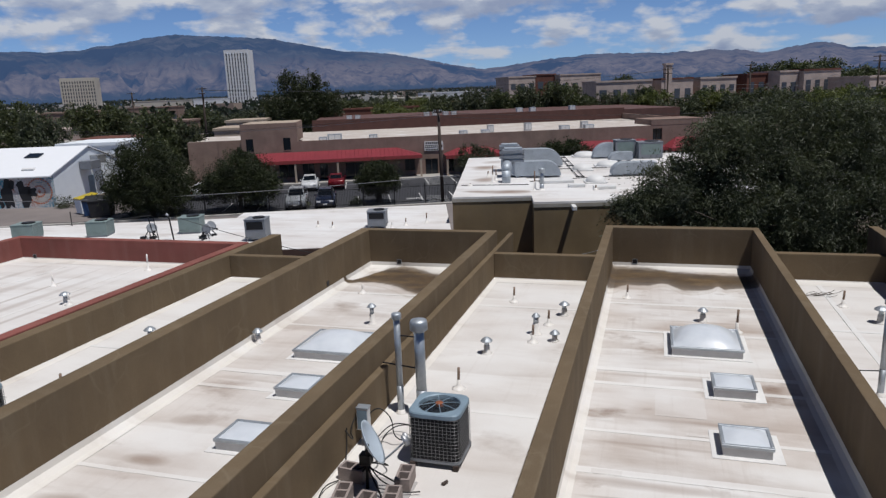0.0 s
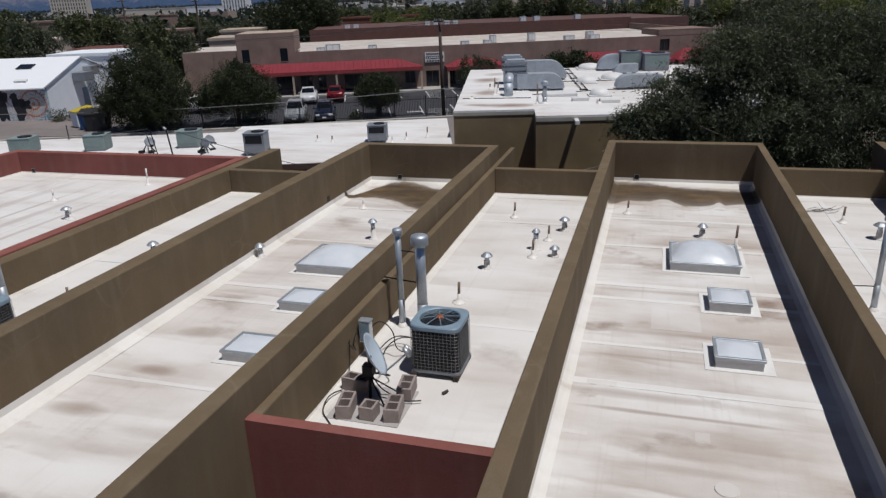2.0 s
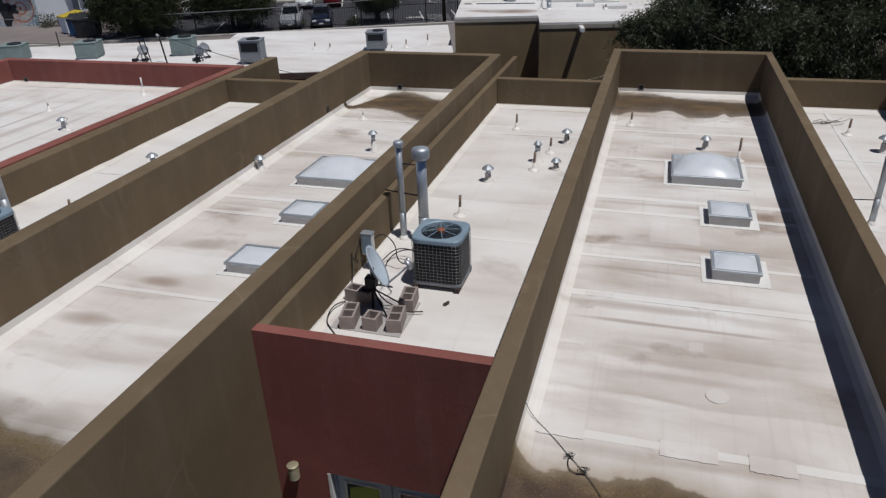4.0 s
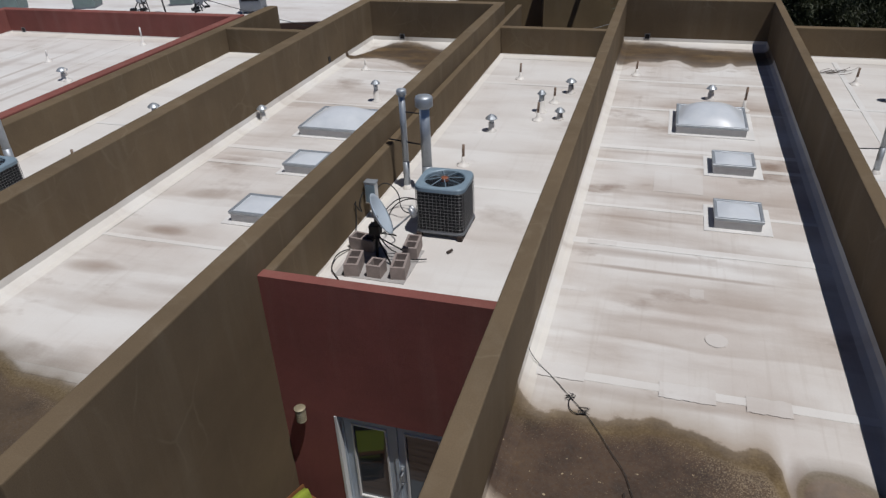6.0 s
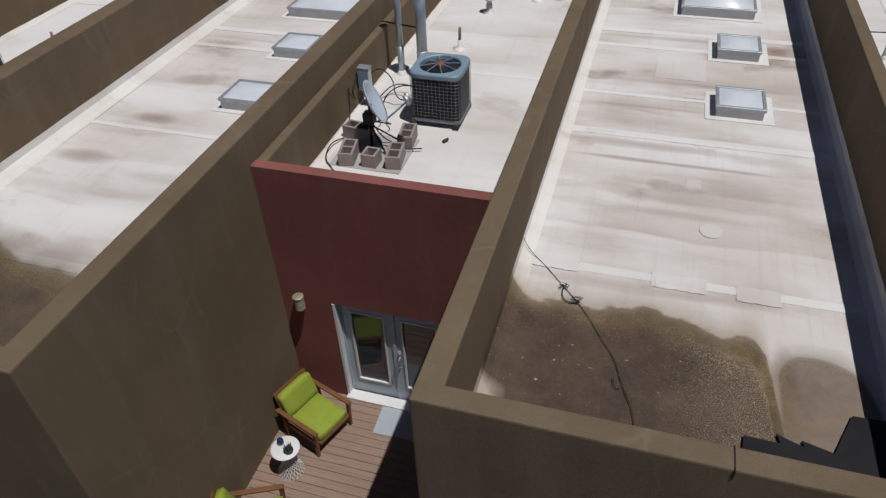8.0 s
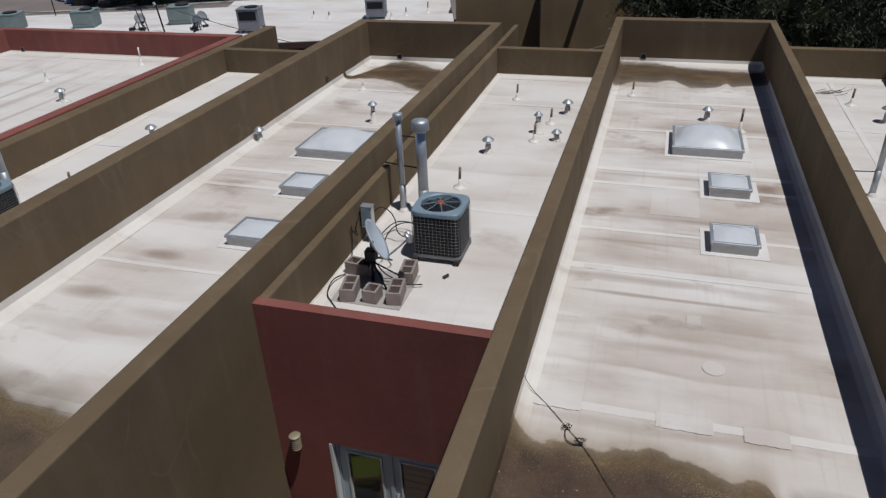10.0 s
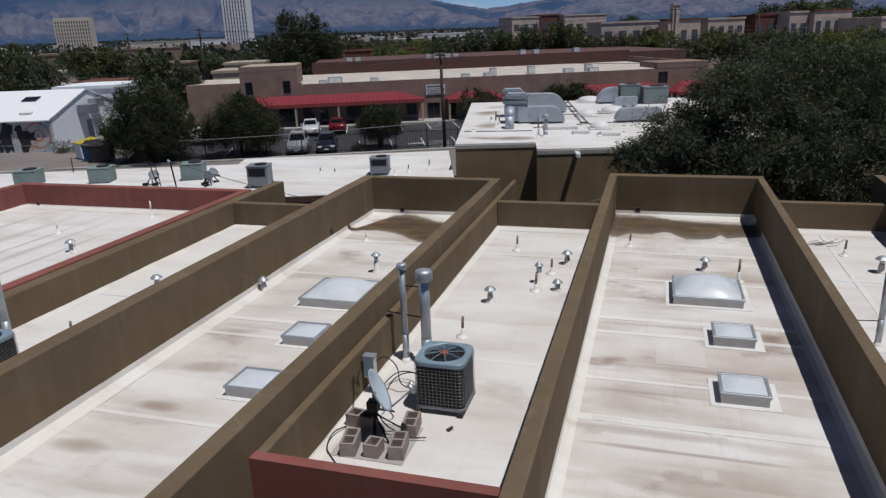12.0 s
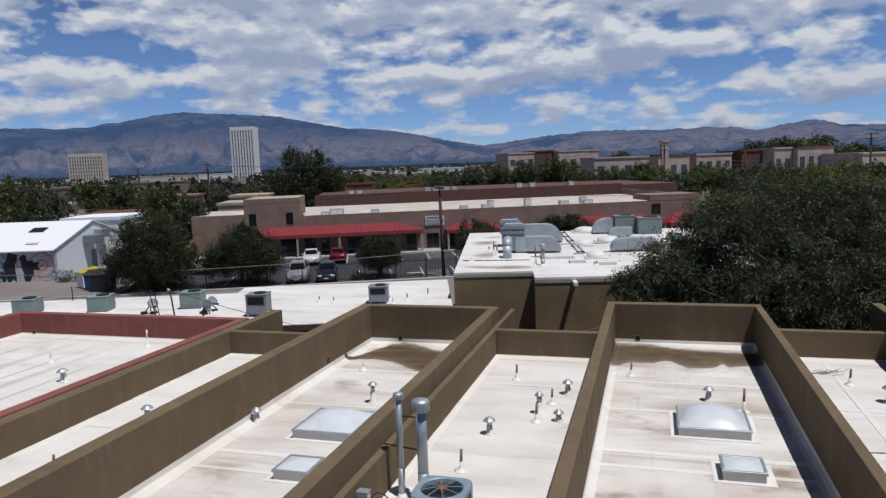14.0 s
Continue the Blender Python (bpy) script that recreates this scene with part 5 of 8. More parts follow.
DOORPAINT = plain("pale_blue_door_paint", (0.46, 0.53, 0.60), 0.45, vary=0.12, big=3, bump=0.03)
PANE = Nodes("door_glass", 0.03)
PANE.bsdf.inputs["Base Color"].default_value = (0.045, 0.052, 0.060, 1)
PANE.bsdf.inputs["Specular IOR Level"].default_value = 0.8
PANE = PANE.mat


def french_doors():
    d = thing("door_1", "closed pair of pale glazed french doors in a red wall", "door", pose(-2.89, 6.35, -3.62), kind="structure")
    bm = bmesh.new()
    block(bm, -0.838, -0.77, 0.012, 0.15, 0.0, 2.006)
    block(bm, 0.77, 0.838, 0.012, 0.15, 0.0, 2.006)
    block(bm, -0.77, 0.77, 0.012, 0.15, 1.95, 2.006)
    part("frame", bm, DOORPAINT, d)
    part("sill", cuboid(-0.836, 0.836, -0.17, 0.012, 0.004, 0.045, 0.006), WHITEPAINT, d, "white door sill")
    for x0, x1 in ((-0.838, -0.795), (0.795, 0.838)):
        part("reveal", cuboid(x0, x1, -0.096, 0.010, 0.046, 2.0, 0.004), WHITEPAINT, d, "white side trim")
    for s in (-1, 1):
        a, b = (-0.77, -0.012) if s < 0 else (0.012, 0.77)
        bm = bmesh.new()
        block(bm, a, a + 0.115, 0.035, 0.085, 0.03, 1.945)
        block(bm, b - 0.115, b, 0.035, 0.085, 0.03, 1.945)
        block(bm, a + 0.115, b - 0.115, 0.035, 0.085, 1.80, 1.945)
        block(bm, a + 0.115, b - 0.115, 0.035, 0.085, 0.03, 0.33)
        leaf = part("leaf", bm, DOORPAINT, d)
        bm = bmesh.new()
        x0, x1, z0, z1 = a + 0.115, b - 0.115, 0.33, 1.80
        for q in ((x0, x1, z0, z0 + 0.025), (x0, x1, z1 - 0.025, z1), (x0, x0 + 0.025, z0 + 0.025, z1 - 0.025), (x1 - 0.025, x1, z0 + 0.025, z1 - 0.025)):
            block(bm, q[0], q[1], 0.018, 0.06, q[2], q[3])
        part("moulding", bm, WHITEPAINT, leaf, "white glazing bead")
        part("pane", cuboid(x0 + 0.02, x1 - 0.02, 0.05, 0.06, z0 + 0.02, z1 - 0.02), PANE, leaf, "dark reflecting glass")
        if s > 0:
            bm = bmesh.new()
            block(bm, 0.048, 0.094, 0.020, 0.035, 0.84, 1.14)
            tube(bm, (0.07, 0.03, 1.02), (0.07, -0.04, 1.02), 0.012, seg=8)
            hose(bm, [(0.07, -0.04, 1.03), (0.06, -0.05, 0.99), (0.05, -0.05, 0.90), (0.055, -0.03, 0.82), (0.065, 0.02, 0.80)], 0.013, 8)
            tube(bm, (0.07, 0.02, 1.11), (0.07, -0.012, 1.11), 0.017, seg=10)
            part("handle", bm, STEEL, leaf, "bright grip handle with a lock")
    part("astragal", cuboid(-0.03, 0.03, 0.018, 0.034, 0.03, 1.945, 0.004), DOORPAINT, d)


french_doors()
ob = part("doormat", cuboid(-0.33, 0.33, -0.27, 0.27, 0, 0.014, 0.004), plain("pale_mat", (0.40, 0.44, 0.48), 0.95, vary=0.1, fine=120, bump=0.5))
ob.matrix_world = pose(-2.78, 5.96, -3.62, 0, 0, 2)
tagged(ob, "pale blue grey doormat on the deck", "doormat")


def wall_lantern():
    w = thing("wall_lamp", "ribbed tin wall lamp on a red stucco wall", "lamp", pose(-4.19, 6.26, -1.60))
    tan = plain("tin_shade", (0.36, 0.32, 0.22), 0.5, 0.3, vary=0.2, big=12)
    part("backplate", cuboid(-0.04, 0.04, -0.014, -0.001, -0.07, 0.07, 0.004), GREYMETAL, w)
    bm = bmesh.new()
    prof = [(0.03, -0.14)]
    for i in range(6):
        z = -0.135 + i * 0.036
        prof += [(0.068, z), (0.074, z + 0.012), (0.064, z + 0.028)]
    prof += [(0.03, 0.09)]
    lathe(bm, prof, (0, -0.08, 0), 18)
    part("shade", bm, tan, w, "ribbed tan tin shade")
    bm = bmesh.new()
    lathe(bm, [(0.078, 0.085), (0.082, 0.095), (0.05, 0.108), (0.01, 0.112)], (0, -0.08, 0), 18)
    part("cap", bm, tan, w, "dull tan cap")


wall_lantern()

LIME = Nodes("lime_cushion", 0.9)
LIME.colour(LIME.mix(0.3, LIME.ramp(LIME.noise(3, 5), [(0.3, (0.24, 0.31, 0.025)), (0.7, (0.33, 0.40, 0.045))]), LIME.ramp(LIME.noise(160, 3), [(0.3, (0.2, 0.27, 0.02)), (0.7, (0.38, 0.45, 0.06))])))
LIME.bump(LIME.noise(160, 3), 0.3, 0.003)
LIME = LIME.mat
TEAK = plain("reddish_teak", (0.20, 0.085, 0.035), 0.5, vary=0.3, big=5, fine=40, stretch=(1, 1, 4))


def cushion(x0, x1, y0, y1, z0, z1):
    bm = cuboid(x0, x1, y0, y1, z0, z1)
    bmesh.ops.subdivide_edges(bm, edges=list(bm.edges), cuts=4, use_grid_fill=True)
    cx, cy, cz = (x0 + x1) / 2, (y0 + y1) / 2, (z0 + z1) / 2
    for v in bm.verts:
        u, w, t = (v.co.x - cx) / (x1 - x0) * 2, (v.co.y - cy) / (y1 - y0) * 2, (v.co.z - cz) / (z1 - z0) * 2
        k = 0.045
        v.co.x = cx + (x1 - x0) / 2 * u * (1 - k * max(abs(w), abs(t)) ** 6)
        v.co.y = cy + (y1 - y0) / 2 * w * (1 - k * max(abs(u), abs(t)) ** 6)
        v.co.z = cz + (z1 - z0) / 2 * t * (1 - 0.10 * max(abs(u), abs(w)) ** 6)
    return bm


def lounge_chair(at, label):
    """Faces +x."""
    c = thing("lounge_chair", label, "chair", at, "lounge chairs on the deck")
    part("seat", cushion(-0.30, 0.36, -0.29, 0.29, 0.30, 0.44), LIME, c, "lime green seat cushion", True)
    back = part("backrest", cushion(-0.06, 0.06, -0.30, 0.30, 0.0, 0.41), LIME, c, "lime green back cushion", True)
    back.matrix_basis = pose(-0.27, 0, 0.42, 0, -20, 0)
    fr = bmesh.new()
    block(fr, -0.092, -0.064, -0.31, 0.31, -0.12, 0.43)
    ob = part("back_frame", fr, TEAK, c)
    ob.matrix_basis = pose(-0.27, 0, 0.42, 0, -20, 0)
    part("seat_frame", cuboid(-0.34, 0.36, -0.30, 0.30, 0.24, 0.30, 0.008), TEAK, c)
    for s in (-1, 1):
        bm = cuboid(-0.44, 0.38, s * 0.345 - 0.035, s * 0.345 + 0.035, 0.545, 0.58, 0.008)
        for v in bm.verts:
            v.co.z -= 0.08 * max(0, -v.co.x) + 0.03 * max(0, v.co.x)
        part("armrest", bm, TEAK, c)
        for x, lean in ((0.34, -0.06), (-0.32, 0.10)):
            bm = bmesh.new()
            vs = []
            for z, dx, wd in ((0.0, -lean * -1.0 * 0.8, 0.022), (0.55, 0.0, 0.034)):
                vs.append([bm.verts.new((x + dx * 0.6 + sx * wd, s * 0.345 + sy * 0.02, z)) for sx, sy in ((-1, -1), (1, -1), (1, 1), (-1, 1))])
            for i in range(4):
                bm.faces.new((vs[0][i], vs[0][(i + 1) % 4], vs[1][(i + 1) % 4], vs[1][i]))
            bm.faces.new(vs[0][::-1])
            bm.faces.new(vs[1])
            part("leg", bm, TEAK, c)
        part("side_rail", cuboid(-0.32, 0.34, s * 0.32 - 0.012, s * 0.32 + 0.012, 0.22, 0.30, 0.004), TEAK, c)


lounge_chair(pose(-3.89, 5.53, -3.62, 0, 0, -20), "low teak lounge chair with lime green cushions")
lounge_chair(pose(-3.95, 3.76, -3.62, 0, 0, 24), "low teak lounge chair with lime green cushions beside a table")


def side_table():
    t = thing("side_table", "round white side table with a wire base", "table", pose(-4.01, 4.79, -3.62))
    bm = bmesh.new()
    lathe(bm, [(0.19, 0.505), (0.205, 0.512), (0.205, 0.525), (0.195, 0.53), (0.01, 0.53)], seg=36)
    part("tabletop", bm, WHITEPAINT, t, "round white top", True)
    bm = bmesh.new()
    for i in range(20):
        for s in (-1, 1):
            a, b = 2 * math.pi * i / 20, 2 * math.pi * (i / 20 + s * 0.16)
            tube(bm, (0.19 * math.cos(a), 0.19 * math.sin(a), 0.0), (0.10 * math.cos(b), 0.10 * math.sin(b), 0.26), 0.004, seg=5, caps=False)
            c = 2 * math.pi * (i / 20 + s * 0.30)
            tube(bm, (0.10 * math.cos(b), 0.10 * math.sin(b), 0.26), (0.17 * math.cos(c), 0.17 * math.sin(c), 0.505), 0.004, seg=5, caps=False)
    part("wire_base", bm, WHITEPAINT, t, "white crossed wire base")
    p = thing("candle_jar", "dark blue glass jar on a white table", "jar", pose(-4.10, 4.84, -3.09))
    bm = bmesh.new()
    lathe(bm, [(0.035, 0), (0.047, 0.01), (0.05, 0.05), (0.04, 0.09), (0.025, 0.10)], seg=16)
    part("body", bm, plain("blue_glass", (0.02, 0.035, 0.10), 0.15, vary=0.2, bump=0), p, "", True)
    p = thing("potted_plant", "small spiky succulent in a dark pot", "plant", pose(-3.93, 4.75, -3.09))
    bm = bmesh.new()
    lathe(bm, [(0.05, 0), (0.065, 0.02), (0.068, 0.05), (0.06, 0.055)], seg=16)
    part("pot", bm, BLACK, p, "dark pot", True)
    bm = bmesh.new()
    rnd = random.Random(3)
    for i in range(26):
        a, r = rnd.uniform(0, 6.28), rnd.uniform(0.01, 0.05)
        tube(bm, (r * math.cos(a), r * math.sin(a), 0.05), (1.5 * r * math.cos(a), 1.5 * r * math.sin(a), 0.09 + rnd.uniform(0, 0.06)), 0.012, 0.002, 5)
    part("leaves", bm, plain("grey_succulent", (0.07, 0.09, 0.08), 0.6), p, "grey green spiky leaves")


side_table()

# ---- low white-roofed building and the flat-roofed one behind ----
WR = pose(-18.6, 28.4, 0, 0, 0, 18)
low = thing("low_building", "low dark-walled building with a bright white roof", "building", WR)
def slab(name, pts, z0, z1, material, label=""):
    bm = bmesh.new()
    prism(bm, pts, z0, z1)
    part(name, bm, material, low, label)


slab("wall", [(-22, -1.45), (-1.8, -8.0), (9.8, -8.0), (9.8, -0.9), (-22, -0.9)], GROUND, -0.32, REDBROWN, "dark red brown walls")
slab("roof", [(-22, -1.58), (-1.78, -8.15), (0.2, -8.15), (0.2, -0.75), (-22, -0.75)], -0.32, -0.12, WHITEROOF, "white coated roof")
slab("roof", [(0.2, -8.15), (9.8, -8.15), (9.8, 0.45), (0.2, 0.45)], -0.32, -0.08, WHITEROOF, "white coated roof")
slab("wall", [(0.4, -0.9), (9.7, -0.9), (9.7, 0.3), (0.4, 0.3)], GROUND, -0.32, REDBROWN)
slab("edge_trim", [(-1.78, -8.20), (9.8, -8.20), (9.8, -8.152), (-1.78, -8.152)], -0.30, -0.10, plain("dark_edge", (0.10, 0.06, 0.05), 0.7), "dark metal edge trim")


def package_unit(at, w, d, h, paint, label, stand=False):
    u = thing("air_conditioner", label, "air conditioner", at, "roof air conditioners")
    z = 0.0
    if stand:
        for sx in (-1, 1):
            for sy in (-1, 1):
                part("leg", cuboid(sx * w * 0.42 - 0.03, sx * w * 0.42 + 0.03, sy * d * 0.42 - 0.03, sy * d * 0.42 + 0.03, 0, 0.16), GREYMETAL, u)
        part("rail", cuboid(-w * 0.52, w * 0.52, -d * 0.5, -d * 0.4, 0.10, 0.16), GREYMETAL, u)
        part("rail", cuboid(-w * 0.52, w * 0.52, d * 0.4, d * 0.5, 0.10, 0.16), GREYMETAL, u)
        z = 0.16
    else:
        part("plinth", cuboid(-w * 0.48, w * 0.48, -d * 0.48, d * 0.48, 0, 0.07), GREYMETAL, u)
        z = 0.07
    part("body", cuboid(-w / 2, w / 2, -d / 2, d / 2, z, z + h, 0.015), paint, u)
    part("lid", cuboid(-w / 2 - 0.02, w / 2 + 0.02, -d / 2 - 0.02, d / 2 + 0.02, z + h, z + h + 0.03, 0.008), paint, u)
    part("louvre", cuboid(-w * 0.40, w * 0.40, -d / 2 - 0.012, -d / 2 + 0.01, z + h * (0.45 if stand else 0.2), z + h * 0.9), COIL if stand else plain("shaded_panel", (0.22, 0.29, 0.28), 0.6, bump=0.05) if "shaded_panel" not in bpy.data.materials else bpy.data.materials["shaded_panel"], u, "dark louvred panel")
    bm = bmesh.new()
    lathe(bm, [(w * 0.3, 0), (w * 0.3, 0.04), (w * 0.25, 0.05)], (w * 0.1, 0, z + h + 0.03), 20)
    part("fan_ring", bm, BLACK, u, "dark round fan outlet")
    for k in range(5):
        x = -w * 0.4 + w * 0.8 * k / 4
        part("slat", cuboid(w / 2, w / 2 + 0.012, -d * 0.42, d * 0.42, z + h * (0.12 + 0.16 * k), z + h * (0.17 + 0.16 * k)), paint, u)
    return u


SG = "sage green boxy air conditioner on a white roof"
GG = "grey air conditioner raised on a metal stand on a white roof"
package_unit(pose(-24.87, 22.6, -0.12, 0, 0, 20), 0.88, 0.85, 0.52, GREENMETAL, SG)
package_unit(pose(-21.93, 23.45, -0.12, 0, 0, 20), 0.82, 0.85, 0.54, GREENMETAL, SG)
package_unit(pose(-18.25, 24.5, -0.12, 0, 0, 20), 0.86, 0.80, 0.58, GREENMETAL, SG)
package_unit(pose(-14.4, 23.25, -0.08, 0, 0, 14), 0.78, 0.72, 0.66, GREYMETAL, GG, True)
package_unit(pose(-10.62, 26.1, -0.08, 0, 0, 14), 0.74, 0.7, 0.52, GREYMETAL, GG, True)


def mast(x, y, z, h, lean, r=0.035, head=False):
    m = thing("conduit_mast", "thin dark conduit mast on a white roof", "mast", pose(x, y, z), "masts on the white roof")
    bm = bmesh.new()
    tube(bm, (0, 0, -0.02), (lean, 0, h), r, r, 8)
    part("pole", bm, BLACK, m)
    if head:
        bm = bmesh.new()
        tube(bm, (lean, 0, h), (lean - 0.10, 0.0, h + 0.06), r * 1.5, r * 1.8, 10)
        part("weatherhead", bm, GREYMETAL, m, "bent weatherhead")


mast(-18.84, 22.9, -0.12, 0.92, -0.22, 0.02)
mast(-18.70, 22.95, -0.12, 0.92, -0.16, 0.018)
mast(-17.96, 22.9, -0.12, 0.98, -0.12, 0.03, True)
mast(-28.66, 24.08, -0.12, 0.7, 0, 0.022)
mast(-25.14, 25.22, -0.12, 0.65, 0, 0.022)
stub_pipe(-13.2, 25.9, -0.08, 0.25)
stub_pipe(-12.5, 25.8, -0.08, 0.25)
stub_pipe(-9.6, 26.6, -0.08, 0.3)
stub_pipe(-8.9, 27.2, -0.08, 0.42)
stub_pipe(-9.95, 25.9, -0.08, 0.28, copper=False)
def small_dish(at, tilt):
    d = thing("satellite_dish", "small satellite dish with a tripod on a white roof", "satellite dish", at, "small dishes on the white roof")
    bm = bmesh.new()
    lathe(bm, [(0.01, 0), (0.15, 0.012), (0.20, 0.035), (0.205, 0.04), (0.14, 0.02), (0.01, 0.012)], (0, 0, 0), 20)
    part("reflector", bm, GREYMETAL, d, "pale reflector", True).matrix_basis = pose(0.1, 0, 0.40, tilt, 0, 40)
    bm = bmesh.new()
    for a in (0, 2.1, 4.2):
        tube(bm, (0.30 * math.cos(a), 0.30 * math.sin(a), 0.012), (0, 0, 0.36), 0.02, seg=6)
    part("tripod", bm, BLACK, d)
    bm = bmesh.new()
    tube(bm, (0.1, 0, 0.34), (0.32, -0.22, 0.30), 0.012, seg=6)
    block(bm, 0.29, 0.36, -0.26, -0.19, 0.26, 0.34)
    part("receiver_arm", bm, BLACK, d)
    for k in (-1, 1):
        part("ballast_block", cuboid(k * 0.2 - 0.1, k * 0.2 + 0.1, -0.26, -0.08, 0.0, 0.10, 0.01), BLACK, d, "dark ballast block")


small_dish(pose(-17.0, 23.85, -0.12, 0, 0, 30), 60)
small_dish(pose(-16.75, 23.35, -0.12, 0, 0, -40), 75)
small_dish(pose(-19.3, 23.2, -0.12, 0, 0, 10), 65)


# flat building
BX = pose(-7.73, 27.07, 0, 0, 0, 12)
flat = thing("flat_building", "olive stucco building with a flat white roof", "building", BX)
part("wall", cuboid(0.005, 3.2, 0.008, 16.4, GROUND, 0.86), OLIVELIGHT, flat, "olive stucco wall")
part("wall", cuboid(3.2, 15, -1.392, 16.4, GROUND, 0.80), OLIVELIGHT, flat, "olive stucco wall, set forward")
DRIP = plain("pale_drip_edge", (0.42, 0.39, 0.33), 0.6)
sooty = [(BX @ Vector((u, v, 0)), ru, rv, k) for u, v, ru, rv, k in ((2.2, 1.2, 1.3, 0.6, 0.97), (0.9, 1.5, 0.9, 0.4, 0.85), (1.2, 5.4, 0.7, 0.9, 0.85), (1.1, 10.6, 0.8, 1.3, 0.9), (1.6, 13.6, 0.9, 0.9, 0.6))]
FLATROOF = membrane("white_roof_sooty", smudges=[(p.x, p.y, ru, rv, k) for p, ru, rv, k in sooty], base=(0.86, 0.86, 0.86), streak=0.4)
part("roof", cuboid(0.0, 3.2, 0.0, 16.5, 0.86, 1.0), FLATROOF, flat, "white coated roof")
part("roof", cuboid(3.2, 15.1, -1.40, 16.5, 0.80, 0.955), WHITEROOF, flat, "white coated roof, stained")
part("edge_trim", cuboid(-0.02, 3.18, -0.018, -0.002, 0.80, 0.93), DRIP, flat, "pale metal edge")
part("edge_trim", cuboid(3.19, 15.1, -1.418, -1.402, 0.74, 0.88), DRIP, flat, "pale metal edge")
part("spout", cuboid(4.60, 4.76, -2.05, -1.40, 0.70, 0.84, 0.01), WHITEPAINT, flat, "white roof spout")


def duct_bend(bm, r, w, a0, a1, c, thick, seg=9):
    """A swept square duct in the local xz plane."""
    rows = []
    for i in range(seg + 1):
        a = radians(a0 + (a1 - a0) * i / seg)
        rows.append([bm.verts.new((c[0] + rr * math.cos(a), c[1] + s * w / 2, c[2] + rr * math.sin(a))) for rr in (r, r + thick) for s in (-1, 1)])
    for p, q in zip(rows, rows[1:]):
        for i, j in ((0, 1), (1, 3), (3, 2), (2, 0)):
            bm.faces.new((p[i], p[j], q[j], q[i]))
    bm.faces.new(rows[0])
    bm.faces.new(rows[-1])


DUCT = plain("galvanised_duct", (0.50, 0.55, 0.60), 0.6, 0.55, vary=0.22, big=2, bump=0.1)


def cooler(at, label):
    """A tall slatted evaporative cooler with its duct."""
    c = thing("evaporative_cooler", label, "air conditioner", at, "coolers on the flat roof")
    part("body", cuboid(-0.45, 0.45, -0.45, 0.45, 0.1, 0.68, 0.02), DUCT, c)
    for k in range(3):
        part("hood", cuboid(-0.52, 0.52, -0.55, 0.5, 0.68 + 0.24 * k, 0.83 + 0.24 * k, 0.01), GREYMETAL, c, "grey metal hood panel")
        part("throat", cuboid(-0.42, 0.42, -0.42, 0.42, 0.83 + 0.24 * k, 0.92 + 0.24 * k), DUCT, c)
    for sx in (-1, 1):
        for sy in (-1, 1):
            part("leg", cuboid(sx * 0.4 - 0.03, sx * 0.4 + 0.03, sy * 0.4 - 0.03, sy * 0.4 + 0.03, 0, 0.1), GREYMETAL, c)


def big_duct(at, length, h, label):
    c = thing("air_duct", label, "duct", at, "ducts on the flat roof")
    bm = bmesh.new()
    block(bm, -length / 2, length / 2, -0.4, 0.4, 0.12, h)
    part("run", bm, DUCT, c, "straight galvanised duct")
    bm = bmesh.new()
    duct_bend(bm, 0.02, 0.8, 90, 0, (length / 2, 0, 0.10), h - 0.12)
    part("elbow", bm, DUCT, c, "curved galvanised elbow")
    for k in range(4):
        x = -length / 2 + length * (k + 0.5) / 4
        part("rib", cuboid(x - 0.02, x + 0.02, -0.42, 0.42, 0.12, h + 0.015), DUCT, c)
    part("foot", cuboid(-length / 2 + 0.1, -length / 2 + 0.2, -0.35, 0.35, 0, 0.12), GREYMETAL, c)
    part("foot", cuboid(length / 2 - 0.2, length / 2 - 0.1, -0.35, 0.35, 0, 0.12), GREYMETAL, c)


def on_flat(x, y, z=0.955, rz=0):
    return BX @ pose(x, y, z, 0, 0, rz)


cooler(on_flat(2.45, 9.0, 1.0), "tall grey slatted cooler on a white roof")
cooler(on_flat(2.6, 6.4, 1.0, 0), "grey slatted cooler on a white roof")
big_duct(on_flat(3.4, 6.2), 1.5, 0.8, "galvanised air duct with a curved elbow")
big_duct(on_flat(3.5, 10.6), 1.8, 1.02, "galvanised air duct with a curved elbow")
big_duct(on_flat(8.5, 5.9, 0.955, 180), 1.5, 0.65, "low galvanised air duct with a curved elbow")
big_duct(on_flat(8.42, 14.5, 0.955, 180), 0.35, 0.9, "short galvanised air duct with a curved elbow")
big_duct(on_flat(8.9, 12.2, 0.955, 180), 0.8, 0.55, "low galvanised air duct with a curved elbow")
package_unit(on_flat(9.3, 14.6), 1.15, 1.1, 0.95, GREYMETAL, "grey boxy air conditioner on a white roof")
package_unit(on_flat(10.6, 13.9), 1.35, 1.2, 0.85, GREYMETAL, "grey boxy air conditioner on a white roof")
c = thing("air_duct", "round galvanised duct stub with a bend", "duct", on_flat(2.22, 4.1, 1.0))
bm = bmesh.new()
tube(bm, (0, 0, 0), (0, 0.05, 0.55), 0.20, 0.20, 18)
tube(bm, (0, 0.05, 0.52), (0.05, 0.6, 0.8), 0.21, 0.2, 18)
part("run", bm, DUCT, c, "", True)
flue_at = BX @ Vector((3.7, 1.8, 0.955))
flue(flue_at.x, flue_at.y, 0.955, 1.9, 0.085, 0.14, "galvanised flue pipe on a white roof")
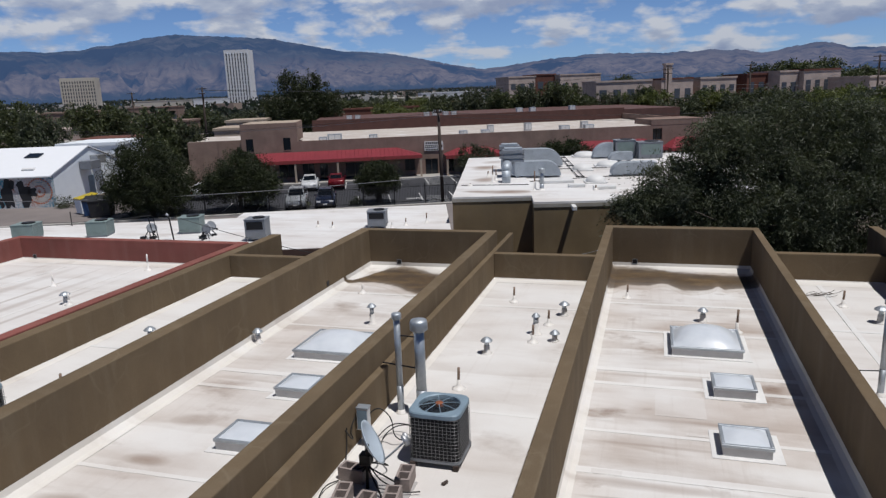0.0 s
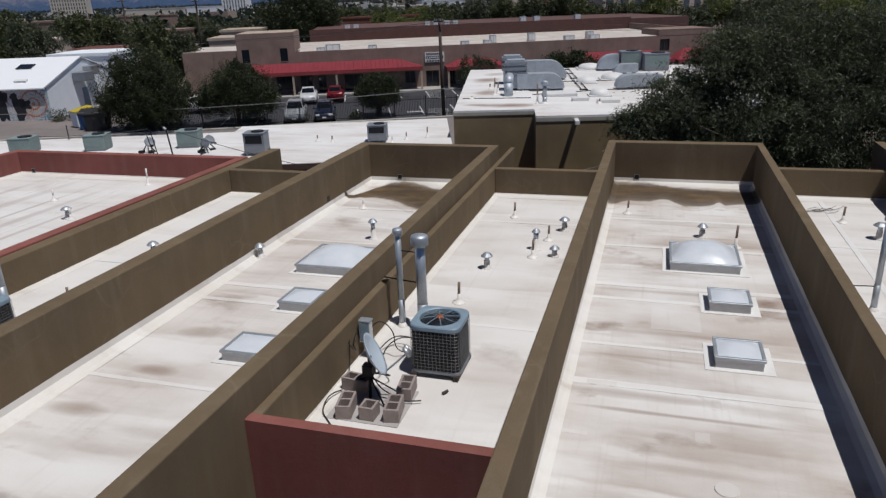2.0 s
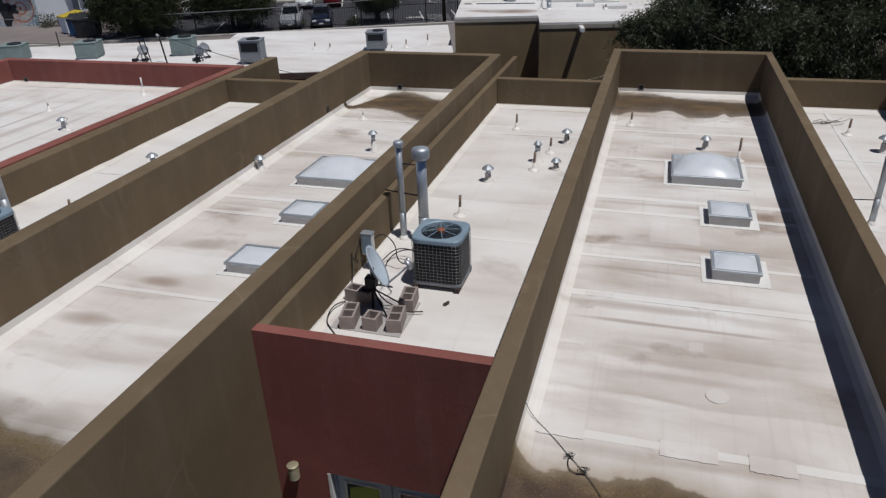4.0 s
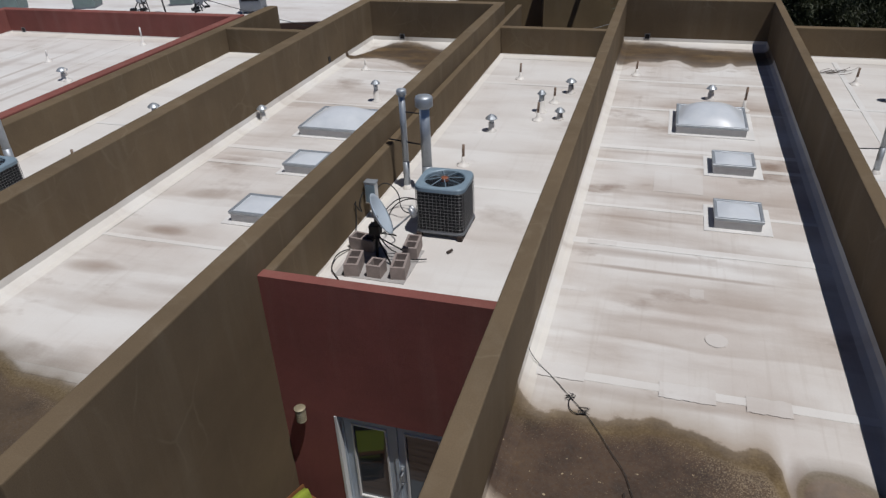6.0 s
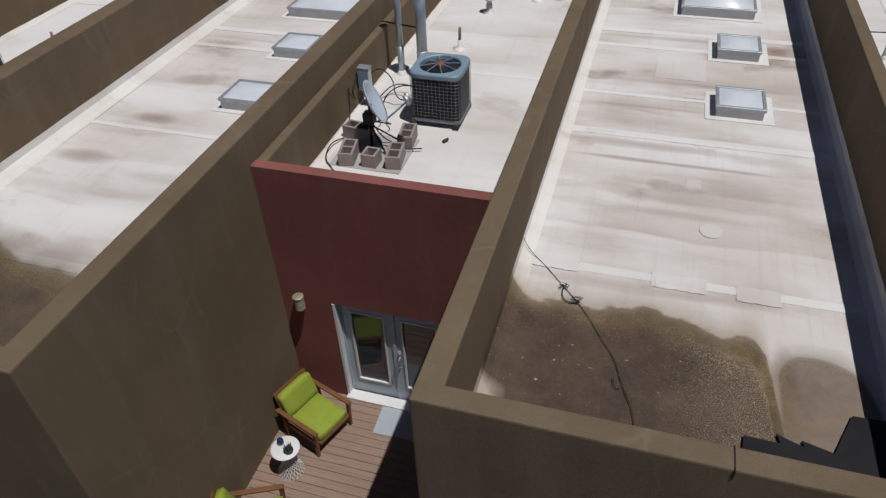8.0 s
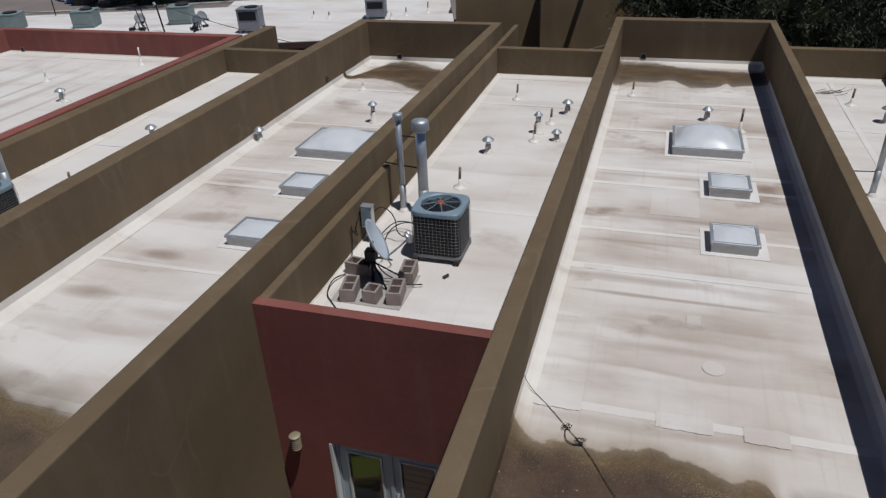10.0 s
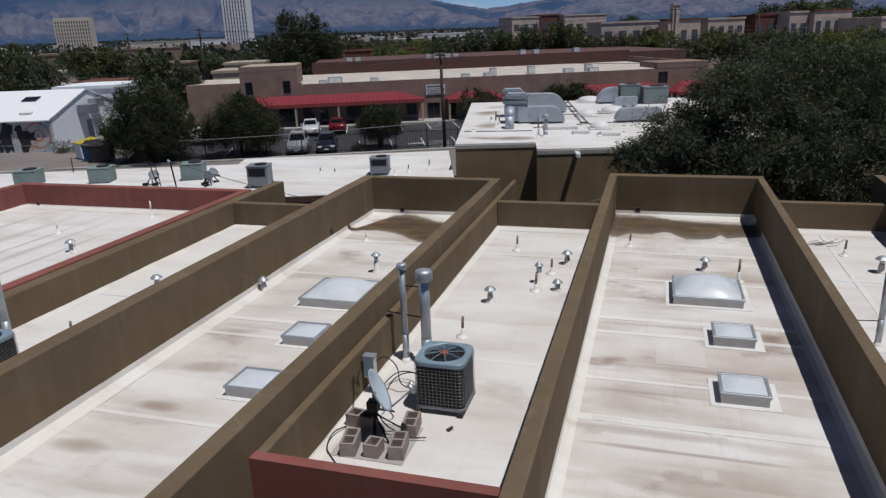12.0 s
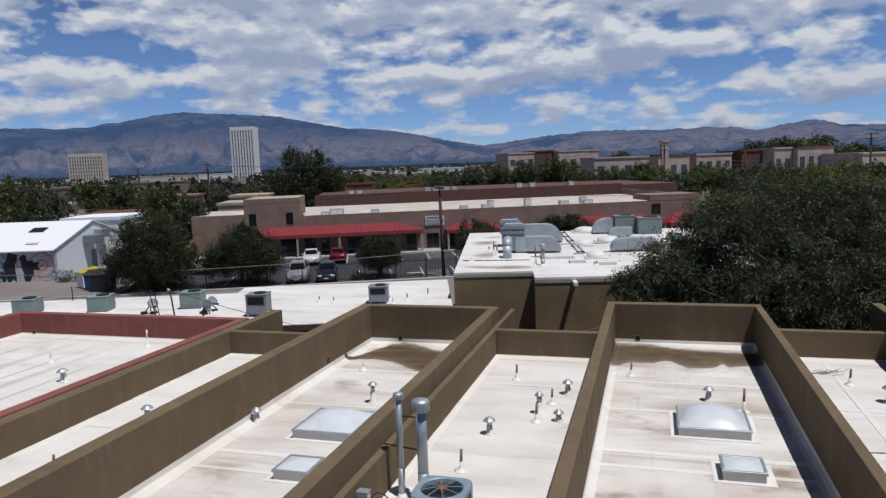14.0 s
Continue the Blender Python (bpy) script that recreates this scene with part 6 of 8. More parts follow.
for x, y, r in [(7.13, 15.6, 0.7), (6.15, 8.6, 0.5), (7.7, 9.9, 0.65), (6.2, 3.75, 0.45)]:
    p = on_flat(x, y)
    d = thing("dome_skylight", "white domed skylight on a white roof", "skylight", p, "domes on the flat roof")
    bm = bmesh.new()
    lathe(bm, [(r, 0), (r, 0.08), (r * 0.9, 0.2), (r * 0.6, 0.30), (r * 0.2, 0.34), (0.01, 0.345)], seg=20)
    part("dome", bm, WHITEPAINT, d, "", True)
    part("curb", cuboid(-r * 1.08, r * 1.08, -r * 1.08, r * 1.08, 0, 0.06), WHITEPAINT, d)
for x, y, w, d in [(5.23, 2.46, 0.35, 0.22), (6.3, 1.7, 0.45, 0.25), (4.5, 4.3, 0.75, 0.6)]:
    ob = part("roof_hatch", cuboid(-w, w, -d, d, 0, 0.13, 0.02), WHITEPAINT)
    ob.matrix_world = on_flat(x, y)
    tagged(ob, "small flat white roof hatch", "hatch", "hatches on the flat roof")
lad = thing("pipe_run", "dark twin pipes with cross ties along a white roof", "pipe", on_flat(5.75, 10.8))
for s in (-0.13, 0.13):
    bm = bmesh.new()
    tube(bm, (s, -5.4, 0.06), (s, 5.6, 0.06), 0.022, seg=6)
    part("pipe", bm, BLACK, lad)
for k in range(5):
    part("tie", cuboid(-0.2, 0.2, -5 + 2.4 * k, -4.9 + 2.4 * k, 0, 0.05), BLACK, lad)
for pts in [[(0.2, 3.5, 0.05), (2.0, 3.3, 0.05), (3.2, 3.2, 0.05)], [(3.3, 4.2, 0.05), (6.5, 5.3, 0.05), (9.5, 5.4, 0.05)], [(3.6, 9.0, 0.04), (7.5, 9.1, 0.04)]]:
    bm = bmesh.new()
    for p, q in zip(pts, pts[1:]):
        tube(bm, p, q, 0.02, seg=6)
    ob = part("gas_pipe", bm, BLACK)
    ob.matrix_world = BX @ pose(0, 0, 0.965)
    tagged(ob, "thin dark gas pipe along a white roof", "pipe", "pipes on the flat roof")
for x, y, h in [(1.6, 4.6, 0.75), (1.75, 5.2, 0.5), (1.35, 6.8, 0.25), (3.4, 1.9, 0.8), (5.9, 1.4, 0.2), (0.6, 3.4, 0.12)]:
    p = on_flat(x, y, 1.0 if x < 3.2 else 0.955)
    stub_pipe(p.translation.x, p.translation.y, p.translation.z, h, 0.03)

# ---- the shop row across the street ----
shops = thing("shopping_row", "long tan stucco shop building with red metal awnings", "building", MALL)
TOP = 0.52
openings = [(-16.4, -14.5, -3.3, -1.9), (-13.9, -12.65, -3.2, -1.9), (-12.05, -11.2, -3.78, -2.0), (-9.3, -7.3, -3.78, -2.0), (-6.4, -5.0, -3.3, -1.95), (-2.85, -1.75, -3.2, -1.95), (-0.6, 0.8, -3.78, -2.0), (1.9, 2.6, -3.5, -2.1),
            (4.0, 6.5, -3.4, -2.0), (10.0, 12.0, -3.4, -1.9), (14, 16, -3.4, -1.9), (18.0, 21.0, -3.5, -2.0), (25.3, 26.4, -1.1, 0.16), (28, 30, -3.4, -2.0)]
cuts = sorted(openings)
edges = [-20.1]
lo = GROUND
for a, b, z0, z1 in cuts:
    part("pier", cuboid(edges[-1], a, 0, 0.3, lo, TOP), TAN, shops)
    if z0 > lo + 0.05:
        part("parapet", cuboid(a, b, 0, 0.3, lo, z0), TAN, shops)
    if TOP - z1 > 0.05:
        part("lintel", cuboid(a, b, 0, 0.3, z1, TOP), TAN, shops)
    edges.append(b)
part("pier", cuboid(edges[-1], 31.2, 0, 0.3, lo, TOP), TAN, shops, "tan stucco front wall")
for a, b, z0, z1 in cuts:
    w = part("window", cuboid(a, b, 0.16, 0.2, z0, z1), GLASSDARK, shops, "dark shop window")
    bm = bmesh.new()
    t = 0.06
    for q in ((a, b, z0, z0 + t), (a, b, z1 - t, z1), (a, a + t, z0 + t, z1 - t), (b - t, b, z0 + t, z1 - t), ((a + b) / 2 - 0.03, (a + b) / 2 + 0.03, z0 + t, z1 - t)):
        block(bm, q[0], q[1], 0.10, 0.17, q[2], q[3])
    part("frame", bm, plain("dark_bronze_frame", (0.05, 0.04, 0.035), 0.5) if "dark_bronze_frame" not in bpy.data.materials else bpy.data.materials["dark_bronze_frame"], w)
part("wall", cuboid(-20.1, -14.2, 0.02, 7.5, TOP, 2.5), TAN, shops, "raised tan stucco block")
part("roof", cuboid(-20.0, -14.3, 0.15, 7.4, 2.5, 2.53), PALE, shops)
for a, b in ((-19.6, -18.85), (-15.7, -14.95)):
    w = part("window", cuboid(a, b, -0.02, 0.018, -0.35, 0.95), GLASSDARK, shops, "small dark upper window")
    part("frame", cuboid(a - 0.05, b + 0.05, -0.03, 0.019, -0.42, -0.35), TAN, w)
part("wall", cuboid(25.1, 31.2, -0.02, 5, TOP, 1.16), TAN, shops, "raised tan stucco end")
part("wall", cuboid(-26.2, -20.1, 2.5, 12, lo, 0.75), TAN, shops, "lower tan stucco wing")
part("wall", cuboid(-14.2, 31.2, 24.6, 25, lo, 1.8), plain("dark_maroon_wall", (0.095, 0.042, 0.034), 0.9), shops, "dark red brown rear wall")
part("wall", cuboid(30.9, 31.2, 5, 24.6, lo, 1.0), TAN, shops)
SHOPROOF = membrane("shop_roof", base=(0.62, 0.56, 0.50), streak=0.8)
part("roof", cuboid(-20.1, 30.9, 0.3, 24.6, 0.0, 0.22), SHOPROOF, shops, "pale gravelly flat roof")
part("roof", cuboid(-26.1, -20.2, 2.6, 11.9, 0.75, 0.78), SHOPROOF, shops)
part("roof", cuboid(-14.2, 40, 25, 52, lo, 1.55), plain("dark_red_roof_block", (0.12, 0.06, 0.052), 0.9), shops, "dark red rear part")


def awning(x0, x1, hip0, hip1, z_top=-0.62, z_eave=-1.66, out=2.6):
    w = thing("awning", "sloping red metal awning over the shop fronts", "awning", MALL, "red awnings")
    bm = bmesh.new()
    a = [bm.verts.new(p) for p in ((x0, -out, z_eave), (x1, -out, z_eave), (x1 - hip1, -0.01, z_top), (x0 + hip0, -0.01, z_top), (x0, -0.01, z_eave), (x1, -0.01, z_eave))]
    bm.faces.new((a[0], a[1], a[2], a[3]))
    bm.faces.new((a[1], a[5], a[2]))
    bm.faces.new((a[0], a[3], a[4]))
    bm.faces.new((a[0], a[4], a[5], a[1]))
    bm.faces.new((a[2], a[5], a[4], a[3]))
    part("roof", bm, ROOFTILE, w)
    part("fascia", cuboid(x0 - 0.02, x1 + 0.02, -out - 0.06, -out, z_eave - 0.32, z_eave + 0.03), plain("red_fascia", (0.30, 0.045, 0.045), 0.6) if "red_fascia" not in bpy.data.materials else bpy.data.materials["red_fascia"], w, "dark red fascia board")
    n = int((x1 - x0) / 0.45)
    for k in range(n):
        x = x0 + (k + 0.5) * (x1 - x0) / n
        f = 1.0
        if x < x0 + hip0:
            f = max(0.08, (x - x0) / hip0)
        if x > x1 - hip1:
            f = max(0.08, (x1 - x) / hip1)
        bm = bmesh.new()
        tube(bm, (x, -out, z_eave + 0.02), (x, -out + (out - 0.01) * f, z_eave + (z_top - z_eave) * f + 0.02), 0.035, seg=5)
        part("rib", bm, ROOFTILE, w)
    k = x0 + 0.15
    while k < x1:
        part("post", cuboid(k - 0.10, k + 0.10, -out - 0.02, -out + 0.18, GROUND, z_eave - 0.1), PALE, w, "pale stucco post")
        k += (x1 - x0 - 0.3) / max(1, round((x1 - x0) / 4.2)) - 1e-4


awning(-19.0, -1.1, 0.3, 2.6, -0.62, -1.36, 2.2)
awning(1.4, 8.0, 1.6, 1.8, -0.95, -1.55)
awning(16.0, 26.0, 0.5, 1.8, -0.9, -1.75)
awning(26.4, 31.0, 1.6, 1.0, -0.9, -1.9)
walkway = part("pavement", cuboid(-26, 31, -2.9, 0, GROUND, GROUND + 0.14), CONCRETE)
walkway.matrix_world = MALL
tagged(walkway, "pale concrete walkway before the shops", "pavement", kind="structure")

sign = thing("shop_sign", "white rectangular shop sign with dark bands", "sign", MALL)
part("panel", cuboid(-0.65, 1.42, -0.10, -0.012, -1.14, -0.12, 0.01), WHITEPAINT, sign)
INK = plain("sign_ink", (0.02, 0.02, 0.03), 0.5, bump=0)
part("band", cuboid(-0.55, 1.32, -0.112, -0.10, -0.80, -0.52), INK, sign, "black band")
for row, n, hgt in ((-0.18, 8, 0.22), (-0.92, 6, 0.16)):
    for k in range(n):
        a = -0.5 + 1.75 * k / n
        part("bar", cuboid(a, a + 1.75 / n * 0.7, -0.111, -0.10, row - hgt, row), INK, sign)
for k in range(8):
    a = -0.48 + 1.7 * k / 8
    part("bar", cuboid(a, a + 0.14, -0.116, -0.112, -0.74, -0.58), WHITEPAINT, sign)

for x, y, w, h in [(-11.6, 2.0, 0.9, 0.55), (-10.4, 4.2, 1.6, 0.7), (-6.1, 1.6, 0.9, 0.6), (3.9, 1.6, 0.9, 0.6), (6.4, 1.6, 0.9, 0.6), (7.6, 5.0, 0.7, 0.9), (12.3, 6.0, 0.8, 0.9), (15.9, 3.0, 1.1, 0.6), (18.8, 3.0, 1.1, 0.6), (19.2, 6.0, 0.8, 0.8), (-9.0, 26.5, 0.8, 0.7), (-7.8, 26.5, 0.8, 0.7),
                   (2.2, 27, 0.8, 0.7), (3.4, 27, 0.8, 0.7), (5.0, 27, 0.8, 0.7), (6.2, 27, 0.8, 0.7), (16, 27, 0.9, 0.8), (18, 27, 0.9, 0.8), (24, 27, 0.9, 0.8)]:
    u = thing("roof_unit", "small metal air conditioner on the shop roof", "air conditioner", MALL @ pose(x, y, 0.22 if y < 25 else 1.55), "units on the shop roof")
    part("body", cuboid(-w / 2, w / 2, -0.4, 0.4, 0, h, 0.02), STEEL if w > 0.85 else ALU, u)
    part("louvre", cuboid(-w * 0.4, -0.03, -0.415, -0.395, h * 0.15, h * 0.85), WHITEPAINT, u, "pale louvred panel")
    part("louvre", cuboid(0.03, w * 0.4, -0.415, -0.395, h * 0.15, h * 0.85), WHITEPAINT, u, "pale louvred panel")

# ---- car park: lines, fence, cars ----
LINE = plain("worn_white_line", (0.55, 0.55, 0.54), 0.8, vary=0.2, big=3)
lot = bpy.data.objects["pavement"]
for row, xs in ((-5.6, [-17.5 + 2.75 * k for k in range(16)]), (-16.2, [-19.0 + 2.75 * k for k in range(15)])):
    stripe = data_of(cuboid(-0.055, 0.055, -2.5, 2.5, 0, 0.006), "stripe", LINE)
    for x in xs:
        piece("stripe", stripe, lot, (x, row, GROUND + 0.031))
stripe = data_of(cuboid(-0.9, 0.9, -0.05, 0.05, 0, 0.006), "stripe", LINE)
for k in range(7):
    piece("stripe", stripe, lot, (-0.1 - 0.05 * k, -3.4 - 0.9 * k, GROUND + 0.039))
    piece("stripe", stripe, lot, (-1.1 - 0.04 * k, -16.0 - 0.68 * k, GROUND + 0.039))
for k in range(7):
    piece("stripe", data_of(cuboid(-0.065, 0.065, -0.35, 0.35, 0, 0.006), "stripe", LINE), lot, (-3.75 + 0.19 * k, -16.9, GROUND + 0.039))
kerb = part("kerb", cuboid(-45, 60, -21.0, -20.56, GROUND, GROUND + 0.15, 0.02), CONCRETE)
kerb.matrix_world = MALL
tagged(kerb, "pale concrete kerb along the car park", "kerb", kind="structure")

fence = thing("fence", "black metal picket fence along the car park", "fence", MALL @ pose(0, -20.3, GROUND + 0.15))
post = data_of(cuboid(-0.04, 0.04, -0.04, 0.04, -0.15, 1.65), "post", BLACK)
for k in range(11):
    piece("post", post, fence, (-25 + 2.5 * k, 0, 0))
for z in (0.15, 1.35):
    part("rail", cuboid(-25, 0, -0.02, 0.02, z, z + 0.04), BLACK, fence)
picket = data_of(cuboid(-0.011, 0.011, -0.011, 0.011, 0.05, 1.6), "picket", BLACK)
for k in range(192):
    if k % 19:
        piece("picket", picket, fence, (-25 + 0.13 * k, 0, 0))

TYRE = plain("tyre_rubber", (0.02, 0.02, 0.02), 0.9, bump=0)
RIM = plain("alloy_rim", (0.45, 0.45, 0.46), 0.35, 0.8, bump=0)
LAMPGLASS = plain("headlight", (0.7, 0.72, 0.74), 0.2, vary=0.05, bump=0)
TAIL = plain("tail_light", (0.35, 0.02, 0.02), 0.3, vary=0.1, bump=0)
BLACKTRIM = plain("black_plastic", (0.02, 0.02, 0.022), 0.6, bump=0)


def loft(bm, rows):
    """Skins rows of equal length of points, closing the ends."""
    rings = [[bm.verts.new(p) for p in r] for r in rows]
    k = len(rings[0])
    for p, q in zip(rings, rings[1:]):
        for i in range(k):
            bm.faces.new((p[i], p[(i + 1) % k], q[(i + 1) % k], q[i]))
    bm.faces.new(rings[0][::-1])
    bm.faces.new(rings[-1])


def car(at, colour, label, tall=0.0, length=4.5, width=1.78):
    """Nose towards -y."""
    c = thing("car", label, "car", at, "parked cars")
    key = "car_paint_%d" % (int(colour[0] * 999) + int(colour[2] * 999) * 1000)
    paint = bpy.data.materials[key] if key in bpy.data.materials else plain(key, colour, 0.28, 0.15, vary=0.06, bump=0)
    L, W = length / 2, width / 2
    bm = bmesh.new()
    rows = []
    for y, w, z0, z1 in ((-L, 0.78, 0.35, 0.66), (-L + 0.15, 0.92, 0.24, 0.78), (-L * 0.5, 1.0, 0.2, 0.93 + tall * 0.3), (0, 1.0, 0.2, 0.96 + tall * 0.3), (L * 0.6, 1.0, 0.2, 0.98 + tall * 0.3), (L - 0.12, 0.95, 0.26, 0.95 + tall * 0.3), (L, 0.84, 0.36, 0.85 + tall * 0.3)):
        w *= W
        rows.append([(-w, y, z0), (w, y, z0), (w, y, (z0 + z1) / 2), (w * 0.95, y, z1 - 0.05), (w * 0.85, y, z1), (-w * 0.85, y, z1), (-w * 0.95, y, z1 - 0.05), (-w, y, (z0 + z1) / 2)])
    loft(bm, rows)
    part("body", bm, paint, c, "", True)
    H = 1.42 + tall
    base = 0.95 + tall * 0.3
    bm = bmesh.new()
    back = L * (0.93 if tall > 0.15 else 0.78)
    prof = [(-L * 0.42, base, 0.84), (-L * 0.12, H, 0.66), (L * 0.45, H, 0.66), (back, base, 0.82)]
    rows = [[(s * W * w, y, z) for (y, z, w) in prof] for s in (-1, 1)]
    loft(bm, rows)
    part("cabin", bm, paint, c)
    def pane(name, pts):
        b = bmesh.new()
        b.faces.new([b.verts.new(p) for p in pts])
        bmesh.ops.solidify(b, geom=list(b.faces), thickness=0.012)
        part(name, b, GLASSDARK, c, "dark glass")
    e = 0.012
    def mix(p, q, k):
        return p + (q - p) * k
    y0, y1, z0, z1 = -L * 0.42, -L * 0.12, base, H
    pane("windscreen", [(s * W * mix(0.84, 0.66, k) * 0.90, mix(y0, y1, k) - 0.02, mix(z0, z1, k) + 0.02) for s, k in ((-1, 0.10), (1, 0.10), (1, 0.92), (-1, 0.92))])
    y0, y1 = back, L * 0.45
    pane("rear_window", [(s * W * mix(0.82, 0.66, k) * 0.90, mix(y0, y1, k) + 0.02, mix(z0, z1, k) + 0.01) for s, k in ((-1, 0.25), (1, 0.25), (1, 0.9), (-1, 0.9))])
    for s in (-1, 1):
        for f0, f1 in ((0.06, 0.47), (0.53, 0.95)):
            lo0, lo1 = mix(-L * 0.34, back * 0.93, f0), mix(-L * 0.34, back * 0.93, f1)
            hi0, hi1 = mix(-L * 0.10, L * 0.43, f0), mix(-L * 0.10, L * 0.43, f1)
            pane("side_window", [(s * (W * 0.815 + e), lo0, base + 0.08), (s * (W * 0.815 + e), lo1, base + 0.08), (s * (W * 0.675 + e), hi1, H - 0.06), (s * (W * 0.675 + e), hi0, H - 0.06)])
        for y in (-L * 0.62, L * 0.62):
            bm = bmesh.new()
            tube(bm, (s * (W - 0.2), y, 0.32), (s * (W + 0.005), y, 0.32), 0.32, 0.32, 18)
            wh = part("wheel", bm, TYRE, c, "black tyre")
            bm = bmesh.new()
            tube(bm, (s * (W - 0.02), y, 0.32), (s * (W + 0.012), y, 0.32), 0.20, 0.18, 14)
            part("rim", bm, RIM, wh, "alloy rim")
        part("headlight", cuboid(s * W * 0.62 - 0.16, s * W * 0.62 + 0.16, -L - 0.02, -L + 0.16, 0.58, 0.72, 0.02), LAMPGLASS, c, "clear headlight")
        part("tail_light", cuboid(s * W * 0.72 - 0.12, s * W * 0.72 + 0.12, L - 0.08, L + 0.015, 0.70, 0.86, 0.02), TAIL, c, "red tail light")
        part("mirror", cuboid(s * (W + 0.02) - 0.07, s * (W + 0.02) + 0.07, -L * 0.36, -L * 0.30, base, base + 0.13, 0.02), paint, c)
    part("bumper", cuboid(-W * 0.7, W * 0.7, -L - 0.03, -L + 0.1, 0.28, 0.46, 0.02), BLACKTRIM, c, "dark grille and bumper")
    part("number_plate", cuboid(-0.16, 0.16, -L - 0.045, -L - 0.03, 0.40, 0.50), WHITEPAINT, c, "blank plate")
    return c


def parked(x, y, turn, *rest, **more):
    return car(MALL @ pose(x, y, GROUND + 0.032, 0, 0, turn), *rest, **more)


parked(-12.7, -6.9, 2, (0.72, 0.73, 0.74), "white sedan parked before the shops", tall=-0.06, length=4.3, width=1.66)
parked(-10.1, -6.8, 180, (0.16, 0.010, 0.016), "dark red hatchback parked before the shops", tall=0.0, length=4.0, width=1.62)
parked(-13.0, -18.0, 0, (0.34, 0.36, 0.38), "silver grey minivan parked behind a fence", tall=0.2, length=4.4, width=1.68)
parked(-10.6, -18.3, 0, (0.018, 0.025, 0.05), "dark blue car parked behind a fence", tall=0.02, length=4.2, width=1.66)
parked(-16.6, -16.0, 4, (0.30, 0.33, 0.38), "grey blue car half hidden by a tree", tall=0.25)
parked(-22.4, -9.2, 180, (0.6, 0.62, 0.64), "white car parked beyond a tree")

# ---- pole, wires ----


def pole(x, y, top, label, r=0.13, lean=(0, 0), arms=((0.3, 0.9),), base=GROUND):
    p = thing("utility_pole", label, "utility pole", pose(x, y, base), "utility poles")
    bm = bmesh.new()
    tube(bm, (0, 0, -0.1), (lean[0], lean[1], top - base), r, r * 0.72, 10)
    part("post", bm, WOOD, p, "", True)
    for drop, half in arms:
        z = top - base - drop
        part("crossarm", cuboid(lean[0] - half, lean[0] + half, lean[1] - r - 0.1, lean[1] - r, z, z + 0.11), WOOD, p)
        for s in (-0.9, -0.45, 0.45, 0.9):
            bm = bmesh.new()
            tube(bm, (lean[0] + s * half, lean[1] - r - 0.05, z + 0.11), (lean[0] + s * half, lean[1] - r - 0.05, z + 0.25), 0.04, 0.03, 6)
            part("insulator", bm, ALU, p)


pole(-16.5, 54.9, 3.75, "dark leaning wooden utility pole by the car park", 0.16, (-0.2, 0.3), ((0.25, 0.35),))
pole(-66.3, 95, 7.1, "wooden utility pole with a transformer", 0.18, (0.1, 0), ((0.3, 0.9), (1.0, 0.6)))
pole(2.2, 140, 7.8, "wooden utility pole among trees", 0.2, (0, 0), ((0.3, 1.0), (1.1, 0.8)))
pole(16.3, 140, 7.8, "wooden utility pole among trees", 0.2, (0, 0), ((0.3, 1.0),))
pole(-100, 120, 7.2, "distant wooden utility pole", 0.2, (0, 0), ((0.3, 1.0),))
pole(34, 130, 8.2, "distant wooden utility pole", 0.2, (0, 0), ((0.3, 1.0), (1.0, 1.0)))
CABLE = plain("pale_cable", (0.32, 0.32, 0.33), 0.6, bump=0)
DARKCABLE = plain("dark_line", (0.05, 0.05, 0.05), 0.6, bump=0)


def wire(a, b, sag, r=0.02, material=None):
    bm = bmesh.new()
    a, b = Vector(a), Vector(b)
    pts = []
    for k in range(15):
        u = k / 14
        p = a.lerp(b, u)
        p.z -= sag * 4 * u * (1 - u)
        pts.append(p)
    strand(bm, pts, r, 5)
    tagged(part("overhead_wire", bm, material or DARKCABLE), "thin overhead wire between poles", "wire", "overhead wires")


wire((-56, 46, -2.6), (-13.5, 46, -0.45), 0.45, 0.022, CABLE)
wire((-13.5, 46, -0.45), (-9.6, 40.0, 0.95), 0.3, 0.022, CABLE)
wire((-101, 90, 1.7), (-16.9, 55.2, 3.3), 1.2, 0.018, CABLE)
wire((-101, 90, 2.6), (-16.9, 55.2, 3.5), 1.5, 0.018)
wire((-16.9, 55.2, 3.5), (30, 62, 3.9), 0.9, 0.018)
wire((-16.9, 55.2, 3.2), (30, 62, 3.3), 0.9, 0.018)
wire((-66.3, 95, 6.7), (2.2, 140, 7.4), 1.4, 0.02)
wire((-66.9, 95, 6.7), (1.2, 140, 7.4), 1.5, 0.02)
wire((2.2, 140, 6.6), (34, 130, 7.0), 2.6, 0.02, CABLE)
wire((2.2, 140, 5.0), (34, 130, 5.2), 1.5, 0.02, CABLE)
wire((-11.0, 21.2, -0.05), (-17.9, 23.3, 0.7), 0.08, 0.012)
wire((-19.4, 23.5, 0.75), (-26, 23.9, 0.25), 0.1, 0.012)
wire((-2.0, 19.75, 0.5), (-1.2, 20.4, 0.62), 0.02, 0.006, CABLE)

# ---- painted hall with the white roof ----


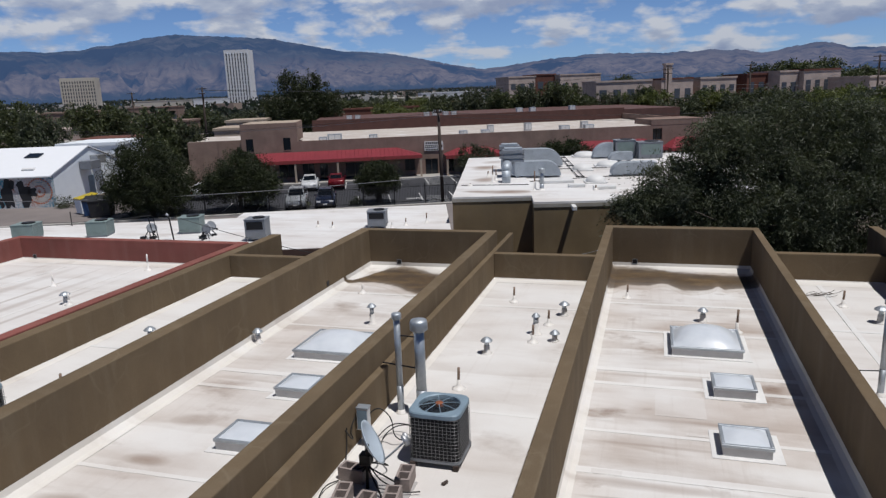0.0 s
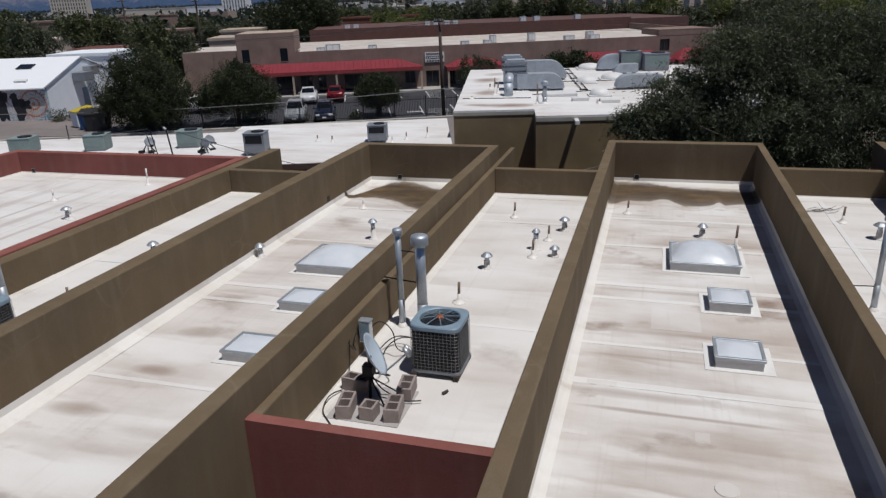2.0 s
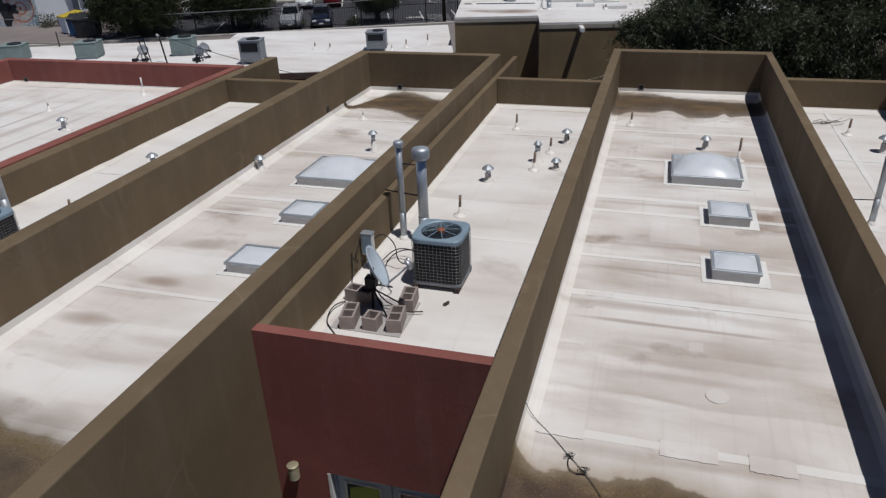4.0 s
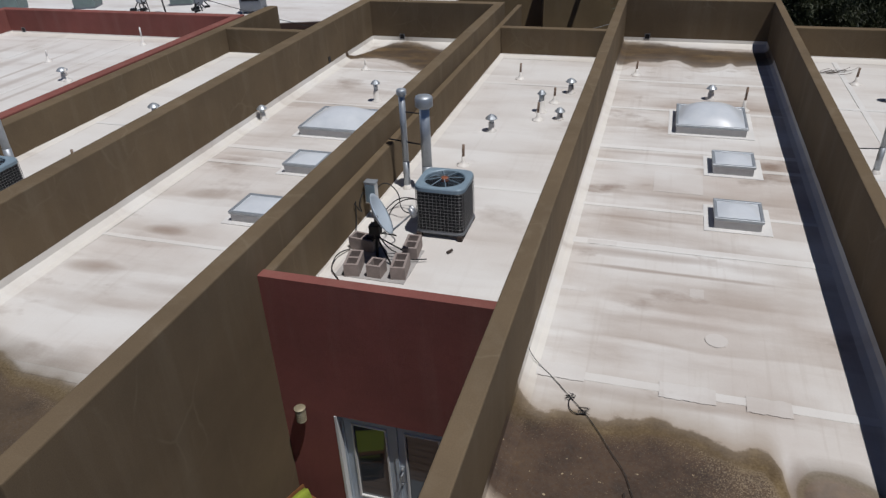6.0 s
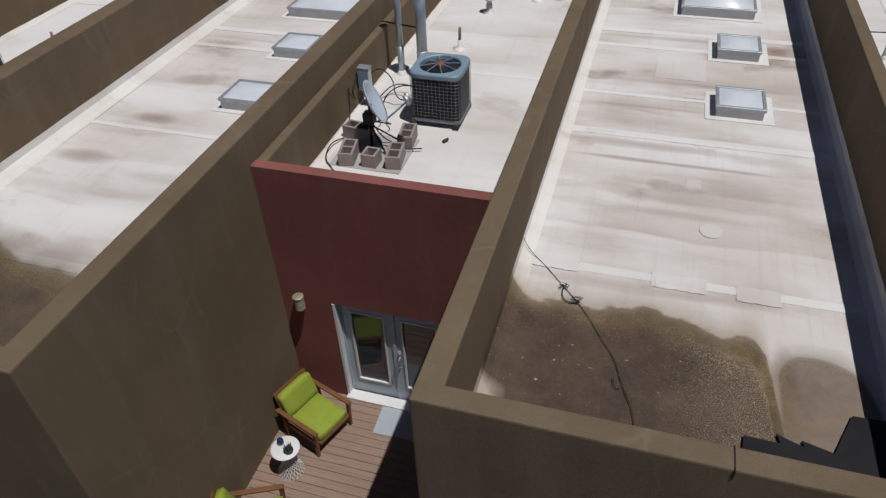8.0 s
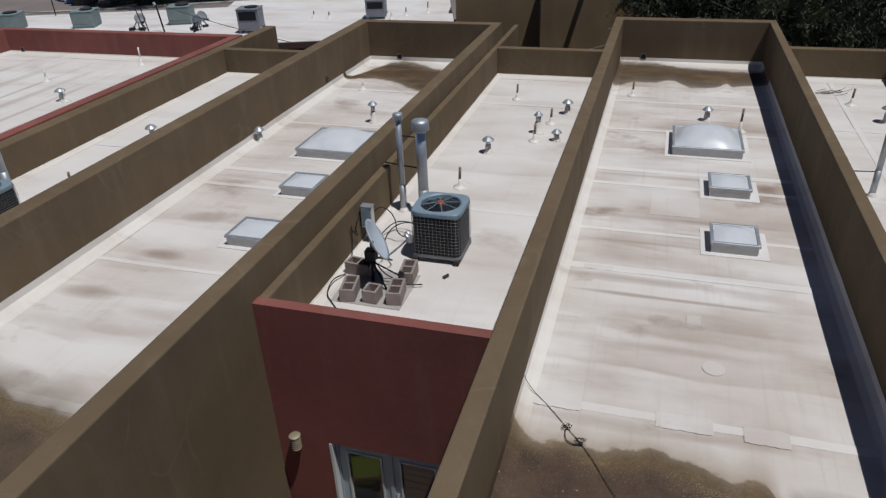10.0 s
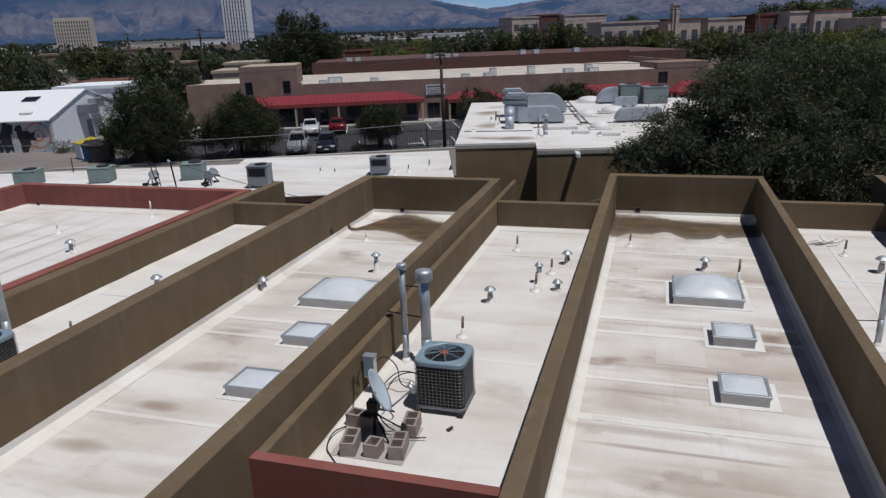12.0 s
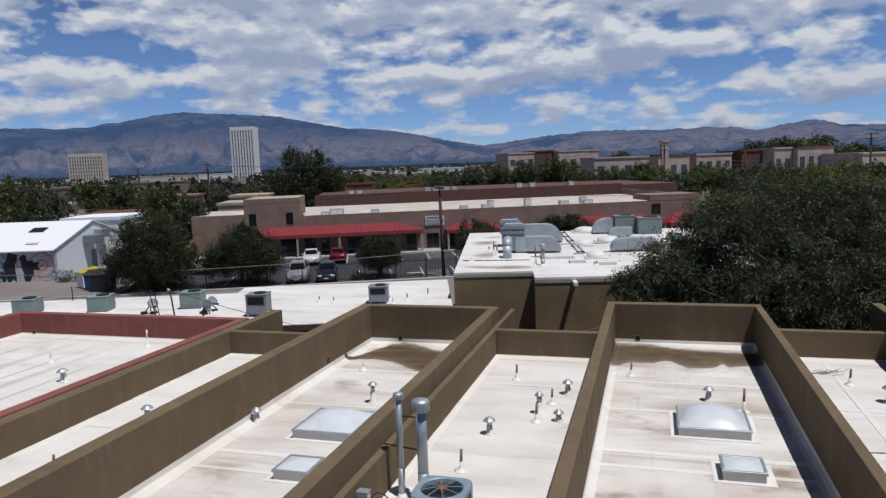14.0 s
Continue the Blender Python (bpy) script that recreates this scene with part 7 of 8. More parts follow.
def mural_paint():
    n = Nodes("mural_mosaic", 0.7)
    v = n.nt.nodes.new("ShaderNodeTexVoronoi")
    v.inputs["Scale"].default_value = 4.2
    n.link(n.place(), v.inputs["Vector"])
    ring = n.math("SINE", n.math("MULTIPLY", n.noise(0.9, 2), 60.0))
    c = n.ramp(n.noise(0.55, 3, 0.5, (1, 1, 1), (7, 3, 1)), [(0.38, (0.03, 0.22, 0.34)), (0.47, (0.35, 0.45, 0.5)), (0.54, (0.55, 0.50, 0.48)), (0.62, (0.45, 0.14, 0.05))])
    dots = n.ramp(v.outputs["Distance"], [(0.10, (1, 1, 1)), (0.16, (0, 0, 0))])
    c = n.mix(n.math("MULTIPLY", n.math("ADD", n.math("MULTIPLY", ring, 0.5), 0.5), 0.85), c, (0.72, 0.70, 0.70))
    c = n.mix(n.math("MULTIPLY", dots, 0.6), c, (0.03, 0.03, 0.035))
    return n.colour(c).mat


HALL = pose(-52.0, 50.6, 0, 0, 0, 16)
hall = thing("painted_hall", "long hall with white metal roof and colourful painted wall", "building", HALL)
part("wall", cuboid(-20, 0, 0, 0.3, GROUND, -0.95), mural_paint(), hall, "colourful mosaic mural wall")
bm = bmesh.new()
prof = [(0.3, GROUND), (14.4, GROUND), (14.4, -0.95), (7.2, 1.06), (0.3, -0.85)]
loft(bm, [[(x, y, z) for y, z in prof] for x in (-20, -0.02)])
part("gable", bm, WHITEWALL, hall, "pale blue white gable wall")
for s in (0, 1):
    bm = bmesh.new()
    ya, yb, za, zb = (-0.35, 7.2, -0.92, 1.25) if s == 0 else (14.75, 7.2, -0.92, 1.25)
    loft(bm, [[(x, ya, za), (x, yb, zb), (x, yb, zb - 0.1), (x, ya, za - 0.1)] for x in (-20.2, 0.1)])
    part("roof", bm, plain("white_metal_roof", (0.88, 0.90, 0.93), 0.6, vary=0.02, big=1, bump=0) if "white_metal_roof" not in bpy.data.materials else bpy.data.materials["white_metal_roof"], hall, "white metal roof slope")
part("roof_window", cuboid(-4.7, -3.3, -0.55, 0.55, 0.0, 0.08), GLASSDARK, hall, "dark roof window").matrix_basis = pose(0, 4.7, 0.56, 16, 0, 0)
part("ventilator", cuboid(-3.2, -2.1, -0.2, 0.2, 0.0, 0.15), WHITEPAINT, hall, "low white roof ventilator").matrix_basis = pose(0, 1.2, -0.46, 16, 0, 0)


BLU = plain("blue_bin", (0.015, 0.06, 0.17), 0.5)


def painted_disc(x, z, r, colours, name):
    """Rings of dabs of paint round a centre, on the hall's front wall."""
    for k, c in enumerate(colours):
        bm = bmesh.new()
        r0, r1 = r * k / len(colours), r * (k + 0.72) / len(colours)
        n = 6 + 5 * k
        for i in range(n):
            t0, t1 = 2 * math.pi * i / n, 2 * math.pi * (i + 0.7) / n
            vs = [(x + q * math.cos(t), -0.006, max(GROUND + 0.03, min(-1.0, z + q * math.sin(t)))) for q, t in ((r0, t0), (r1, t0), (r1, t1), (r0, t1))]
            if max(v[2] for v in vs) - min(v[2] for v in vs) > 0.01:
                bm.faces.new([bm.verts.new(v) for v in vs])
        ob = part("painted_ring", bm, c, hall, "ring of paint dabs")
        ob["kind"] = "stuff"


CYAN, ORANGE, CREAM, PURPLE = plain("cyan_paint", (0.06, 0.34, 0.46), 0.7), plain("orange_paint", (0.55, 0.16, 0.05), 0.7), plain("cream_paint", (0.66, 0.6, 0.52), 0.7), plain("purple_paint", (0.13, 0.07, 0.13), 0.7)
painted_disc(-5.6, -2.3, 1.6, [CREAM, CYAN, CREAM, CYAN, CREAM, CYAN, CYAN], "blue")
painted_disc(-1.25, -2.3, 1.25, [ORANGE, CREAM, ORANGE, CREAM, CREAM, ORANGE], "orange")
painted_disc(-8.2, -2.6, 1.3, [ORANGE, CYAN, CREAM, CYAN], "teal")
for i, (cx, cz, w, h) in enumerate([(-4.1, -2.5, 0.62, 1.25), (-3.75, -1.6, 0.35, 0.4), (-2.55, -2.7, 0.55, 1.0), (-2.9, -1.75, 0.4, 0.45), (-1.95, -2.35, 0.5, 0.35), (-4.9, -3.2, 0.3, 0.5)]):
    bm = bmesh.new()
    pts = []
    for k in range(18):
        t = 2 * math.pi * k / 18
        q = 1 + 0.7 * noise.noise(Vector((math.cos(t) * 1.6, math.sin(t) * 1.6, i * 3.3)))
        pts.append((cx + w * q * math.cos(t), max(GROUND + 0.05, cz + h * q * math.sin(t))))
    bm.faces.new([bm.verts.new((x, -0.012, z)) for x, z in pts])
    part("painted_shape", bm, BLACKTRIM, hall, "plain dark painted shape")
part("cooler", cuboid(0.05, 1.2, 5.0, 7.0, -0.95, -0.15, 0.03), GREYMETAL, hall, "grey wall cooler")
part("cooler_duct", cuboid(0.02, 0.8, 7.3, 9.0, -0.6, 0.25, 0.03), ALU, hall)
part("door", cuboid(-0.01, 0.03, 6.5, 7.6, GROUND, -1.7), BLUEGREY, hall, "grey blue side door")


def bin_(at, body, lid, label, w=1.9, d=1.3, h=1.3):
    b = thing("dumpster", label, "dumpster", at, "dumpsters")
    bm = bmesh.new()
    loft(bm, [[(-w / 2 * k, -d / 2 * k, z), (w / 2 * k, -d / 2 * k, z), (w / 2 * k, d / 2 * k, z), (-w / 2 * k, d / 2 * k, z)] for z, k in ((0.1, 0.9), (h, 1.0))])
    part("body", bm, body, b)
    bm = cuboid(-w / 2 - 0.04, w / 2 + 0.04, -d / 2 - 0.04, d / 2 + 0.04, h, h + 0.07, 0.01)
    for v in bm.verts:
        v.co.z += 0.3 * (v.co.y + d / 2) / d
    part("lid", bm, lid, b)
    for sx in (-1, 1):
        part("pocket", cuboid(sx * w / 2 - 0.05, sx * w / 2 + 0.05, -0.3, 0.3, h * 0.55, h * 0.75), body, b)


YEL = plain("yellow_lid", (0.55, 0.42, 0.02), 0.5)
bin_(pose(-45.75, 47.75, GROUND, 0, 0, -25), WHITEWALL, YEL, "pale recycling dumpster with a tilted yellow lid", 1.3, 1.5)
bin_(pose(-44.3, 46.75, GROUND, 0, 0, 25), BLU, BLACKTRIM, "blue dumpster with a black lid", 1.1, 1.2, 1.25)
bin_(pose(-42.9, 46.3, GROUND, 0, 0, 20), BLACKTRIM, BLACKTRIM, "black dumpster with a black lid", 1.7, 1.2, 1.35)

# ---- towers and far buildings ----


def far_tower(at, w, d, h, bays, floors, label, shell, dark, rib_share, sill_share):
    """Ribs from foot to crown before dark glass, with a sill at each floor; the side walls are plain."""
    t = thing("office_tower", label, "tower", at, "distant office towers")
    part("core", cuboid(-w / 2 + 0.6, w / 2 - 0.6, -d / 2 + 0.6, d / 2, 0, h - 1.5), dark, t, "dark window bands")
    part("crown", cuboid(-w / 2, w / 2, -d / 2, d / 2, h - 3.2, h), shell, t, "plain top band")
    part("side_wall", cuboid(w / 2 - 0.8, w / 2, -d / 2 + 0.5, d / 2, 0, h - 3.2), shell, t, "plain side wall")
    part("side_wall", cuboid(-w / 2, -w / 2 + 0.8, -d / 2 + 0.5, d / 2, 0, h - 3.2), shell, t)
    half = w / bays / 2 * rib_share
    rib = data_of(cuboid(-half, half, -0.9, 0.6, 0, h - 3.2), "rib", shell)
    for k in range(bays + 1):
        piece("rib", rib, t, (-w / 2 + half + (w - 2 * half) * k / bays, -d / 2 + 0.5, 0))
    sill = data_of(cuboid(-w / 2 + 0.5, w / 2 - 0.5, -0.1, 0.3, 0, h / floors * sill_share), "sill", shell)
    for k in range(floors):
        piece("sill", sill, t, (0, -d / 2 + 0.5, k * (h - 3.2) / floors))


SHELL = plain("white_concrete", (0.74, 0.76, 0.80), 0.8, vary=0.06, big=0.05, fine=0.3, bump=0)
BEIGE = plain("beige_concrete", (0.56, 0.52, 0.46), 0.8, vary=0.06, big=0.05, fine=0.3, bump=0)
FARGLASS = plain("far_dark_glass", (0.07, 0.085, 0.11), 0.5, vary=0.1, bump=0)
far_tower(pose(-376, 602, GROUND, 0, 0, 20), 22, 22, 53.0, 8, 14, "tall white office tower with vertical ribs", SHELL, FARGLASS, 0.50, 0.14)
far_tower(pose(-547, 585, GROUND, 0, 0, 30), 32, 20, 34.5, 13, 9, "broad beige office block with a grid of windows", BEIGE, FARGLASS, 0.46, 0.32)


def town_block(dist, az, width, depth, top, turn, colour, label, windows=((0.3, 0.55, 8),), roof=None, base=GROUND):
    """A plain stucco building facing the camera's side, with rows of (low, high, count) windows in shares of its height."""
    a = radians(az)
    at = pose(-dist * math.sin(a), dist * math.cos(a), base, 0, 0, 23 + turn)
    h = top - base
    b = thing("town_building", label, "building", at, "stucco town buildings")
    part("wall", cuboid(-width / 2, width / 2, 0, depth, 0, h), colour, b)
    part("parapet", cuboid(-width / 2 - 0.15, width / 2 + 0.15, -0.15, depth + 0.15, h, h + 0.35), roof or colour, b, "parapet band")
    for lo_, hi_, n in windows:
        me = data_of(cuboid(-width / n * 0.26, width / n * 0.26, -0.05, 0.05, lo_ * h, hi_ * h), "window", FARGLASS)
        for k in range(n):
            piece("window", me, b, (-width / 2 + width * (k + 0.5) / n, -0.02, 0))
    return b


PALETOWN = stucco("town_stucco", (0.60, 0.49, 0.44))
town_block(205, 10.1, 8, 14, 8.0, 4, PALETOWN, "pale stucco building with a flat roof", ((0.72, 0.86, 3),))
town_block(207, 8.3, 6, 12, 8.4, 4, REDBROWN, "dark red stucco building part", ((0.7, 0.86, 2),))
town_block(206, 5.6, 12, 14, 8.1, 4, PALETOWN, "pale stucco building with windows", ((0.70, 0.82, 4),))
town_block(152, 2.3, 11.5, 12, 5.6, -4, PALETOWN, "pale stucco building with square windows", ((0.70, 0.84, 4),))
town_block(160, -1.6, 7.0, 10, 5.7, 0, PALETOWN, "pale stucco building with a tiled hip roof", ((0.58, 0.8, 3),), REDBROWN)
town_block(159, -0.98, 1.4, 1.4, 8.7, 0, PALETOWN, "square pale stucco chimney tower", ())
town_block(165, -4.5, 8, 10, 5.6, 0, PALETOWN, "long pale stucco building", ((0.72, 0.86, 4),))
town_block(168, -7.4, 6.5, 10, 6.0, 0, REDBROWN, "dark stucco building with tall windows", ((0.55, 0.85, 3),))
town_block(166, -9.2, 4.0, 10, 6.3, 0, PALETOWN, "small pale stucco building", ((0.6, 0.8, 2),))
town_block(168, -11.3, 8, 12, 6.4, 0, PALETOWN, "pale stucco building with a red roof band", ((0.60, 0.82, 4),), REDBROWN)
town_block(160, -15.6, 10, 12, 4.6, 0, PALETOWN, "pale stucco building with windows", ((0.6, 0.8, 4),))
town_block(175, 44.3, 13, 12, 3.4, 0, TAN, "tan stucco building behind trees", ((0.6, 0.78, 4),))
town_block(92, 43.2, 7, 8, 0.5, -6, WHITEWALL, "white two-storey shed with windows", ((0.55, 0.75, 3),))
town_block(99, 47.0, 12, 10, -0.6, 0, TAN, "low tan flat-roofed building behind a hall", ((0.5, 0.7, 4),))
town_block(104, 42.8, 15, 10, -0.1, 0, REDBROWN, "low dark red flat-roofed building behind a hall", ((0.5, 0.7, 5),), CONCRETE)
town_block(112, 40.5, 14, 9, 0.0, 0, REDBROWN, "low dark red shop building", ((0.3, 0.6, 8),))
town_block(140, 45.6, 12, 9, 0.9, 0, PALETOWN, "low pale stucco building among trees", ((0.4, 0.6, 5),))
town_block(150, 39.0, 16, 9, 1.2, 0, TAN, "low tan flat-roofed building", ((0.4, 0.6, 6),))
town_block(108, 48.5, 9, 9, -0.3, 0, TAN, "low tan stucco building with windows", ((0.3, 0.6, 4),))
town_block(118, 32.0, 6, 9, 1.5, 0, PALE, "pale stucco house with flat roofs", ((0.4, 0.7, 2),))
town_block(104, 33.0, 5, 9, 0.9, 0, PALE, "low pale stucco annex", ((0.4, 0.7, 2),))
town_block(165, 22.5, 24, 10, 1.7, 0, REDBROWN, "long dark red wall building", ((0.3, 0.6, 9),))
town_block(185, 17.0, 22, 10, 2.0, 0, REDBROWN, "long dark red building behind trees", ((0.3, 0.6, 9),))
town_block(290, 19.5, 20, 20, 2.8, 0, BEIGE, "distant pale flat-roofed warehouse", ())
town_block(340, 15.6, 30, 20, 4.2, 0, SHELL, "distant long white warehouse", ())
town_block(420, 38.0, 26, 20, 5.4, 0, BEIGE, "distant long beige building", ((0.4, 0.7, 9),))
town_block(460, 34.5, 18, 20, 5.6, 0, SHELL, "distant pale flat-roofed building", ())
town_block(260, 38.5, 16, 10, 3.2, 0, TAN, "distant tan flat-roofed building", ((0.4, 0.7, 7),))

rnd = random.Random(21)
bm = bmesh.new()
for k in range(240):
    a, dist = radians(rnd.uniform(-20, 56)), rnd.uniform(380, 1900)
    w, d, h = rnd.uniform(6, 22), rnd.uniform(8, 16), rnd.uniform(3.5, 6.5)
    x, y = -dist * math.sin(a), dist * math.cos(a)
    block(bm, x - w / 2, x + w / 2, y, y + d, GROUND, GROUND + h + dist * 0.0035)
n = Nodes("far_town_walls", 0.9)
n.colour(n.ramp(n.geo.outputs["Random Per Island"], [(0.0, (0.30, 0.23, 0.19)), (0.4, (0.48, 0.42, 0.37)), (0.7, (0.62, 0.60, 0.58)), (1.0, (0.75, 0.76, 0.78))]))
tagged(part("far_town", bm, n.mat), "far small pale buildings of the town", "town", kind="stuff")

# ---- trees ----


def leaf_mesh(name, blobs, count, size, slim, material, seed, twigs=None, droop=0.0, spread=0.22, spray=0.5):
    """Leaves gathered on twigs that fill soft ellipsoids (x, y, z, rx, ry, rz), thin inside and ragged outside."""
    g = np.random.default_rng(seed)
    b = np.array(blobs, float)
    vol = (b[:, 3] * b[:, 4] * b[:, 5]) ** 0.75
    twigs = twigs or max(60, count // 30)
    pick = g.choice(len(b), twigs, p=vol / vol.sum())
    d = g.normal(size=(twigs, 3))
    d /= np.linalg.norm(d, axis=1)[:, None]
    r = 0.45 + 0.6 * g.random(twigs) ** 0.6
    centre = b[pick, :3] + d * r[:, None] * b[pick, 3:6] * (1 + 0.16 * g.normal(size=(twigs, 1)))
    which = g.integers(0, twigs, count)
    s = spread * np.cbrt(vol[pick]).clip(0.5, 4)[which][:, None]
    # each twig is a spray drawn out along its own way
    way = d * (0.8 + 0.5 * spray) + g.normal(size=(twigs, 3)) * 0.75
    way[:, 2] -= droop * 1.2
    way /= np.linalg.norm(way, axis=1)[:, None]
    along = g.normal(size=(count, 1))
    off = g.normal(size=(count, 3)) * s * (1 - 0.62 * spray) + way[which] * along * s * 1.5 * spray
    off[:, 2] -= droop * along[:, 0] ** 2 * s[:, 0] * 0.5 * spray
    c = centre[which] + off
    a = g.normal(size=(count, 3)) + way[which] * 2.2 * spray
    a[:, 2] -= droop * 0.8
    a /= np.linalg.norm(a, axis=1)[:, None]
    w = np.cross(a, g.normal(size=(count, 3)))
    w /= np.linalg.norm(w, axis=1)[:, None] + 1e-9
    ln = size * (0.7 + 0.6 * g.random((count, 1)))
    v = np.stack([c - a * ln / 2, c + w * ln * slim / 2, c + a * ln / 2, c - w * ln * slim / 2], 1).reshape(-1, 3)
    me = bpy.data.meshes.new(name)
    me.vertices.add(4 * count)
    me.vertices.foreach_set("co", v.ravel())
    me.loops.add(4 * count)
    me.loops.foreach_set("vertex_index", np.arange(4 * count))
    me.polygons.add(count)
    me.polygons.foreach_set("loop_start", np.arange(0, 4 * count, 4))
    me.update(calc_edges=True)
    me.materials.append(material)
    return me


def lumpy(blobs, seed, n=9, share=0.34):
    """Adds small round masses over the outside of the large ones."""
    rnd = random.Random(seed)
    more = list(blobs)
    for x, y, z, rx, ry, rz in blobs:
        for _ in range(n):
            a, e, k = rnd.uniform(0, 2 * math.pi), rnd.uniform(-0.5, 1.4), share * rnd.uniform(0.7, 1.2)
            more.append((x + rx * 0.86 * math.cos(a) * math.cos(e), y + ry * 0.86 * math.sin(a) * math.cos(e), z + rz * 0.86 * math.sin(e), rx * k, ry * k, rz * k))
    return more


def limbs(bm, base, top, r, blobs, seed):
    """A tapered trunk that forks into limbs towards each mass of leaves, with thinner side branches."""
    rnd = random.Random(seed)
    base, top = Vector(base), Vector(top)
    tube(bm, base, top, r, r * 0.7, 10)
    for x, y, z, rx, ry, rz in blobs:
        end = Vector((x, y, z))
        mid = top.lerp(end, 0.5) + Vector((rnd.uniform(-0.3, 0.3), rnd.uniform(-0.3, 0.3), rnd.uniform(0.0, 0.5)))
        tube(bm, top, mid, r * 0.45, r * 0.3, 7, False)
        tube(bm, mid, end, r * 0.3, r * 0.14, 6, False)
        for _ in range(5):
            tip = end + Vector((rnd.uniform(-1, 1) * rx, rnd.uniform(-1, 1) * ry, rnd.uniform(-0.6, 0.9) * rz)) * 0.85
            tube(bm, mid.lerp(end, rnd.uniform(0.5, 1)), tip, r * 0.12, r * 0.04, 5, False)


def tree(label, base, fork, r, blobs, count, size, slim, material, seed, droop=0.0, spread=0.22, group="trees of the town", name="tree", spray=0.5):
    t = thing(name, label, "tree", pose(*base), group)
    o = Vector(base)
    local = [(x - o.x, y - o.y, z - o.z, a, b, c) for x, y, z, a, b, c in blobs]
    bm = bmesh.new()
    limbs(bm, (0, 0, -0.1), Vector(fork) - o, r, local, seed)
    part("trunk", bm, BARK, t, "", True)
    full = local
    if group == "street trees":
        full = lumpy(local, seed)
    elif group == "large elms":
        full = [(x, y, z, a * 0.82, b * 0.82, c * 0.82) for x, y, z, a, b, c in local] + lumpy(local, seed, 16, 0.30)[len(local):]
    ob = new("crown", leaf_mesh("crown", full, count, size, slim, material, seed, None, droop, spread, spray))
    ob.parent = t
    return t


tree("large spreading dark green elm behind the roofs", (6.8, 27.8, GROUND), (6.4, 27.6, -1.0), 0.30,
     [(0.0, 25.0, 0.6, 1.3, 1.1, 1.0), (0.6, 25.4, 1.5, 1.5, 1.3, 1.2), (2.1, 26.0, 2.9, 1.3, 1.2, 1.0), (2.9, 26.3, 2.3, 1.7, 1.6, 1.4), (4.7, 27.3, 2.9, 2.0, 2.0, 1.4), (7.0, 27.9, 2.8, 2.3, 2.2, 1.5), (2.6, 25.1, 0.3, 1.6, 1.3, 1.2),
      (5.0, 25.9, 0.8, 2.0, 1.8, 1.5), (7.6, 26.3, 0.9, 2.0, 1.9, 1.5), (4.0, 25.0, -0.9, 1.5, 1.1, 0.9), (1.2, 24.9, -0.4, 1.0, 0.8, 0.8), (6.6, 25.3, -0.7, 1.5, 1.1, 0.8)],
     270000, 0.15, 0.17, LEAF, 11, 0.45, 0.27, "large elms", spray=0.95)
tree("large dark green elm beside another one", (12.3, 29.0, GROUND), (12.0, 28.8, -0.8), 0.28,
     [(9.6, 28.4, 2.4, 2.4, 2.3, 1.7), (12.5, 29.0, 2.3, 2.7, 2.5, 1.7), (10.4, 26.9, 0.9, 2.3, 2.0, 1.6), (13.5, 27.5, 0.9, 2.4, 2.2, 1.7), (15.5, 30, 2.0, 2.5, 2.5, 2.0), (11, 31.5, 2.6, 3, 2.5, 1.6)],
     150000, 0.16, 0.17, LEAF, 12, 0.45, 0.27, "large elms", spray=0.95)
tree("round dense dark tree by the street", (-38.6, 47.0, GROUND), (-38.6, 47.0, -2.9), 0.26,
     [(-38.6, 47, -0.9, 3.3, 3.0, 2.3), (-40.4, 46.6, -1.9, 1.8, 2.0, 1.6), (-36.6, 47, -1.9, 1.9, 2.0, 1.6), (-38.4, 46.6, 0.7, 2.2, 2.2, 1.6), (-38.5, 46.2, -2.2, 2.6, 1.8, 1.2)], 105000, 0.12, 0.45, LEAFDARK, 13, 0.1, 0.13, "street trees")
tree("round green street tree beside a fence", (-32.3, 49.9, GROUND), (-32.3, 49.9, -2.7), 0.2,
     [(-32.2, 49.9, -1.3, 2.8, 2.5, 1.6), (-34.1, 49.6, -1.9, 1.6, 1.6, 1.2), (-30.2, 49.6, -1.9, 1.6, 1.6, 1.2), (-32.0, 49.8, -0.2, 1.9, 1.9, 1.2)], 80000, 0.115, 0.45, LEAFDARK, 14, 0.1, 0.13, "street trees")
tree("small round trimmed tree in the car park", (-22.0, 54.6, GROUND), (-22.0, 54.6, -2.9), 0.30,
     [(-22.0, 54.6, -1.75, 1.75, 1.6, 1.15), (-21.9, 54.5, -1.1, 1.2, 1.2, 0.7), (-22.0, 54.5, -2.35, 1.5, 1.4, 0.6)], 46000, 0.105, 0.45, LEAFDARK, 15, 0.1, 0.2, "street trees")
tree("green tree with reddish sprays before the shops", (-17.8, 72.0, GROUND), (-17.8, 72.0, -2.8), 0.15,
     [(-18.2, 71.8, -2.4, 1.6, 1.3, 1.1), (-17.2, 71.8, -1.7, 1.5, 1.3, 0.9), (-19.2, 71.8, -1.2, 0.5, 0.5, 0.8), (-17.9, 71.8, -0.9, 0.4, 0.4, 0.6)], 9000, 0.16, 0.4, LEAF, 16, 0, 0.22, "street trees")
tree("dark green bush before the shops", (-8.8, 72.0, GROUND), (-8.8, 72.0, -2.6), 0.15,
     [(-9.8, 72, -1.6, 1.5, 1.3, 1.2), (-7.6, 72, -1.5, 1.8, 1.4, 1.3), (-8.6, 71.8, -0.9, 1.5, 1.3, 0.8)], 9000, 0.2, 0.5, LEAFDARK, 17, 0, 0.22, "street trees")
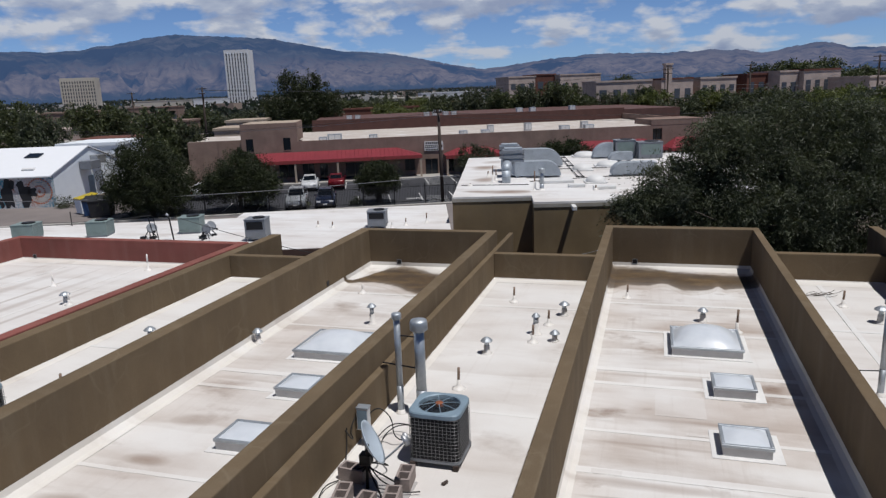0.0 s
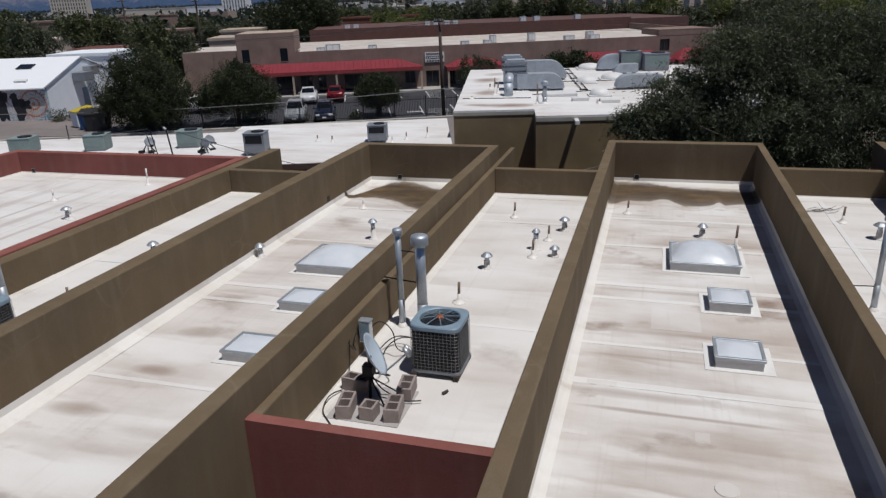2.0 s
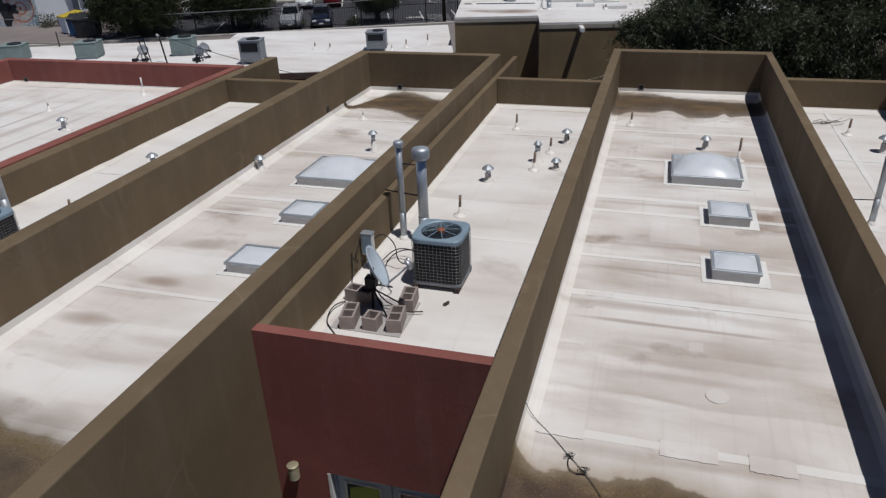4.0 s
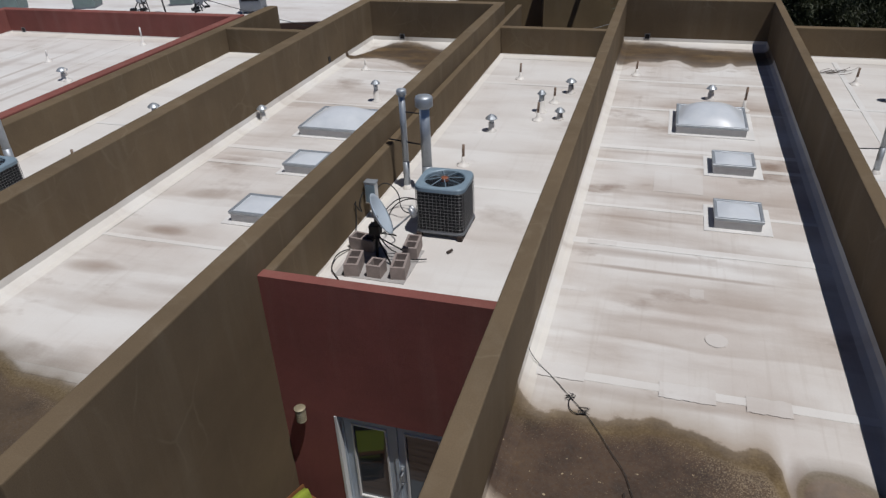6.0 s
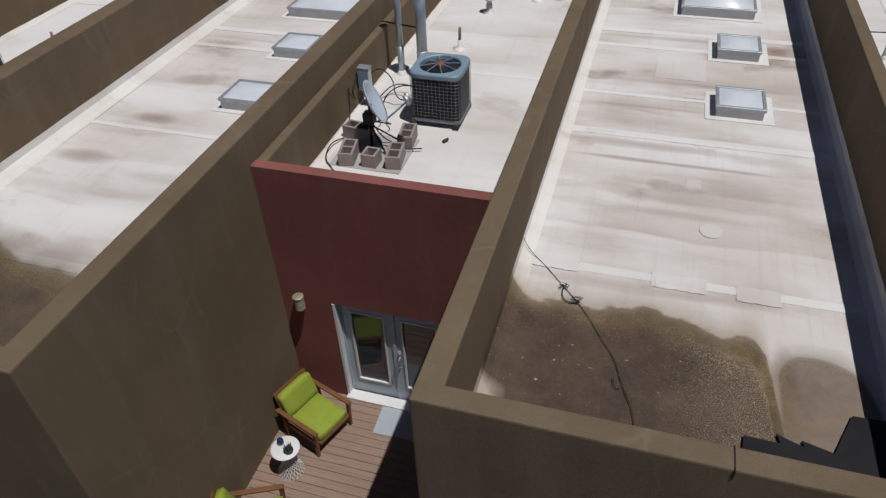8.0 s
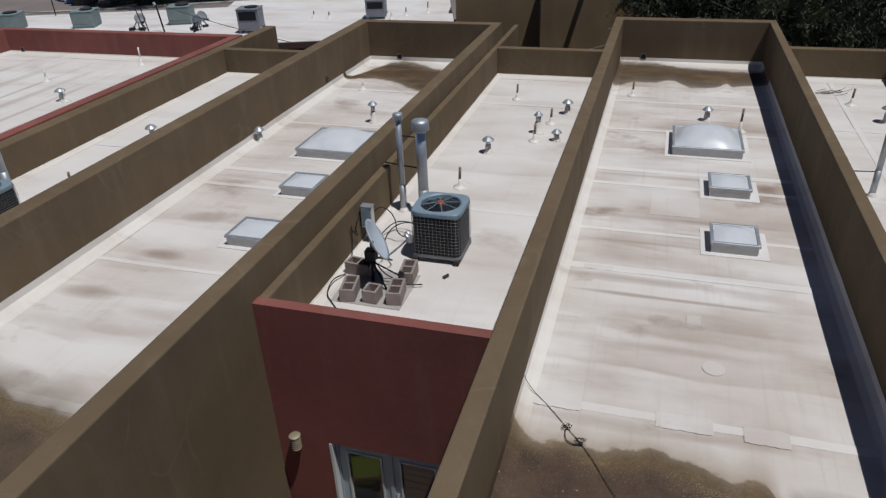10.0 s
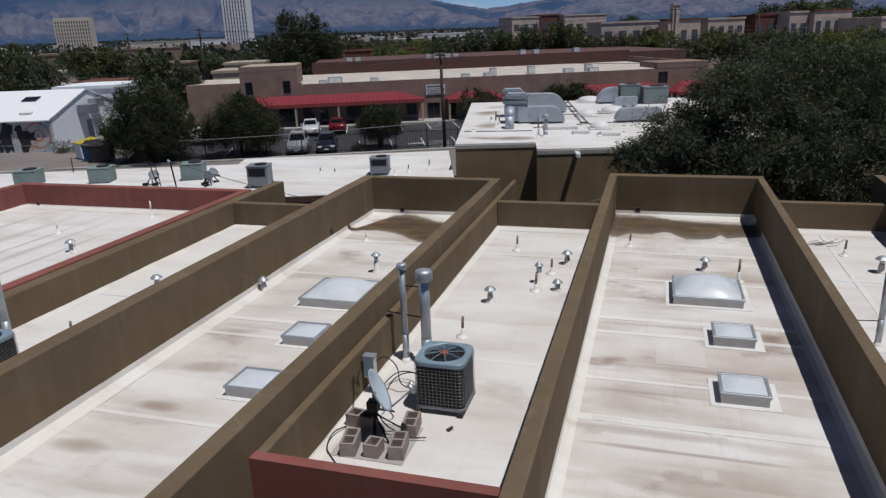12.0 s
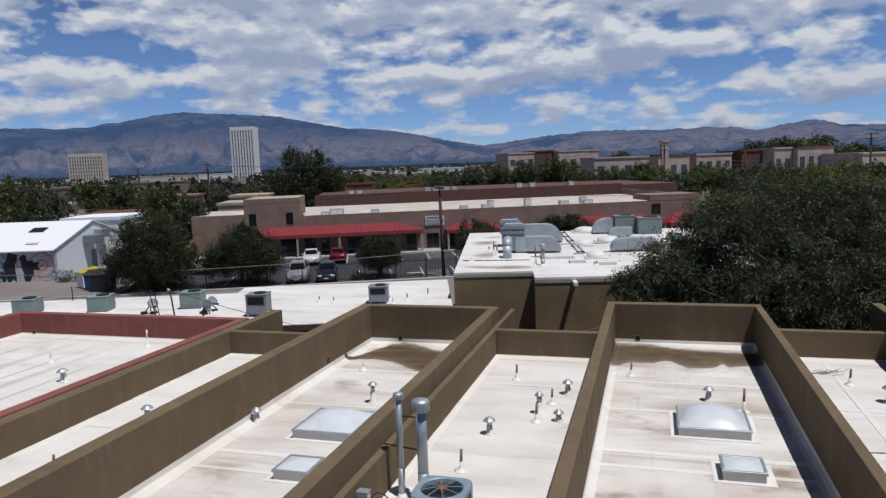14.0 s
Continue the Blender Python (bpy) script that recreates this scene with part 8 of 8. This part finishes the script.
# tall dark evergreen beyond the shops
tree("tall dark evergreen with a ragged top", (-58.5, 112, GROUND), (-58.5, 112, 2.0), 0.4,
     [(-58.5, 112, 3.0, 5.5, 4.5, 3.4), (-60.5, 112, 6.6, 2.6, 2.4, 2.6), (-56.5, 112, 6.0, 2.8, 2.5, 2.6), (-61, 112, 8.4, 0.9, 0.9, 1.3), (-55.6, 112, 8.0, 1.0, 1.0, 1.2), (-53.6, 112, 3.4, 2.8, 2.5, 2.6), (-63.5, 112, 3.0, 2.6, 2.5, 2.4), (-58, 111, 0.0, 5.5, 4, 2.2)],
     36000, 0.36, 0.4, LEAFDARK, 18, 0, 0.2)


def town_trees():
    """Three patterns of tree, repeated at many sizes."""
    kinds = []
    for k, (m, lab) in enumerate(((LEAFMID, "dark green round town tree"), (LEAF, "green spreading town tree"), (LEAFLIGHT, "light green town tree"))):
        rnd = random.Random(40 + k)
        blobs = [(rnd.uniform(-1.8, 1.8), rnd.uniform(-1.5, 1.5), 4.2 + rnd.uniform(-1.2, 1.6), rnd.uniform(1.2, 2.2), rnd.uniform(1.2, 2.0), rnd.uniform(1.0, 1.7)) for _ in range(7)]
        kinds.append((blobs, m, lab, k))
    made = {}
    rnd = random.Random(5)

    def plant(az, dist, top, wide, k):
        """One tree by its direction and distance from the origin, the height of its top and its breadth."""
        a = radians(az)
        sz, sx = (top - GROUND) / 7.2, wide / 7.0
        m = pose(-dist * math.sin(a), dist * math.cos(a), GROUND, 0, 0, rnd.uniform(0, 360))
        if k not in made:
            blobs, mat_, lab, seed = kinds[k]
            made[k] = tree(lab, (0, 0, 0), (0, 0, 2.0), 0.2, blobs, 9500, 0.33, 0.45, mat_, 50 + seed, 0, 0.20)
            made[k].matrix_basis = m @ Matrix.Diagonal((sx, sx, sz, 1))
        else:
            first = made[k].scale
            copy_thing(made[k], m @ Matrix.Diagonal((sx / first.x, sx / first.y, sz / first.z, 1)))

    def belt(az0, az1, dist, n, top, wide, ks):
        """A loose row of trees."""
        for i in range(n):
            plant(az0 + (az1 - az0) * (i + rnd.uniform(0.2, 0.8)) / n, dist * rnd.uniform(0.97, 1.04), top + rnd.uniform(-0.9, 0.6), wide * rnd.uniform(0.85, 1.2), rnd.choice(ks))

    # single ones that stand out
    for az, dist, top, wide, k in ((47.6, 100, 5.6, 8, 0), (46.0, 98, 5.2, 7, 1), (42.6, 126, 4.9, 8.5, 0), (40.8, 128, 4.6, 8.5, 0), (37.8, 84, 4.2, 6.5, 0), (36.2, 84, 3.4, 5.5, 1), (14.3, 138, 6.0, 9, 1), (9.6, 138, 6.3, 9, 1), (7.4, 137, 5.8, 8, 0)):
        plant(az, dist, top, wide, k)
    belt(13.2, 6.2, 141, 6, 4.6, 7.5, (0, 1, 2))
    belt(3.4, -0.6, 138, 4, 5.0, 8, (1, 2, 1))
    belt(-1.8, -8.0, 133, 6, 4.0, 8, (1, 2, 0))
    belt(-8.0, -17.0, 119, 9, 4.2, 8.5, (1, 2, 1))
    belt(-11.0, -20.0, 92, 6, 3.2, 8, (1, 2))
    belt(5.6, 3.8, 140, 2, 3.2, 6, (0,))
    belt(26.5, 16.5, 170, 10, 4.4, 10, (0, 1, 2))
    belt(21.0, 15.0, 146, 5, 3.6, 8, (0, 2, 0))
    belt(-6.8, -11.5, 235, 6, 9.6, 14, (0, 0, 1))
    belt(-12.5, -19.0, 205, 6, 7.4, 12, (0, 1))
    belt(2.8, -6.0, 215, 7, 6.8, 11, (0, 1))
    belt(52.0, 34.0, 165, 4, 3.2, 9, (0, 1, 0))
    belt(35.0, 31.0, 135, 2, 3.2, 8, (0, 1))


town_trees()


def far_woods():
    """Distant tree tops as loose clumps of haze-tinted leaves."""
    g = np.random.default_rng(77)
    n = 5200
    a = np.radians(g.uniform(-22, 58, n))
    dist = 190 + 2300 * g.random(n) ** 1.5
    s = g.uniform(2.2, 4.0, n) * (1 + dist / 2600)
    blobs = np.stack([-dist * np.sin(a), dist * np.cos(a), GROUND + s * 0.85 + dist * 0.0038, s * 1.7, s * 1.2, s * 0.62], 1)
    ob = new("far_woods", leaf_mesh("far_woods", blobs.tolist(), 130000, 1.9, 0.7, LEAFHAZE, 78, 15000, 0, 0.20))
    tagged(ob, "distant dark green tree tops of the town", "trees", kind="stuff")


far_woods()


def scrub():
    """Low weeds along the kerbs and the hall."""
    for (x, y), r, n in (((-50.6, 50.2), 0.7, 900), ((-49.2, 51.0), 0.5, 600), ((-27.5, 51.6), 0.4, 500), ((-23.4, 53.0), 0.4, 500), ((-14.5, 56.4), 0.5, 600)):
        ob = new("bush", leaf_mesh("bush", [(0, 0, r * 0.6, r * 1.5, r, r * 0.8)], n, 0.16, 0.4, LEAF, int(x * 10) % 97, 30, 0, 0.25))
        ob.matrix_world = pose(x, y, GROUND)
        tagged(ob, "small green bush by the roadside", "bush", "roadside bushes")


scrub()
